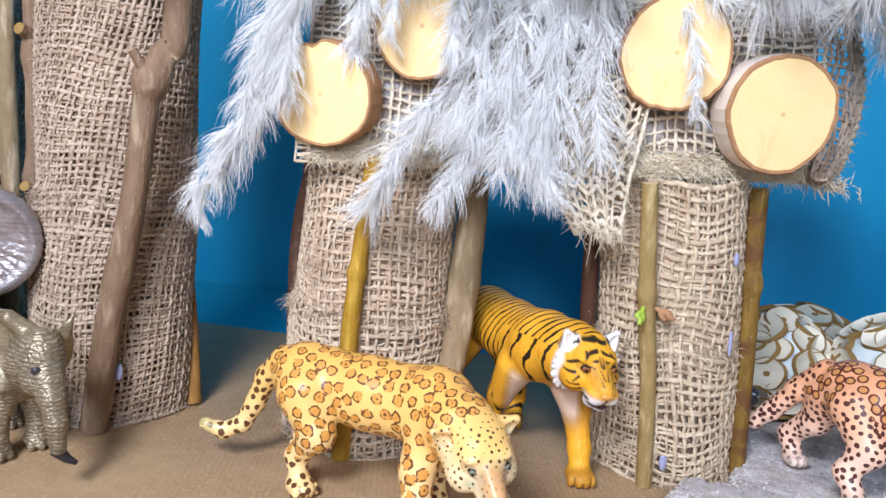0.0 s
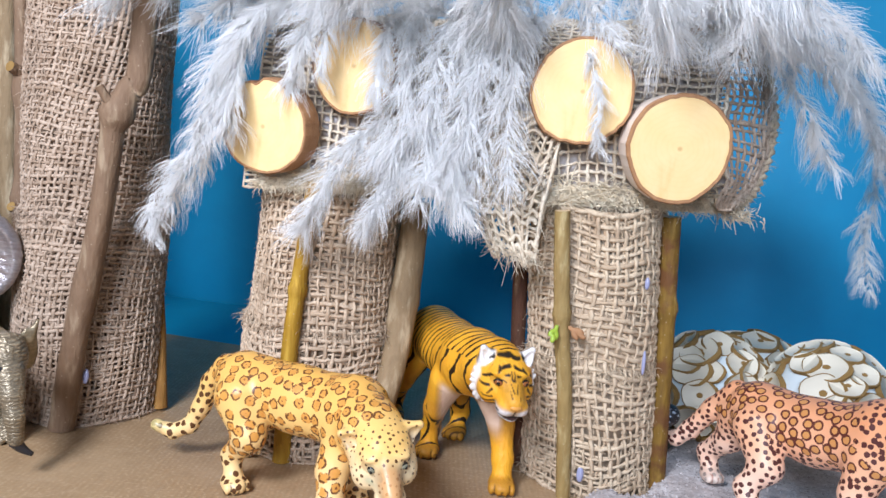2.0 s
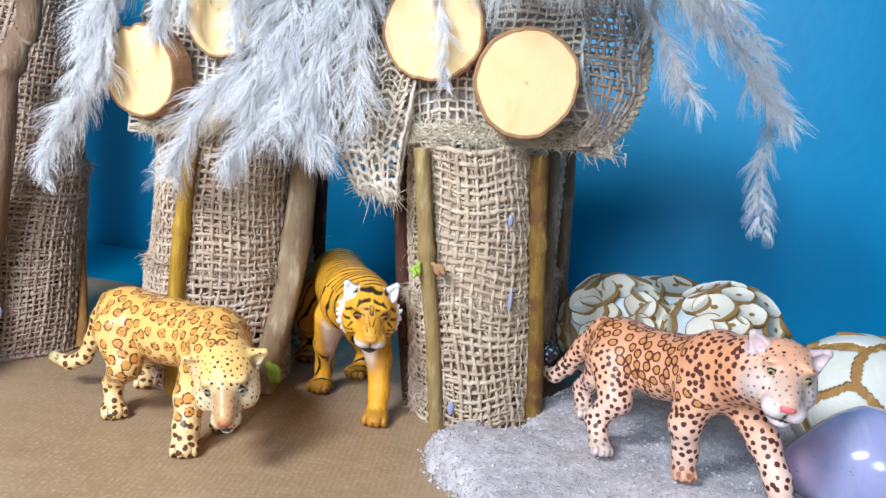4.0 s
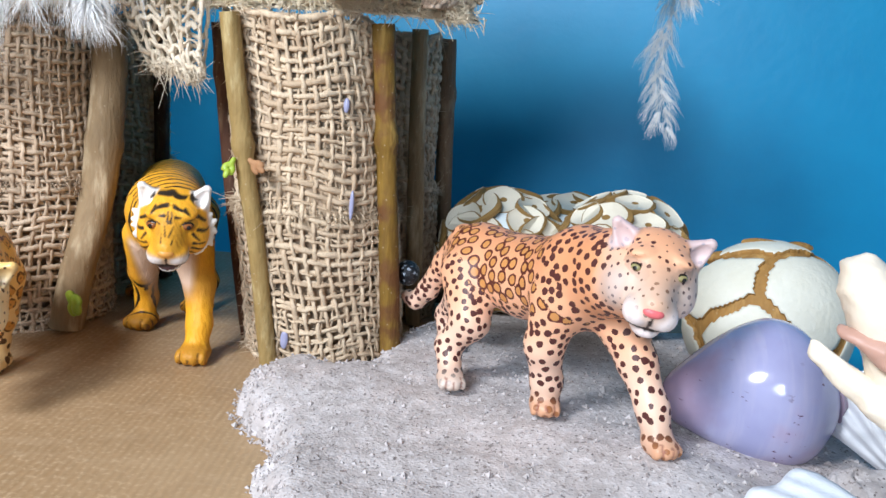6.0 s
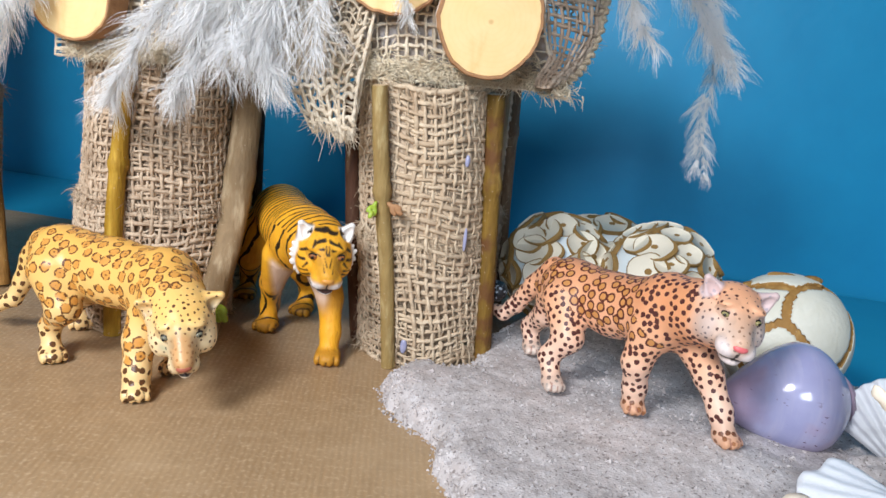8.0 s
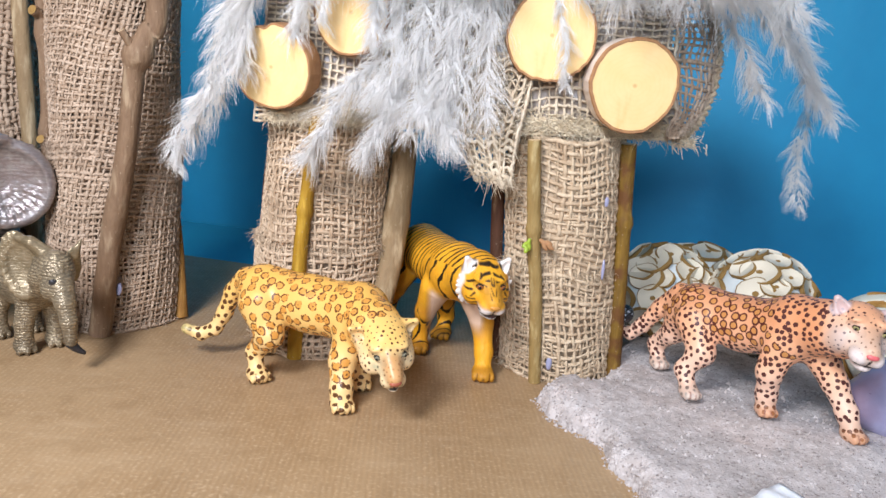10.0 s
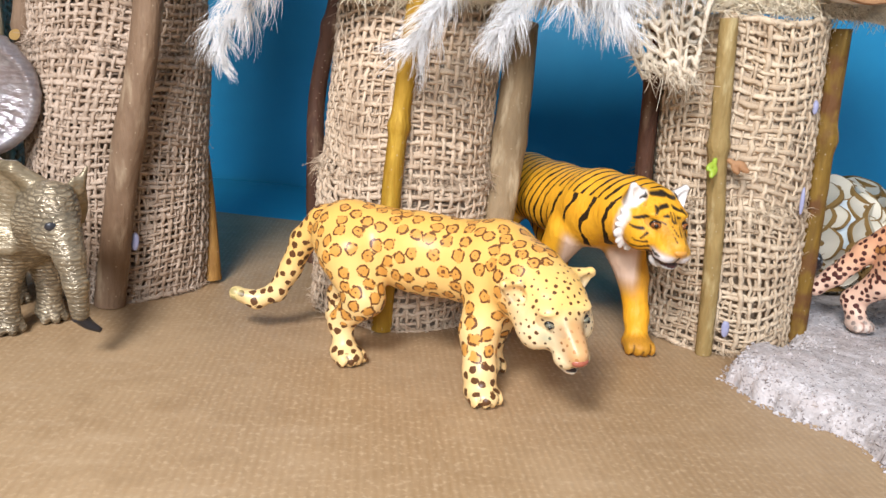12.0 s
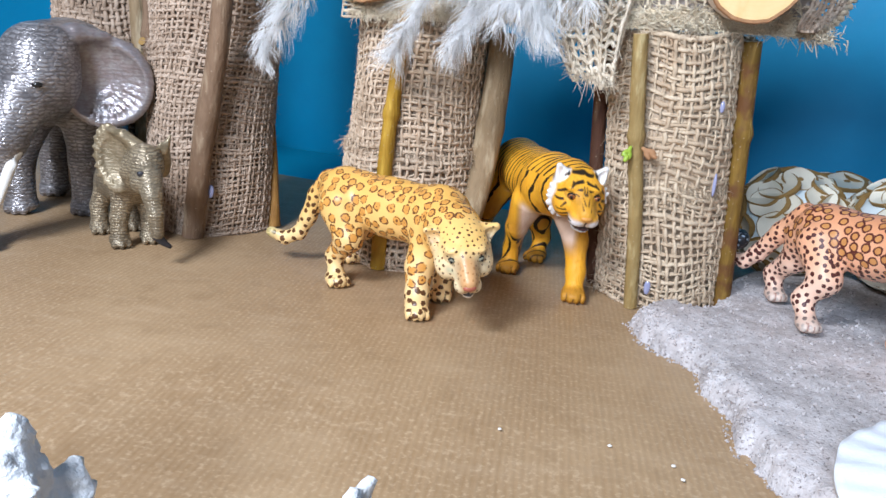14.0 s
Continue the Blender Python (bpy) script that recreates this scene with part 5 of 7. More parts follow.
def cat_figure(name, j, mats, h, eye_slot, ear_size, coat):
    """A cat figure from its joints (a dict of places in centimetres)."""
    s = Solid(0.3)
    s.chain(j["spine"], j["girth"], "body", 0.45)
    s.chain(j["neck"], j["neck_r"], "neck", 0.4)
    hc, f, e = np.array(j["head"], float), unit(j["face"]), unit(j["across"])
    e = unit(e - (e @ f) * f)
    u = np.cross(f, e)
    k = j.get("head_size", 1.0)
    high, lip = j.get("eye_up", 0.27), j.get("lip", 1.0)
    at_head = lambda a, b, c: hc + (f * a + e * b + u * c) * k
    s.egg(at_head(-0.12, 0, 0.04), (0.84 * k, 0.82 * k, 0.78 * k), f, u, "head", 0.25)
    s.egg(at_head(0.28, 0, 0.30), (0.52 * k, 0.56 * k, 0.36 * k), f, u, "head", 0.25)
    s.rod(at_head(0.25, 0, -0.05), at_head(1.05, 0, -0.20), 0.62 * k, 0.40 * k * lip, "face", 0.22)
    for q in (-1, 1):
        s.egg(at_head(0.30, 0.48 * q, -0.20), (0.48 * k, 0.36 * k, 0.44 * k), f, u, "head", 0.2)
        s.egg(at_head(1.16, 0.21 * q * lip, -0.27), (0.34 * k * lip, 0.28 * k * lip, 0.26 * k * lip), f, u, "muzzle", 0.10)
        s.egg(at_head(0.50, 0.38 * q, high + 0.24), (0.20 * k, 0.22 * k, 0.08 * k), f, unit(u + 0.3 * q * e), "head", 0.12)
        lean = unit(u + j.get("ear_out", 0.7) * q * e)
        ear = at_head(*(np.array(j.get("ear", (-0.2, 0.62, 0.55))) * (1, q, 1)))
        s.rod(ear, ear + lean * 0.36 * ear_size * k, 0.30 * ear_size * k, 0.12 * ear_size * k, "ear", 0.10)
        s.egg(ear + lean * 0.17 * k + f * 0.25 * k, (0.2 * k, 0.18 * ear_size * k, 0.30 * ear_size * k), f, lean, "ear", 0.05, True)
        if j.get("ruff"):
            for g in range(13):
                w = -1.45 + 0.155 * g
                p = at_head(-0.02, 0.92 * q * math.cos(w * 0.75), 0.02 + 0.80 * math.sin(w))
                s.rod(at_head(0.02, 0.55 * q, -0.12), p + (e * (0.03 + 0.05 * math.sin(5.3 * g * g + q)) * q - u * (0.10 + 0.06 * math.sin(3.1 * g))) * k, 0.24 * k, 0.06 * k, "ruff", 0.03)
            s.egg(at_head(0.82, 0.10 * q, -0.70), (0.26 * k, 0.17 * k, 0.15 * k), f, u, "ruff", 0.05)
    s.rod(at_head(0.45, 0, 0.20), at_head(1.30, 0, -0.05), 0.36 * k, 0.24 * k, "bridge", 0.16)
    s.egg(at_head(1.00, 0, -0.58 * (0.6 + 0.4 * lip)), (0.40 * k, 0.28 * k * lip, 0.17 * k * lip), f, u, "chin", 0.06)
    for path, radii in j["legs"]:
        s.chain(path[:-1], radii[:-1], "leg", 0.22)
        t = np.array(path[-1], float)
        r = j.get("paw", 0.44)
        w = np.array(path[-2], float)
        way = unit([t[0] - w[0], t[1] - w[1], 0])
        s.rod(w, t - way * r * 0.9 + np.array([0, 0, r * 0.6]), radii[-2], radii[-1], "leg", 0.2)
        paw(s, path[-2], path[-1], r)
    s.chain(j["tail"], j["tail_r"], "tail", 0.15)
    base = (np.mean([p[-1][0] for p, _ in j["legs"]]), np.mean([p[-1][1] for p, _ in j["legs"]]), min(p[-1][2] for p, _ in j["legs"]))
    extras = []
    for q in (-1, 1):
        side = unit(f + 0.45 * q * e)
        out = s.surface(at_head(0.2, 0.40 * q, high), f, 1.6 * k)
        for back, radii, slot in ((0.02, (0.095, 0.20, 0.13), 1), (-0.035, (0.085, 0.155, 0.10), eye_slot), (-0.09, (0.045, 0.066, 0.07), 1)):
            v, fc = bead(out - side * back * k, np.array(radii) * k * j.get("eye_size", 1.0), side, u, 8)
            extras.append((v, fc, slot))
    nose_at = s.surface(at_head(0.4, 0, -0.10), f, 1.7 * k)
    v, fc = bead(nose_at - f * 0.06 * k, np.array([0.10, 0.19, 0.10]) * k, f, u, 8)
    extras.append((v, fc, 3))
    local = lambda v: ((v - hc) @ f / k, (v - hc) @ e / k, (v - hc) @ u / k)

    def zone(v):
        return coat["zone"](v, s, j, local)

    def paint(v):
        a, b, c = local(v)
        out = coat["paint"](v, s, j, local)
        dark = (0.03, 0.018, 0.015)
        mouth = (np.abs(c + 0.49 - 0.10 * np.abs(b)) < 0.035) & (a > 0.80) & (np.abs(b) < 0.36)
        split = (np.abs(b) < 0.03) & (c < -0.2) & (c > -0.5) & (a > 1.15)
        out.append(((mouth | split).astype(float), dark))
        lid = np.sqrt(((np.abs(b) - 0.40) / 0.25) ** 2 + ((c - high) / 0.15) ** 2)
        out.append((((lid < 0.9) & (a > 0.4)) * 0.35, dark))
        return out

    return figure(name, s, h, mats, base, zone, paint, coat["along"](s, j) if "along" in coat else None, extras, coat.get("spacing"))


def band(x, lo, hi):
    return np.clip((x - lo) / (hi - lo), 0, 1)


HEAD = ("head", "muzzle", "ear", "bridge", "chin", "ruff", "face")


def spotted_zone(v, s, j, local):
    """Red: rings (high) or dots; green: white; blue: tan."""
    z0 = min(p[-1][2] for p, _ in j["legs"])
    head = s.weight(v, HEAD, 0.2)
    up = v[:, 2] - z0
    legs = s.weight(v, ("leg", "paw", "toe"), 0.3)
    tail = s.weight(v, ("tail",), 0.2)
    rings = band(up, j.get("ring_low", 1.4), j.get("ring_low", 1.4) + 0.3) * (1 - head) * (1 - j.get("leg_dots", 0.0) * legs) * (1 - j.get("neck_dots", 0.0) * s.weight(v, ("neck",), 0.4))
    reg = np.where(head > 0.5, 0.15, np.where(rings * (1 - 0.6 * tail) > 0.5, 1.0, 0.45))
    a, b, c = local(v)
    low = 1 - band(up, 1.6, 2.6)
    top = j.get("white_top", 0.25)
    white = np.maximum(j.get("pale_head", 1.0) * head * band(top - c, 0, 0.4), j.get("pale_legs", 0.6) * low)
    tan = np.maximum(band(up, 2.8, 4.3) * (1 - head), head * 0.8 * band(c, top, top + 0.35) * (1 - band(np.abs(b), 0.55, 0.9)))
    tan = np.maximum(tan, 0.9 * s.weight(v, ("neck",), 0.4))
    return np.stack([reg, white, tan], 1)


def spotted_spacing(big, dot, tiny):
    return lambda v, z: np.where(z[:, 0] > 0.65, big, np.where(z[:, 0] > 0.3, dot, tiny))


def yellow_paint(v, s, j, local):
    a, b, c = local(v)
    bridge = s.weight(v, ("bridge",), 0.15) * band(a, 0.6, 0.85) * 0.8
    tip = np.clip(1.4 - np.linalg.norm(v - np.array(j["tail"][-1]), axis=1) / 0.3, 0, 1)
    blaze = 0.8 * np.clip((0.22 - np.abs(b)) / 0.12, 0, 1) * band(a, 0.5, 0.65) * band(0.30 - c, 0, 0.12) * s.weight(v, HEAD, 0.1)
    lips = np.clip((0.46 - np.abs(b)) / 0.1, 0, 1) * band(a, 0.7, 0.9) * band(-0.12 - c, 0, 0.1) * s.weight(v, HEAD, 0.1)
    teal = 0.45 * np.clip(1.3 - np.sqrt(((b + 0.46) / 0.16) ** 2 + ((c + 0.02) / 0.13) ** 2), 0, 1) * (a > 0.4)
    return [(lips * 0.35, (0.84, 0.60, 0.34)), (blaze * 0.9, (0.66, 0.31, 0.10)), (bridge, (0.66, 0.32, 0.11)), (s.weight(v, ("chin",), 0.1) * 0.8, (0.9, 0.84, 0.72)), (tip, (0.85, 0.72, 0.30)),
            (s.weight(v, ("ear",), 0.05) * band(a, -0.3, -0.1) * 0.7, (0.50, 0.36, 0.34)), (toe_lines(v, s), (0.12, 0.06, 0.03)),
            (teal, (0.30, 0.62, 0.46))]


def toe_lines(v, s):
    """Dark lines between the toes."""
    gap = np.full(len(v), 9.0)
    first = np.full(len(v), 9.0)
    for it in s.items:
        if it[5] == "toe":
            d = s.distance(it, v)
            gap = np.where(d < first, first, np.minimum(gap, d))
            first = np.minimum(first, d)
    return ((gap - first < 0.035) & (first < 0.06)).astype(float) * 0.85


def pink_paint(v, s, j, local):
    a, b, c = local(v)
    muzzle = s.weight(v, ("muzzle", "chin"), 0.12)
    bridge = s.weight(v, ("bridge",), 0.15) * band(a, 0.5, 0.8) * 0.7
    ear = s.weight(v, ("ear",), 0.06) * 0.75
    feet = s.weight(v, ("paw", "toe"), 0.35) * 0.8 * band(v[:, 0], 14.2, 15.0)
    hind = s.weight(v, ("paw", "toe"), 0.25) * 0.85 * (1 - band(v[:, 0], 14.2, 15.0))
    cheek = s.weight(v, HEAD, 0.15) * band(np.abs(b), 0.35, 0.6) * band(0.35 - c, 0, 0.3) * 0.5
    return [(cheek, (0.86, 0.74, 0.74)), (muzzle * 0.9, (0.90, 0.80, 0.78)), (bridge, (0.86, 0.50, 0.30)), (ear, (0.80, 0.70, 0.76)), (feet, (0.86, 0.36, 0.13)), (hind, (0.88, 0.76, 0.66)),
            (toe_lines(v, s), (0.25, 0.08, 0.05))]


def tiger_zone(v, s, j, local):
    a, b, c = local(v)
    head = s.weight(v, HEAD, 0.15)
    legs = s.weight(v, ("leg", "paw", "toe"), 0.3)
    hip, front = np.array(j["spine"][-1]), np.array(j["spine"][0])
    back = 1 - band((v - hip) @ unit(front - hip), 3.2, 4.0)
    ridge = band(v[:, 2], 4.75, 5.05)
    stripes = np.where(head > 0.5, 0.0, np.maximum(np.maximum(back, ridge), 0.5 * band(v[:, 2], 3.0, 3.3)) * (1 - legs * (1 - back)))
    calm = s.weight(v, ("muzzle", "bridge", "chin"), 0.08) * band(a, 0.6, 0.8)
    white = np.clip(s.weight(v, ("ruff", "chin"), 0.10) + s.weight(v, ("ear",), 0.05) * band(a, -0.35, -0.15)
                    + 0.8 * s.weight(v, ("muzzle",), 0.1) * band(-c, 0.2, 0.32) + 0.7 * s.weight(v, ("body",), 0.2) * (1 - band(v[:, 2], 2.95, 3.3)), 0, 1)
    dark = legs * band(v[:, 2], 1.6, 2.2) * (1 - band(v[:, 2], 2.2, 3.0)) * 0.5
    return np.stack([stripes * (1 - calm) * (1 - 0.6 * s.weight(v, ("ear",), 0.05)), white, dark], 1)


# Strokes on one half of the tiger's face, mirrored: across and up at both ends, half width.
STROKES = [(0.02, 0.44, 0.02, 0.60, 0.04), (0.07, 0.70, 0.30, 0.60, 0.045), (0.05, 0.86, 0.34, 0.76, 0.045), (0.10, 0.52, 0.24, 0.47, 0.04), (0.34, 0.60, 0.46, 0.50, 0.04),
           (0.44, 0.74, 0.56, 0.60, 0.045), (0.07, 0.26, 0.10, 0.38, 0.03), (0.14, 0.14, 0.17, 0.24, 0.025), (0.60, 0.40, 0.74, 0.24, 0.045), (0.62, 0.12, 0.82, 0.04, 0.045),
           (0.54, 0.04, 0.70, -0.12, 0.04), (0.56, -0.18, 0.80, -0.22, 0.045), (0.50, -0.30, 0.74, -0.42, 0.045), (0.44, -0.44, 0.58, -0.58, 0.04), (0.24, 0.34, 0.54, 0.37, 0.025)]


def strokes(a, b, c):
    x = np.abs(b) + 0.025 * np.sin(9 * c + 4 * b)
    y = c + 0.025 * np.sin(8 * b + 1)
    out = np.zeros(len(a))
    for x0, y0, x1, y1, w in STROKES:
        dx, dy = x1 - x0, y1 - y0
        t = np.clip(((x - x0) * dx + (y - y0) * dy) / (dx * dx + dy * dy), 0, 1)
        d = np.hypot(x - x0 - t * dx, y - y0 - t * dy)
        out = np.maximum(out, np.clip((w * (0.85 - 0.4 * t) - d) / 0.02 + 0.5, 0, 1))
    bars = (np.abs((-a / 0.19 + 0.35 * np.sin(6 * b)) % 1 - 0.5) < 0.2) & (a < -0.2) & (c > 0.3) & (np.abs(b + 0.1 * np.sin(20 * a)) > 0.07) & (np.abs(b) < 0.5) & (np.sin(21 * b + 11 * a) > -0.45)
    return np.where(a > -0.2, out, bars * 1.0)


def tiger_paint(v, s, j, local):
    a, b, c = local(v)
    feet = s.weight(v, ("paw", "toe"), 0.12)
    head = s.weight(v, HEAD, 0.1)
    gape = ((np.abs(c + 0.52 - 0.1 * np.abs(b)) < 0.085) & (a > 0.6) & (np.abs(b) < 0.40)).astype(float)
    beard = (head > 0.5) * band(-c, 0.56, 0.60) * (np.abs(b) < 0.45) * (a > 0.4)
    rim = s.weight(v, ("ear",), 0.05) * band(-a, 0.12, 0.2) * 0.6
    x, y, z = v.T
    legs = s.weight(v, ("leg",), 0.2) * band(z, 0.5, 1.0)
    bare = np.maximum(band(x, 2.25, 2.6) * (1 - band(x, 3.3, 3.6)), band(5.1 - x, 0.0, 0.3) * band(x, 3.7, 4.0) * band(z, 1.6, 2.4)) * (1 - band(y, 29.2, 29.6)) * (1 - band(z, 3.4, 3.8))
    return [(legs * bare * 0.85, (0.80, 0.60, 0.48)), (feet * 0.55, (0.50, 0.22, 0.04)), (toe_lines(v, s), (0.07, 0.035, 0.01)), (s.weight(v, ("bridge",), 0.12) * band(a, 0.6, 0.9) * 0.8, (0.86, 0.42, 0.04)),
            ((s.weight(v, ("muzzle",), 0.1) * band(-c, 0.1, 0.25) * 0.9), (0.84, 0.78, 0.76)), (strokes(a, b, c) * (head > 0.5), (0.022, 0.014, 0.008)),
            (beard, (0.80, 0.79, 0.77)), (rim, (0.04, 0.03, 0.02)), (gape, (0.07, 0.03, 0.03))]


def tiger_along(s, j):
    tail, front = np.array(j["spine"][-1]), np.array(j["spine"][0])
    ax = unit(front - tail)

    def run(v):
        return (v - tail) @ ax - 0.45 * (v[:, 2] - 4.0)

    return run


YELLOW = {"zone": spotted_zone, "paint": yellow_paint, "spacing": spotted_spacing(0.365, 0.24, 0.16)}
PINK = {"zone": spotted_zone, "paint": pink_paint, "spacing": spotted_spacing(0.31, 0.185, 0.16)}
STRIPED = {"zone": tiger_zone, "paint": tiger_paint, "along": tiger_along}

leopard = cat_figure("leopard_figure", {
    "spine": [(0.05, 22.85, 3.3), (-1.9, 23.5, 3.3), (-4.1, 24.15, 3.45)], "girth": [1.22, 1.08, 1.1],
    "neck": [(0.3, 22.5, 3.5), (1.0, 21.6, 3.25), (1.5, 21.0, 2.85)], "neck_r": [1.1, 0.95, 0.85],
    "head": (1.55, 20.98, 2.83), "face": (0.38, -0.82, -0.42), "across": (0.97, 0.23, 0.05), "head_size": 1.2, "ear": (-0.35, 0.68, 0.34), "ear_out": 1.9, "white_top": 0.62, "eye_size": 0.62, "eye_up": 0.27, "paw": 0.49, "ring_low": 1.0, "pale_legs": 0.3, "lip": 0.80, "pale_head": 0.75,
    "legs": [([(0.1, 22.1, 2.9), (-0.15, 21.75, 1.75), (-0.05, 21.35, 0.75), (0.2, 20.8, 0.0)], [0.76, 0.51, 0.42, 0.38]),
             ([(0.6, 23.4, 2.8), (0.5, 23.5, 1.6), (0.3, 23.6, 0.8), (0.35, 23.05, 0.0)], [0.7, 0.44, 0.34, 0.3]),
             ([(-3.9, 23.4, 3.1), (-3.4, 22.95, 2.0), (-4.1, 23.3, 1.1), (-3.6, 22.7, 0.0)], [0.95, 0.55, 0.34, 0.3]),
             ([(-4.1, 24.9, 2.9), (-3.7, 25.3, 1.9), (-4.7, 26.3, 1.0), (-4.4, 25.8, 0.0)], [0.9, 0.52, 0.33, 0.3])],
    "tail": [(-4.9, 24.4, 3.8), (-5.55, 24.65, 3.1), (-5.95, 24.75, 2.1), (-6.35, 24.75, 1.35), (-6.95, 24.7, 1.05), (-7.55, 24.6, 1.25)],
    "tail_r": [0.5, 0.38, 0.33, 0.29, 0.27, 0.22],
}, [COAT_ROSETTE, EYE_DARK, EYE_GREY, NOSE_BROWN], 0.05, 2, 1.0, YELLOW)
tagged(leopard, "yellow plastic leopard figure with brown rosettes standing on kraft paper", "animal figure")

tiger = cat_figure("tiger_figure", {
    "spine": [(3.55, 27.4, 4.35), (2.5, 29.5, 4.28), (1.55, 31.4, 4.38)], "girth": [1.28, 1.15, 1.22],
    "neck": [(3.7, 27.0, 4.5), (4.4, 26.0, 4.6), (4.8, 25.4, 4.55)], "neck_r": [1.15, 1.02, 0.95],
    "head": (4.85, 25.25, 4.5), "face": (0.32, -0.9, -0.28), "across": (0.92, 0.38, 0.0), "head_size": 1.16, "eye_size": 0.85, "ruff": True, "ear": (-0.15, 0.60, 0.58), "ear_out": 0.55,
    "legs": [([(4.4, 27.1, 3.6), (4.9, 26.8, 2.3), (5.1, 26.4, 1.1), (5.2, 25.6, 0.0)], [0.78, 0.48, 0.38, 0.36]),
             ([(2.7, 27.5, 3.5), (2.25, 28.1, 2.2), (2.05, 28.7, 1.1), (2.0, 28.05, 0.0)], [0.74, 0.46, 0.37, 0.35]),
             ([(2.5, 31.1, 3.6), (2.8, 30.7, 2.2), (3.0, 31.4, 1.1), (2.8, 30.5, 0.0)], [1.0, 0.6, 0.4, 0.32]),
             ([(0.8, 31.6, 3.6), (0.2, 31.5, 2.2), (-0.1, 32.5, 1.1), (-0.05, 31.7, 0.0)], [1.0, 0.6, 0.4, 0.32])],
    "tail": [(1.2, 32.3, 4.5), (0.7, 33.3, 3.6), (0.2, 33.7, 2.2), (-0.1, 33.9, 1.0)], "tail_r": [0.4, 0.32, 0.28, 0.25], "paw": 0.53,
}, [COAT_TIGER, EYE_DARK, EYE_BROWN, NOSE_ORANGE], 0.045, 2, 0.95, STRIPED)
tagged(tiger, "orange plastic tiger figure with black stripes walking on kraft paper", "animal figure")

jaguar = cat_figure("jaguar_figure", {
    "spine": [(16.45, 23.0, 4.55), (15.2, 24.6, 4.15), (13.8, 26.1, 4.2)], "girth": [1.2, 1.02, 1.05],
    "neck": [(16.6, 22.7, 4.85), (17.2, 21.8, 5.1), (17.6, 21.2, 5.1)], "neck_r": [1.12, 0.92, 0.85],
    "head": (17.82, 21.1, 5.33), "face": (-0.06, -0.97, -0.20), "across": (1.0, 0.06, -0.13), "head_size": 1.14, "ear": (-0.15, 0.62, 0.50), "ear_out": 0.9, "leg_dots": 0.5, "neck_dots": 1.0, "ring_low": 2.55, "white_top": 0.55, "paw": 0.40, "eye_up": 0.33, "eye_size": 0.62,
    "legs": [([(16.0, 22.5, 4.1), (15.75, 22.55, 3.0), (15.9, 22.85, 2.0), (15.95, 22.4, 1.2)], [0.72, 0.46, 0.38, 0.34]),
             ([(17.3, 22.6, 4.1), (17.9, 22.1, 3.0), (18.3, 21.6, 2.1), (18.65, 20.95, 1.2)], [0.7, 0.44, 0.36, 0.33]),
             ([(13.6, 25.3, 3.9), (13.75, 24.5, 2.8), (13.2, 24.6, 2.0), (13.5, 23.7, 1.05)], [0.88, 0.52, 0.35, 0.32]),
             ([(13.4, 26.7, 3.8), (13.2, 27.1, 2.8), (12.7, 27.9, 1.9), (12.95, 27.2, 0.95)], [0.85, 0.5, 0.35, 0.32])],
    "tail": [(13.2, 26.8, 4.6), (12.6, 27.5, 3.7), (12.0, 28.1, 2.6), (11.6, 28.4, 2.1), (11.3, 28.6, 2.15)], "tail_r": [0.45, 0.38, 0.33, 0.28, 0.24],
}, [COAT_PINK, EYE_DARK, EYE_AMBER, NOSE_PINK], 0.05, 2, 1.0, PINK)
tagged(jaguar, "peach plastic jaguar figure with dark spots standing on grey sand", "animal figure")


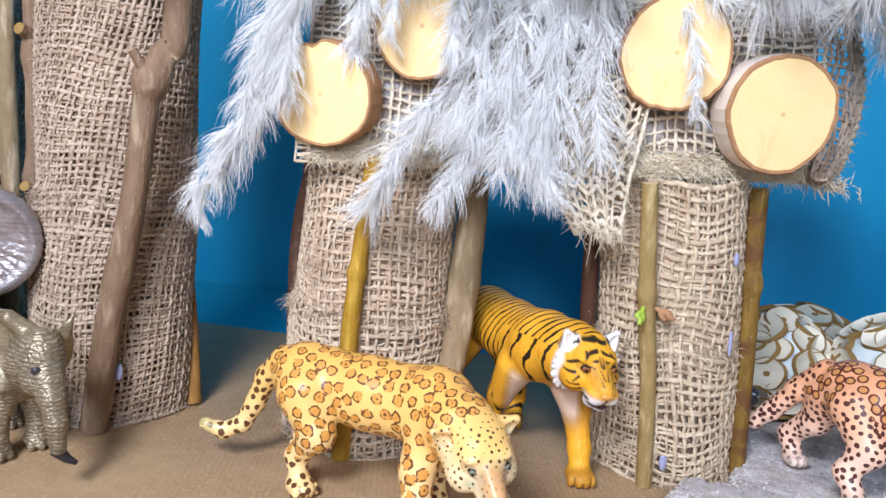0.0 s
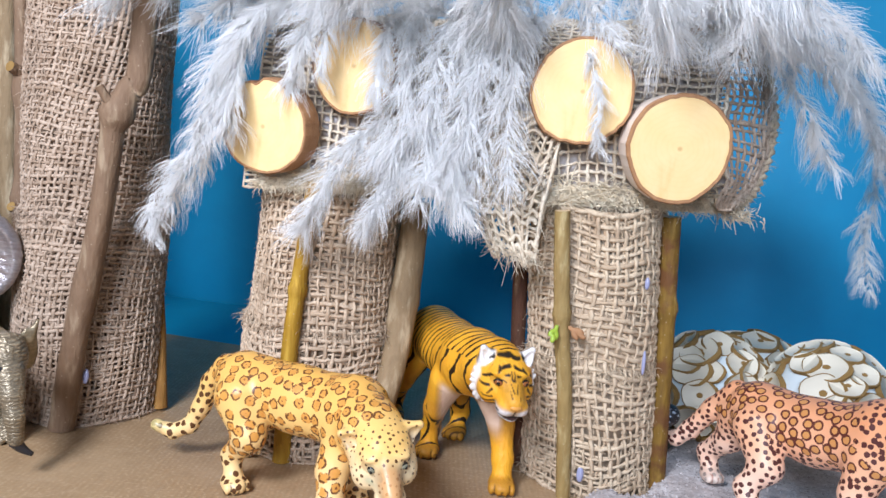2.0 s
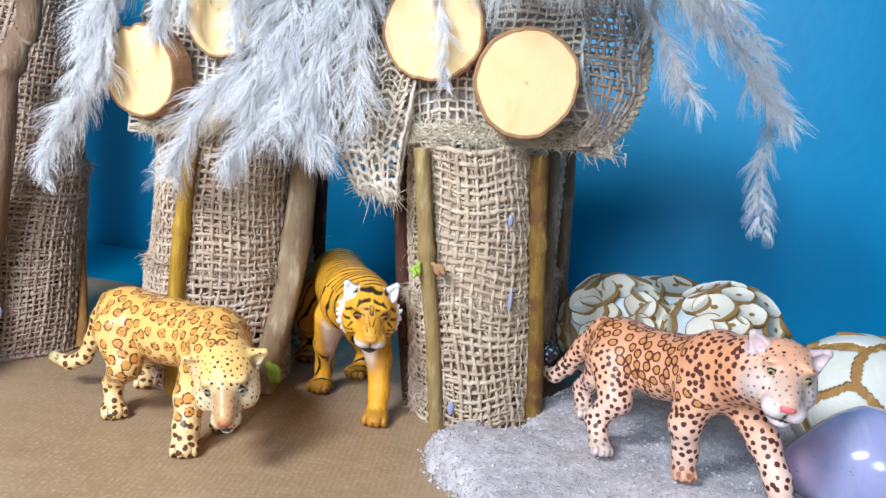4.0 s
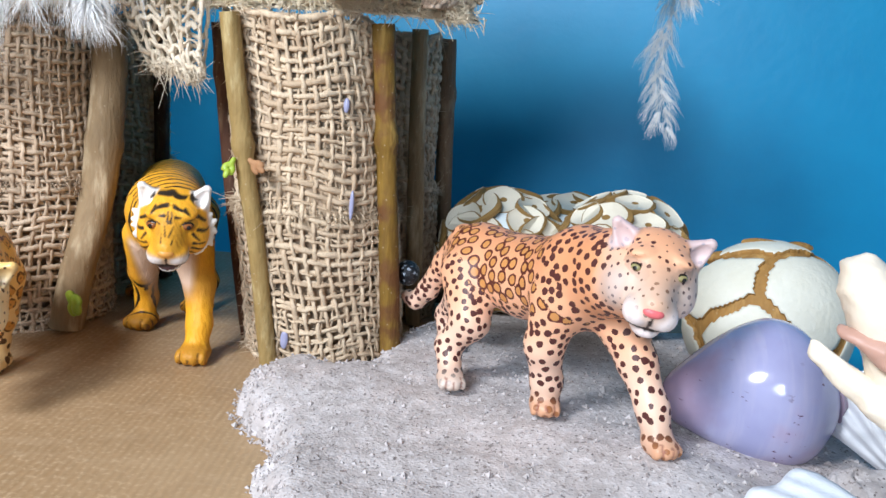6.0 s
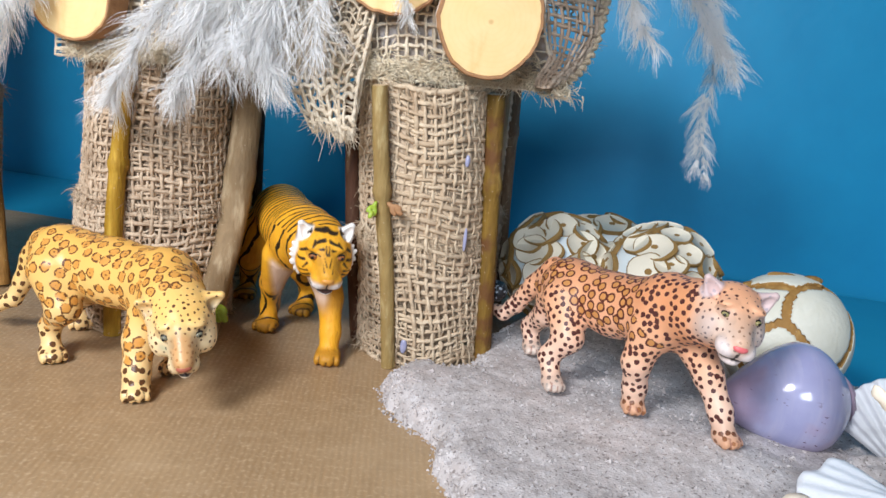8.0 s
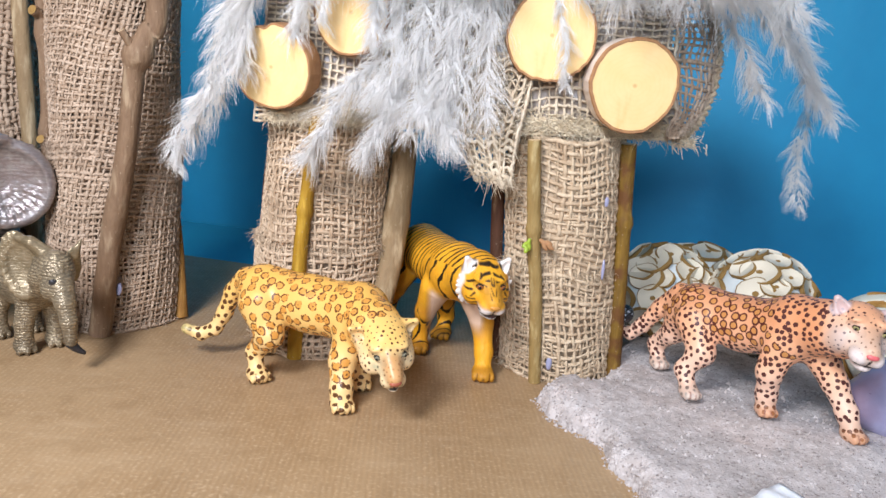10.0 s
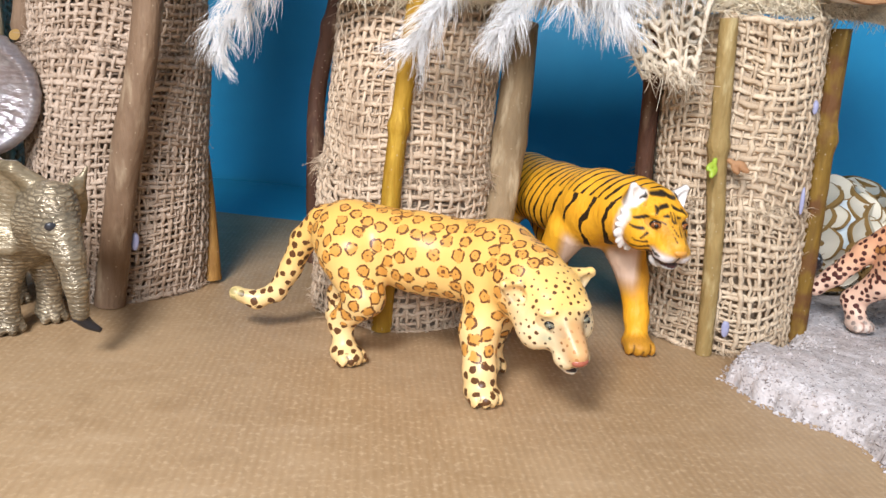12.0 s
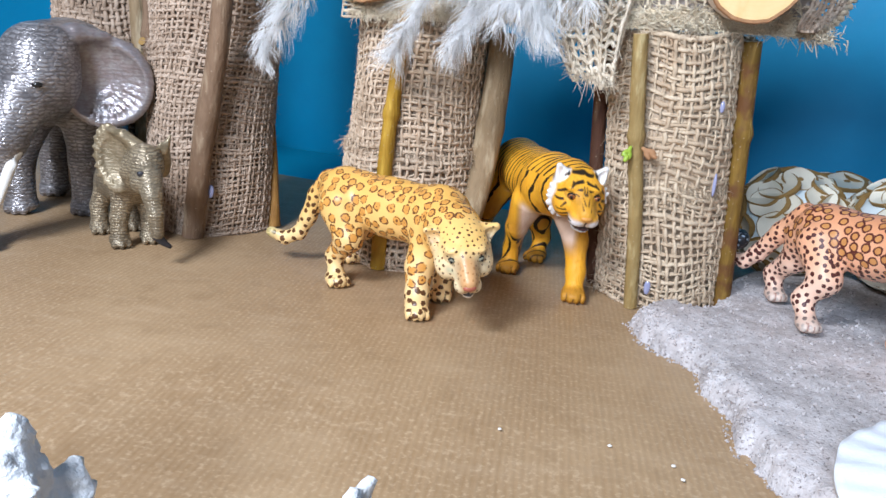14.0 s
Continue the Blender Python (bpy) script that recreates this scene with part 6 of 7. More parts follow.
def elephant_baby():
    s = Solid(0.3)
    s.chain([(-13.5, 23.4, 2.75), (-14.3, 24.0, 2.75), (-15.1, 24.6, 2.5)], [0.92, 1.02, 0.92], "body", 0.3)
    s.rod((-13.0, 22.9, 3.2), (-12.2, 22.4, 3.7), 0.9, 0.78, "head", 0.35)
    s.egg((-11.72, 22.08, 3.82), (0.74, 0.66, 0.82), (0.6, -0.8, -0.2), tag="head", k=0.2)
    s.egg((-11.82, 22.15, 4.22), (0.55, 0.56, 0.48), (0.6, -0.8, 0), tag="head", k=0.2)
    s.egg((-11.5, 21.65, 3.3), (0.5, 0.55, 0.5), (0.6, -0.8, 0), tag="head", k=0.2)
    s.chain([(-11.25, 21.6, 3.5), (-10.95, 21.35, 2.9), (-10.75, 21.25, 2.2), (-10.7, 21.3, 1.4)], [0.50, 0.37, 0.30, 0.24], "trunk", 0.15)
    lean = (-0.22, 0.0, 1)
    s.egg((-13.25, 22.1, 3.95), (0.74, 0.20, 1.42), (0.95, 0.3, 0.2), lean, "ear", 0.08)
    s.egg((-13.22, 21.93, 3.9), (0.60, 0.20, 1.15), (0.95, 0.3, 0.2), lean, "ear", 0.05, True)
    s.chain([(-12.3, 22.3, 4.5), (-12.75, 22.05, 4.95), (-13.25, 22.0, 5.1)], [0.32, 0.22, 0.12], "ear", 0.12)
    for k in range(12):
        w = 1.5 + 3.3 * k / 11
        p = np.array([-13.25 + 0.70 * math.cos(w) - 0.26 * math.sin(w), 22.05 + 0.2 * math.cos(w), 3.95 + 1.32 * math.sin(w) + 0.14 * math.cos(w)])
        q = np.array([-13.25, 22.0, 3.95]) * 0.4 + p * 0.6
        s.rod(p, q, 0.075, 0.05, "ear", 0.05)
    s.egg((-11.52, 22.85, 4.0), (0.36, 0.13, 0.8), (0.5, 0.85, 0.1), (0.16, 0, 1), "ear", 0.12)
    s.rod((-11.5, 22.9, 4.4), (-11.25, 23.0, 5.05), 0.2, 0.05, "ear", 0.1)
    for x, y, tx, ty in ((-13.7, 22.9, -13.5, 23.0), (-13.1, 24.1, -13.3, 23.9), (-15.75, 24.2, -15.3, 24.2), (-15.0, 25.4, -15.0, 25.0)):
        s.chain([(tx, ty, 2.3), (x, y, 1.3), (x, y, 0.5)], [0.52, 0.36, 0.37], "leg", 0.15)
        s.egg((x, y, 0.32), (0.44, 0.43, 0.32), tag="leg", k=0.1)
        for a in (-0.5, 0.0, 0.5):
            w = -0.7 + a * 1.5
            s.egg((x + 0.42 * math.cos(w), y + 0.42 * math.sin(w), 0.18), (0.14, 0.14, 0.18), tag="leg", k=0.05)
    s.chain([(-15.9, 24.7, 3.0), (-16.3, 24.9, 2.2), (-16.3, 24.9, 1.4)], [0.16, 0.12, 0.1], "leg", 0.1)
    tip = np.array([(-10.75, 21.3, 1.35), (-10.55, 21.45, 1.05), (-10.3, 21.6, 0.85)])
    soup = Soup().tubes(spline(tip, 8)[None], np.linspace(0.22, 0.07, 8)[None], 10)
    ends = [tuple(range(10))[::-1], tuple(range(70, 80))]
    extras = [(soup.v[0], [tuple(q) for q in soup.f[0].tolist()] + ends, 1)]
    v, f = bead(s.surface((-11.75, 22.1, 3.72), unit((0.42, -0.9, 0.0)), 1.6), np.array([0.06, 0.15, 0.12]), (0.42, -0.9, 0), n=8)
    extras.append((v, f, 1))
    none = lambda v: np.zeros((len(v), 3))
    return figure("elephant_calf_figure", s, 0.07, [HIDE_BRONZE, TIP_BLACK], (-14, 23.3, 0), none, lambda v: [(s.weight(v, ("trunk",), 0.2) * 0.3, (0.46, 0.41, 0.30)), (s.weight(v, ("ear",), 0.06) * 0.75, (0.27, 0.21, 0.115))], None, extras)


tagged(elephant_baby(), "small bronze-painted elephant calf figure with a black trunk tip", "animal figure")


def elephant_big():
    s = Solid(0.5)
    s.chain([(-19.3, 26.2, 6.6), (-20.3, 28.0, 6.5), (-21.0, 29.6, 6.1)], [2.3, 2.4, 2.1], "body", 0.6)
    s.rod((-18.9, 25.2, 7.0), (-18.0, 23.6, 6.9), 1.9, 1.7, "head", 0.5)
    s.egg((-17.35, 22.9, 6.7), (1.6, 1.5, 1.9), (0.35, -0.93, -0.2), tag="head")
    s.egg((-17.5, 23.2, 7.8), (1.25, 1.35, 1.1), (0.35, -0.93, 0), tag="head")
    s.chain([(-17.4, 21.9, 5.8), (-17.5, 21.0, 4.3), (-17.9, 20.5, 2.9), (-18.1, 20.1, 1.6), (-17.8, 19.7, 0.8), (-17.3, 19.8, 0.45)], [1.15, 0.85, 0.68, 0.55, 0.45, 0.36], "trunk", 0.3)
    s.egg((-16.45, 21.75, 6.7), (0.3, 0.35, 0.28), (0.5, -0.8, 0), tag="head", k=0.2)
    s.egg((-15.95, 25.15, 6.55), (2.0, 0.46, 2.02), (0.86, 0.5, 0.02), (0.12, 0, 1), "ear", 0.2)
    s.chain([(-17.2, 23.4, 8.2), (-16.5, 24.1, 8.55), (-15.7, 24.9, 8.5)], [0.55, 0.40, 0.2], "ear", 0.25)
    s.egg((-15.80, 24.88, 6.45), (1.70, 0.46, 1.70), (0.86, 0.5, 0.02), (0.12, 0, 1), "ear", 0.08, True)
    rng = np.random.default_rng(7)
    for k in range(17):
        w = -1.9 + 3.1 * k / 16
        r = 1.86 + rng.normal(0, 0.05)
        p = np.array([-15.95, 25.15, 6.55]) + r * (math.cos(w) * np.array([0.86, 0.5, 0.02]) + math.sin(w) * np.array([0.05, 0, 1.03]))
        q = np.array([-15.95, 25.1, 6.55]) + 0.72 * (p - np.array([-15.95, 25.15, 6.55]))
        s.rod(p, q, 0.13, 0.085, "ear", 0.06)
        s.rod(q + np.array([-0.04, 0.05, 0]), (q + np.array([-16.6, 24.95, 6.9])) / 2 + np.array([0.0, 0.06, 0]), 0.085, 0.04, "ear", 0.07)
    s.egg((-20.3, 22.9, 6.5), (0.24, 1.9, 1.9), (0.5, 0.85, 0), tag="ear", k=0.2)
    for x, y, tx, ty in ((-18.4, 26.6, -18.6, 26.8), (-20.9, 25.2, -20.4, 25.8), (-22.3, 28.9, -21.8, 29.2), (-19.7, 30.4, -20.1, 30.1)):
        s.chain([(tx, ty, 5.2), (x, y, 2.6), (x, y, 0.8)], [1.15, 0.66, 0.66], "leg", 0.4)
        s.egg((x, y, 0.42), (0.76, 0.76, 0.45), tag="leg", k=0.15)
        for a in (-0.6, 0.0, 0.6):
            w = -1.3 + a
            s.egg((x + 0.66 * math.cos(w), y + 0.66 * math.sin(w), 0.26), (0.2, 0.2, 0.26), tag="leg", k=0.06)
    extras = []
    tusk = spline([(-16.95, 21.7, 4.9), (-16.95, 21.0, 3.9), (-17.05, 20.5, 2.7), (-17.25, 20.2, 1.7)], 14)
    soup = Soup().tubes(tusk[None], np.linspace(0.36, 0.12, 14)[None], 12)
    extras.append((soup.v[0], [tuple(q) for q in soup.f[0].tolist()] + [tuple(range(12))[::-1], tuple(range(156, 168))], 1))
    v, f = bead(s.surface((-17.0, 22.6, 6.55), unit((0.6, -0.8, 0.0)), 3.0), np.array([0.08, 0.2, 0.12]), (0.6, -0.8, 0), n=8)
    extras.append((v, f, 2))
    none = lambda v: np.zeros((len(v), 3))
    return figure("elephant_figure", s, 0.105, [HIDE_GREY, EYE_WHITE, EYE_DARK], (-19.5, 26.5, 0), none, lambda v: [(s.weight(v, ("ear",), 0.1) * 0.75, (0.42, 0.34, 0.335))], None, extras)


tagged(elephant_big(), "large silver-grey elephant figure with spread ears and white tusk", "animal figure")

# ---- decor balls, shells and small things at the sand ----


def ring_mesh():
    """One peeled slice of a twig: a flat ring with bark round it, 1 cm in radius, 0.3 thick."""
    bm = bmesh.new()
    n = 22
    loops = []
    for row in range(6):
        loop = []
        for i in range(n):
            w = 6.2832 * i / n
            bark = 0.04 + 0.13 * max(0.0, math.cos(w)) ** 2
            wave = 1 + 0.07 * math.sin(2 * w + 1) + 0.035 * math.sin(5 * w)
            r, z = ((0.10, 0.27), (0.17, 0.31), (0.97 - bark, 0.32), (0.99 - bark, 0.36), (1.0, 0.33 - 0.5 * bark), (0.98, 0.0))[row]
            loop.append(bm.verts.new((r * wave * math.cos(w), r * wave * math.sin(w), z)))
        loops.append(loop)
    for k in range(5):
        for i in range(n):
            f = bm.faces.new((loops[k][i], loops[k][(i + 1) % n], loops[k + 1][(i + 1) % n], loops[k + 1][i]))
            f.material_index = 1 if k in (0, 3, 4) else 0
            f.smooth = k < 2
    bm.faces.new(loops[0]).material_index = 1
    bmesh.ops.recalc_face_normals(bm, faces=bm.faces[:])
    mesh = bpy.data.meshes.new("wood_ring")
    bm.to_mesh(mesh)
    bm.free()
    mesh.materials.append(RING_FACE)
    mesh.materials.append(RING_EDGE)
    return mesh


RING = ring_mesh()


def ring_ball(centre, radius, count, seed, label):
    """A pale ball covered with small wooden rings."""
    ob = at("decor_ball", (centre[0], centre[1], centre[2] - radius))
    tagged(ob, label, "decor ball", "decor balls")
    v, f = bead(np.array(centre), np.array([radius - 0.15] * 3), (1, 0, 0), n=20)
    mesh_part("core", v, f, CORE, ob, "pale blue-white core")
    rng = np.random.default_rng(seed)
    for k in range(count):
        z = 1 - 2 * (k + 0.5) / count
        w = k * 2.39996 + rng.normal(0, 0.12)
        d = unit(np.array([math.sqrt(1 - z * z) * math.cos(w), math.sqrt(1 - z * z) * math.sin(w), z]) + rng.normal(0, 0.05, 3))
        size = rng.uniform(0.58, 0.92)
        ring = new("wood_ring", RING)
        ring.parent = ob
        ring.rotation_euler = Vector(d + rng.normal(0, 0.11, 3)).to_track_quat("Z", "Y").to_euler()
        ring.location = (Vector(centre) - origin(ob) + Vector(d) * (radius - 0.20)) * CM
        ring.scale = (size * CM, size * CM * rng.uniform(0.75, 1.05), 0.62 * CM)
    return ob


ring_ball((13.9, 33.9, 2.9), 2.45, 62, 1, "pale ball covered with peeled wooden rings on the sand")
ring_ball((16.6, 37.2, 2.5), 2.5, 62, 2, "pale ball of wooden rings standing behind the others")
ring_ball((18.3, 32.0, 3.35), 2.45, 62, 3, "pale ball covered with curled wooden rings on the sand")


def husk_ball(centre, radius, seed):
    """A brown fibre ball with large pale plates."""
    ob = at("husk_ball", (centre[0], centre[1], centre[2] - radius))
    tagged(ob, "round decor ball of pale husk plates with brown fibre seams", "decor ball")
    v, f = bead(np.array(centre), np.array([radius - 0.10] * 3), (1, 0, 0), n=24)
    mesh_part("core", v, f, HUSK, ob, "brown fibrous core")
    seeds = np.array([unit(p) for p in ((-0.80, -0.42, 0.58), (0.14, -0.82, 0.55), (-0.50, -0.93, -0.10), (0.95, -0.2, -0.2), (-0.3, 0.2, 0.95), (0.5, 0.7, 0.5), (-0.7, 0.7, 0.0), (0.2, 0.6, -0.8), (-0.8, -0.1, -0.7))])
    bm = bmesh.new()
    bmesh.ops.create_icosphere(bm, subdivisions=6, radius=1)
    P = np.array([p.co[:] for p in bm.verts])
    F = [[q.index for q in t.verts] for t in bm.faces]
    bm.free()
    wob = np.stack([lumps(P[:, a] * 6, P[:, (a + 1) % 3] * 6 + a, 0.8, seed + a) for a in range(3)], 1) * 0.05
    d = np.arccos(np.clip(unit_rows(P + wob) @ seeds.T, -1, 1))
    order = np.sort(d, 1)
    own, gap = d.argmin(1), order[:, 1] - order[:, 0]
    for k in range(len(seeds)):
        faces = [t for t in F if all(own[i] == k and gap[i] > 0.095 for i in t)]
        if not faces:
            continue
        used = sorted({i for t in faces for i in t})
        at_i = {i: n for n, i in enumerate(used)}
        lift = np.clip((gap[used] - 0.095) / 0.12, 0, 1)[:, None]
        top = np.array(centre) + P[used] * (radius + 0.03 * lift)
        low = np.array(centre) + P[used] * (radius - 0.12)
        rim = []
        seen = {}
        for t in faces:
            for a, b in zip(t, t[1:] + t[:1]):
                seen[frozenset((a, b))] = seen.get(frozenset((a, b)), 0) + 1
        for t in faces:
            for a, b in zip(t, t[1:] + t[:1]):
                if seen[frozenset((a, b))] == 1:
                    rim.append((at_i[b], at_i[a], len(used) + at_i[a], len(used) + at_i[b]))
        fs = [tuple(at_i[i] for i in t) for t in faces] + rim
        mesh_part("husk_plate", np.vstack([top, low]), fs, [HUSK_PALE, HUSK], ob, "", True, [0] * len(faces) + [1] * len(rim))
    for a, r, turn in (((-1.55, 0.2, 1.75), 0.34, 0.2), ((-0.5, 0.1, 2.28), 0.36, -0.3), ((0.45, 0.0, 2.30), 0.3, 0.1)):
        w = np.linspace(0.1, 2.7, 16)
        line = np.stack([np.cos(w) * r * 1.3, turn * np.cos(w), np.sin(w) * r * 0.45 - 0.12], 1) + np.array(centre) + np.array(a)
        Soup().tubes(line[None], np.linspace(0.16, 0.05, 16)[None], 6, np.array([0, -0.6, 0.8]), 2.0).part("husk_strip", HUSK, ob)
    return ob


def unit_rows(p):
    return p / np.linalg.norm(p, axis=1, keepdims=True)


husk_ball((22.3, 27.9, 2.85), 2.4, 5)


def lathe(name, axis_a, axis_b, profile, mats, parent=None, base=None, n=64, bend=None, slots=None, ribs=(0, 0.0)):
    """A turned body from a to b; profile: (share of the axis, radius). bend shifts the axis."""
    a, b = np.array(axis_a, float), np.array(axis_b, float)
    d = unit(b - a)
    x = unit(np.cross(d, (0, 0, 1)))
    y = np.cross(x, d)
    pr = spline([(s, r, 0) for s, r in profile], 48)
    v, f, idx = [], [], []
    for k, (s, r, _) in enumerate(pr):
        c = a + (b - a) * s + (bend(s) if bend else 0)
        for i in range(n):
            w = 2 * np.pi * i / n
            rr = max(r, 0.01) * (1 + ribs[1] * math.cos(ribs[0] * w))
            v.append(c + (x * math.cos(w) + y * math.sin(w)) * rr)
    for k in range(len(pr) - 1):
        for i in range(n):
            i2 = (i + 1) % n
            f.append((k * n + i, (k + 1) * n + i, (k + 1) * n + i2, k * n + i2))
            idx.append(slots(pr[k][0]) if slots else 0)
    f += [tuple(range(n)), tuple(reversed(range((len(pr) - 1) * n, len(pr) * n)))]
    idx += [slots(0.0) if slots else 0, slots(1.0) if slots else 0]
    return mesh_part(name, v, f, mats, parent, "", True, idx, base)


snail = at("snail_shell", (21, 23.4, 0.4))
tagged(snail, "glossy lilac sea snail shell lying on the sand", "shell")
SNAIL = ((18.75, 23.3, 1.75), (23.25, 23.5, 2.3))
sway = lambda s: np.array([0, 0, 0.15 * math.sin(3.14 * s)])
lathe("body_whorl", *SNAIL, [(0, 0.2), (0.05, 0.55), (0.14, 0.86), (0.32, 1.38), (0.48, 1.70), (0.60, 1.80), (0.72, 1.62), (0.82, 1.15), (0.862, 0.88)], [LILAC], snail, bend=sway)
lathe("spire", *SNAIL, [(0.855, 0.80), (0.885, 0.84), (0.91, 0.70), (0.925, 0.66), (0.95, 0.48), (0.965, 0.40), (1.0, 0.06)], [LILAC_DARK], snail, bend=sway)["label"] = "darker pointed spire"


def fan_shell(name, hinge, ahead, face, radius, spread, bowl, ribs, mat, seed, ragged=0.03, deep=0.022):
    """A ribbed half shell: a domed fan with a worn edge and real thickness."""
    x, z = unit(ahead), unit(face)
    z = unit(z - (z @ x) * x)
    y = np.cross(z, x)
    n, m = 26, ribs * 6 + 1
    r, w = np.meshgrid(np.linspace(0.06, 1, n), np.linspace(-1, 1, m), indexing="ij")
    rng = np.random.default_rng(seed)
    p = rng.uniform(0, 6.28, 3)
    edge = 1 + ragged * (np.sin(3.1 * w[0] + p[0]) + 0.6 * np.sin(7.3 * w[0] + p[1]) + 0.35 * np.sin(13 * w[0] + p[2])) + 0.4 * deep * np.cos(w[0] * ribs * np.pi)
    far = radius * (r * (1 + (edge[None] - 1) * r**3)) * (1 - 0.12 * w * w)
    dome = bowl * (np.sin(np.pi * r**0.8) * 0.75 + 0.25 * (1 - r)) * np.cos(w * 1.35) + deep * radius * r * np.cos(w * ribs * np.pi)
    a = np.radians(spread) * w
    top = np.array(hinge) + (far * np.cos(a))[..., None] * x + (far * np.sin(a))[..., None] * y + dome[..., None] * z
    top = top + (0.05 * grains(top[..., 0], top[..., 1] + top[..., 2], 0.7, seed) + 0.025 * grains(top[..., 0], top[..., 1] + top[..., 2], 0.25, seed))[..., None] * z
    low = top - 0.13 * z
    v = np.concatenate([top.reshape(-1, 3), low.reshape(-1, 3)])
    q = n * m
    f = []
    for i in range(n - 1):
        for j in range(m - 1):
            p = (i * m + j, (i + 1) * m + j, (i + 1) * m + j + 1, i * m + j + 1)
            f += [p, tuple(q + s for s in reversed(p))]
    rim = [i * m for i in range(n)] + [(n - 1) * m + j for j in range(1, m)] + [i * m + m - 1 for i in range(n - 2, -1, -1)] + [j for j in range(m - 2, 0, -1)]
    f += [(b, a, q + a, q + b) for a, b in zip(rim, rim[1:] + rim[:1])]
    return mesh_part(name, v, f, mat, None, "", True, None, hinge)


tagged(fan_shell("scallop_shell", (24.6, 21.9, 0.5), (-0.12, 0.25, 1.0), (-0.35, -0.9, 0.2), 3.3, 52, 0.9, 13, WHITE_SHELL, 1, 0.012), "white ribbed scallop shell with a pale blue sheen", "shell")

def worn(skin, seed):
    """A skin with small dents and bumps."""
    v, f = skin
    for a, size in ((0.09, 0.9), (0.05, 0.4), (0.02, 0.18)):
        v = v + a * np.stack([grains(v[:, k] + 1.7 * v[:, 2], v[:, (k + 1) % 3], size, seed + k) for k in range(3)], 1)
    return v, f


conch = at("conch_shell", (25.0, 15.0, 0.6))
tagged(conch, "cream conch shell with a white lip leaning on the sand", "shell")
s = Solid(0.35)
s.chain([(19.62, 15.25, 6.62), (20.6, 15.0, 5.65), (22.2, 14.7, 4.2), (25.0, 14.5, 2.0)], [0.40, 0.78, 1.2, 1.5])
s.chain([(19.75, 15.3, 6.75), (21.0, 15.1, 6.1)], [0.30, 0.32], k=0.2)
mesh_part("body", *worn(s.skin(0.09), 61), CREAM_SHELL, conch)
s = Solid(0.15)
s.chain([(19.3, 15.6, 5.62), (19.85, 14.8, 5.25), (20.6, 14.35, 4.75), (21.5, 14.1, 4.0)], [0.13, 0.20, 0.26, 0.34])
mesh_part("lip", *worn(s.skin(0.07), 64), CREAM_SHELL, conch, "thick white lip")
s = Solid(0.15)
s.chain([(19.45, 15.05, 6.05), (19.9, 14.55, 5.78), (20.45, 14.25, 5.30)], [0.12, 0.17, 0.13])
mesh_part("groove", *worn(s.skin(0.06), 67), PINK_BAND, conch, "brown groove along the lip")

tagged(fan_shell("white_shell_piece", (23.9, 17.4, 0.9), (-1.0, 0.26, 0.16), (0.0, -0.45, 1.0), 4.3, 26, 0.7, 7, WHITE_SHELL, 2, 0.035, 0.006), "broken white shell piece on the sand", "shell")
tagged(fan_shell("cream_shell_piece", (23.2, 15.5, 0.7), (-1.0, 0.2, 0.1), (0.0, -0.4, 1.0), 5.3, 22, 0.9, 7, CREAM_SHELL, 3, 0.025, 0.004), "cream shell half lying on the sand", "shell")
tagged(fan_shell("white_shell_piece", (16.9, 12.4, 1.1), (-1.0, 0.16, 0.10), (0.0, -0.2, 1.0), 5.0, 40, 0.6, 8, WHITE_SHELL, 4, 0.015, 0.006), "pale white shell half at the edge of the sand", "shell")


def coral(base, reach, count, seed, label, tall=1.0):
    """A clump of white branching coral."""
    rng = np.random.default_rng(seed)
    s = Solid(0.25)
    b = np.array(base, float)
    s.egg(b + (0, 0, 0.7), (reach * 0.8, reach * 0.7, 0.8), tag="body")
    for k in range(count):
        w = rng.uniform(0, 6.28)
        out = np.array([math.cos(w), math.sin(w), 0]) * reach * rng.uniform(0.2, 0.9)
        if k == 0:
            out = out * 0.1
        top = b + out + np.array([0, 0, tall * (1.0 if k == 0 else rng.uniform(0.5, 0.82))])
        s.chain([b + out * 0.4 + (0, 0, 0.4), b + out * 0.8 + (0, 0, tall * 0.4), top], [r * min(1.0, reach + 0.1) for r in (0.5, 0.42, 0.28)])
        for _ in range(3):
            p = b + out * 0.8 + np.array([0, 0, tall * rng.uniform(0.3, 0.8)])
            s.rod(p, p + rng.normal(0, 0.45, 3) + (0, 0, 0.3), 0.24, 0.14)
    v, f = s.skin(0.11)
    for a, size in ((0.09, 0.5), (0.06, 0.22)):
        v = v + a * np.stack([grains(v[:, k] + 2 * v[:, 2], v[:, (k + 1) % 3], size, seed + k) for k in range(3)], 1)
    v[:, 2] = np.maximum(v[:, 2], 0.0)
    ob = mesh_part("coral", v, f, CORAL, None, "", True, None, base)
    return tagged(ob, label, "coral", "corals")


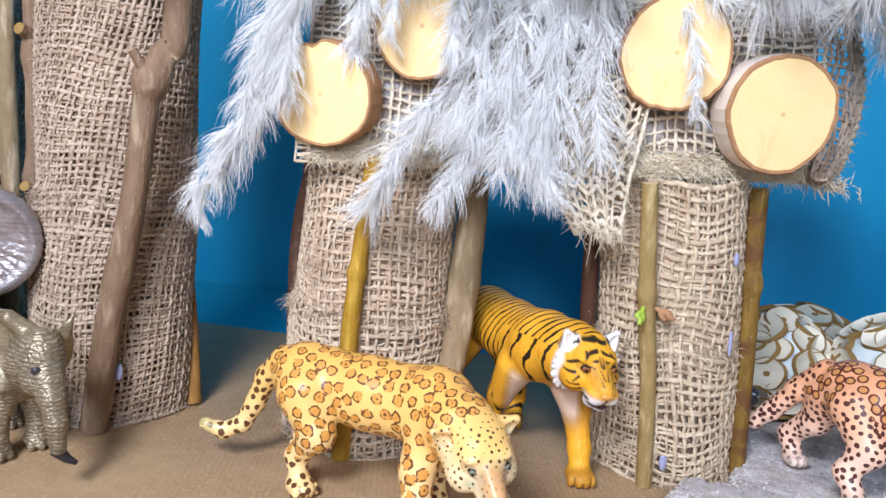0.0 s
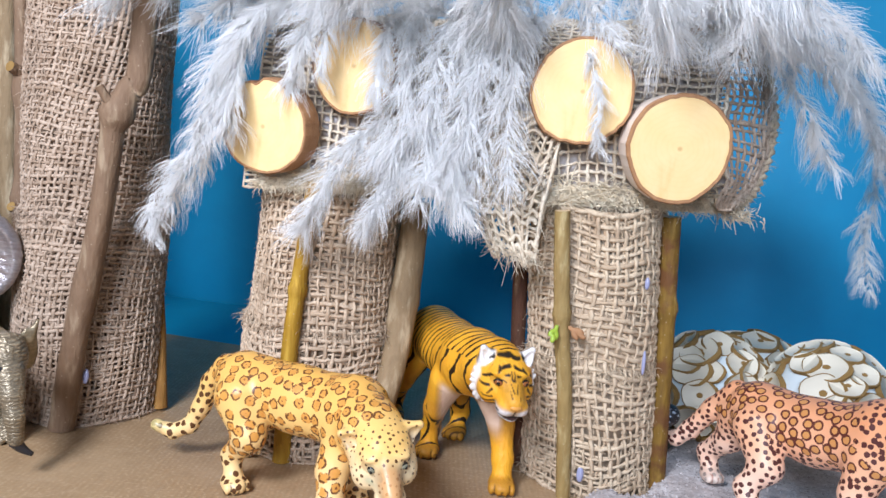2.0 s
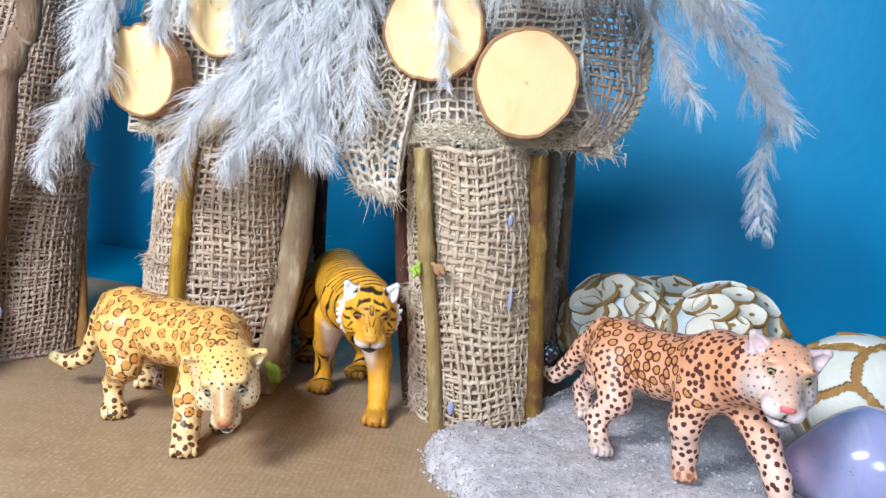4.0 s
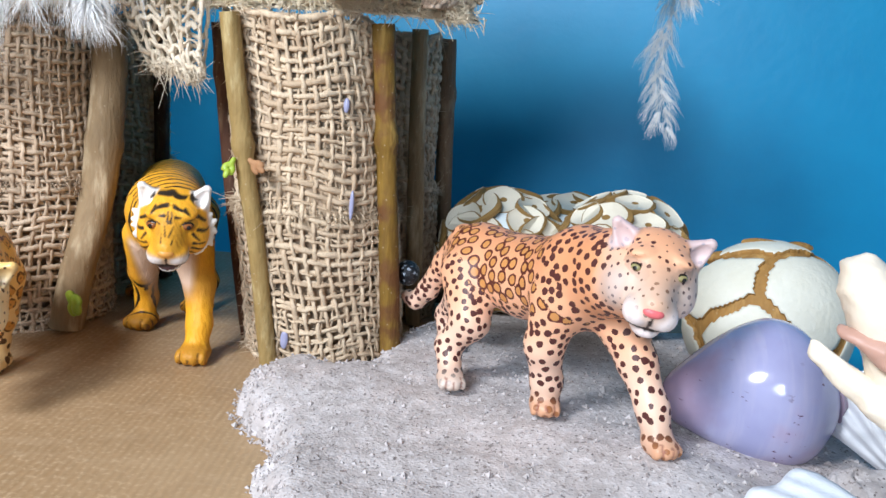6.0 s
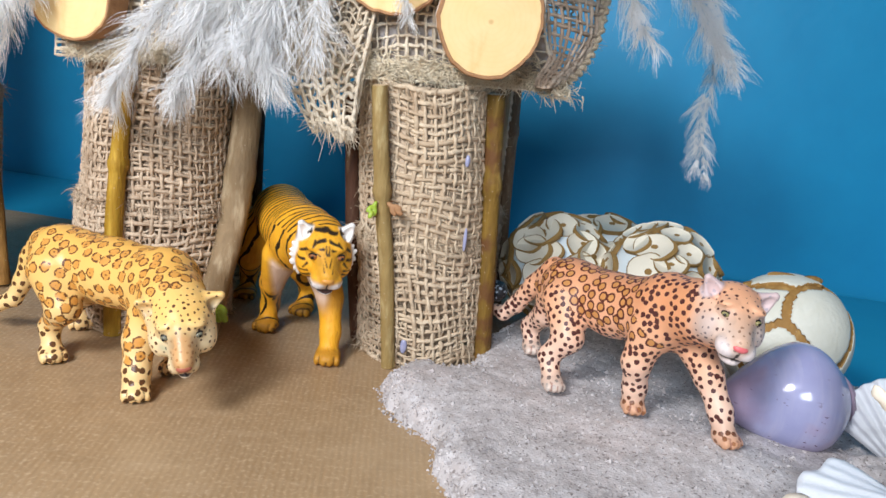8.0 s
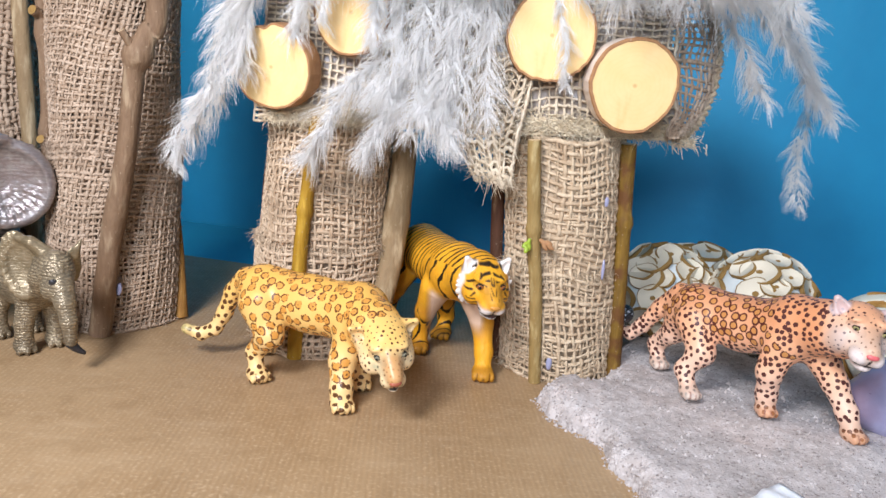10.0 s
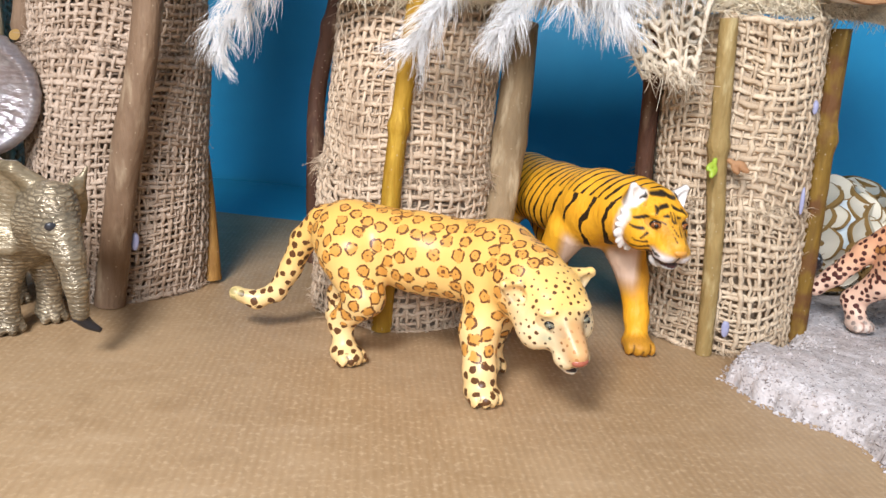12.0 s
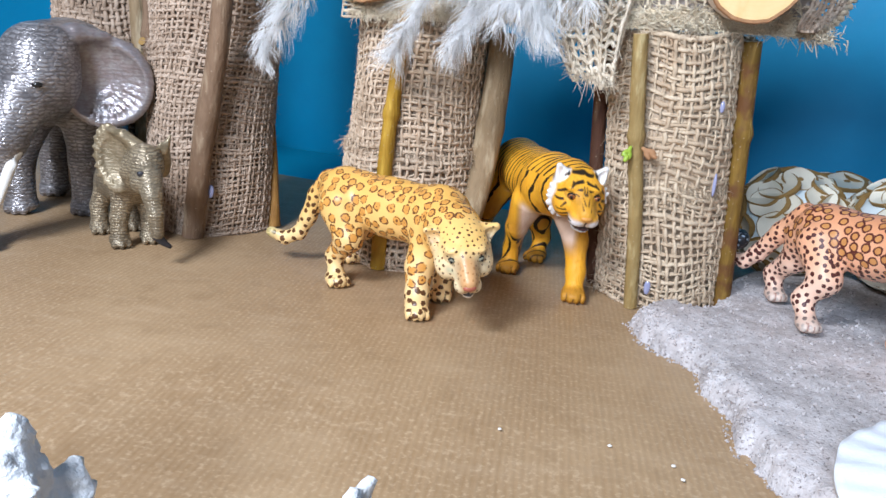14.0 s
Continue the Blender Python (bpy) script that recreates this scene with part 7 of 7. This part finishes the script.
coral((-1.27, 4.70, 0), 0.95, 16, 1, "rough white coral clump on kraft paper", 3.7)
coral((-4.0, 4.6, 0), 1.0, 14, 2, "rough white coral clump on kraft paper", 3.3)
coral((4.0, 5.4, 0), 0.3, 1, 3, "small white coral with a thin spike", 3.8)


def lump_shell():
    """A tall worn shell with one upright lobe and a broad shoulder."""
    s = Solid(0.25)
    s.chain([(-2.62, 4.2, 4.72), (-2.55, 4.2, 4.3), (-2.5, 4.2, 3.6), (-2.6, 4.2, 0.5)], [0.14, 0.24, 0.36, 0.6])
    s.chain([(-2.95, 4.2, 4.0), (-3.0, 4.2, 3.2), (-3.0, 4.2, 1.0)], [0.2, 0.36, 0.6])
    v, f = s.skin(0.08)
    for a, size in ((0.05, 0.5), (0.03, 0.22)):
        v = v + a * np.stack([grains(v[:, k] + 2 * v[:, 2], v[:, (k + 1) % 3], size, 40 + k) for k in range(3)], 1)
    v[:, 2] = np.maximum(v[:, 2], 0.0)
    return mesh_part("horned_shell", v, f, CREAM_SHELL, None, "", True, None, (-2.7, 4.2, 0))


tagged(lump_shell(), "tall worn white shell standing on kraft paper", "shell")


def crumbs():
    rng = np.random.default_rng(9)
    for x, y in ((8.89, 14.47), (4.46, 14.45), (9.1, 13.9), (7.3, 14.8)):
        v, f = bead(np.array([x, y, 0.04]), np.array([0.07, 0.05, 0.04]) * rng.uniform(0.6, 1.0), (1, rng.normal(), 0), n=5)
        tagged(mesh_part("crumb", v, f, CRUMB, None, "", True, None, (x, y, 0)), "tiny white crumb on the kraft paper", "crumb", "crumbs")


crumbs()
v, f = bead(np.array([22.7, 20.9, 0.95]), np.array([1.0, 0.7, 0.6]), (1, 0.3, 0), n=40)
v = [p + np.array([0.3, -0.4, 1]) * float(0.16 * grains(p[0], p[1], 0.5, 3) + 0.10 * grains(p[0] + p[2], p[1] - p[2], 0.2, 4)) for p in v]
tagged(mesh_part("sand_clump", v, f, SAND, None, "", True, None, (22.7, 20.9, 0.7)), "rough clump of grey moulding sand beside the shells", "sand clump")

v, f = bead(np.array([11.25, 28.4, 2.99]), np.array([0.40, 0.40, 0.42]), (1, 0, 0), n=16)
mesh_part("bead", v, f, GLITTER, leg3, "small black glitter bead glued to the tube", False)
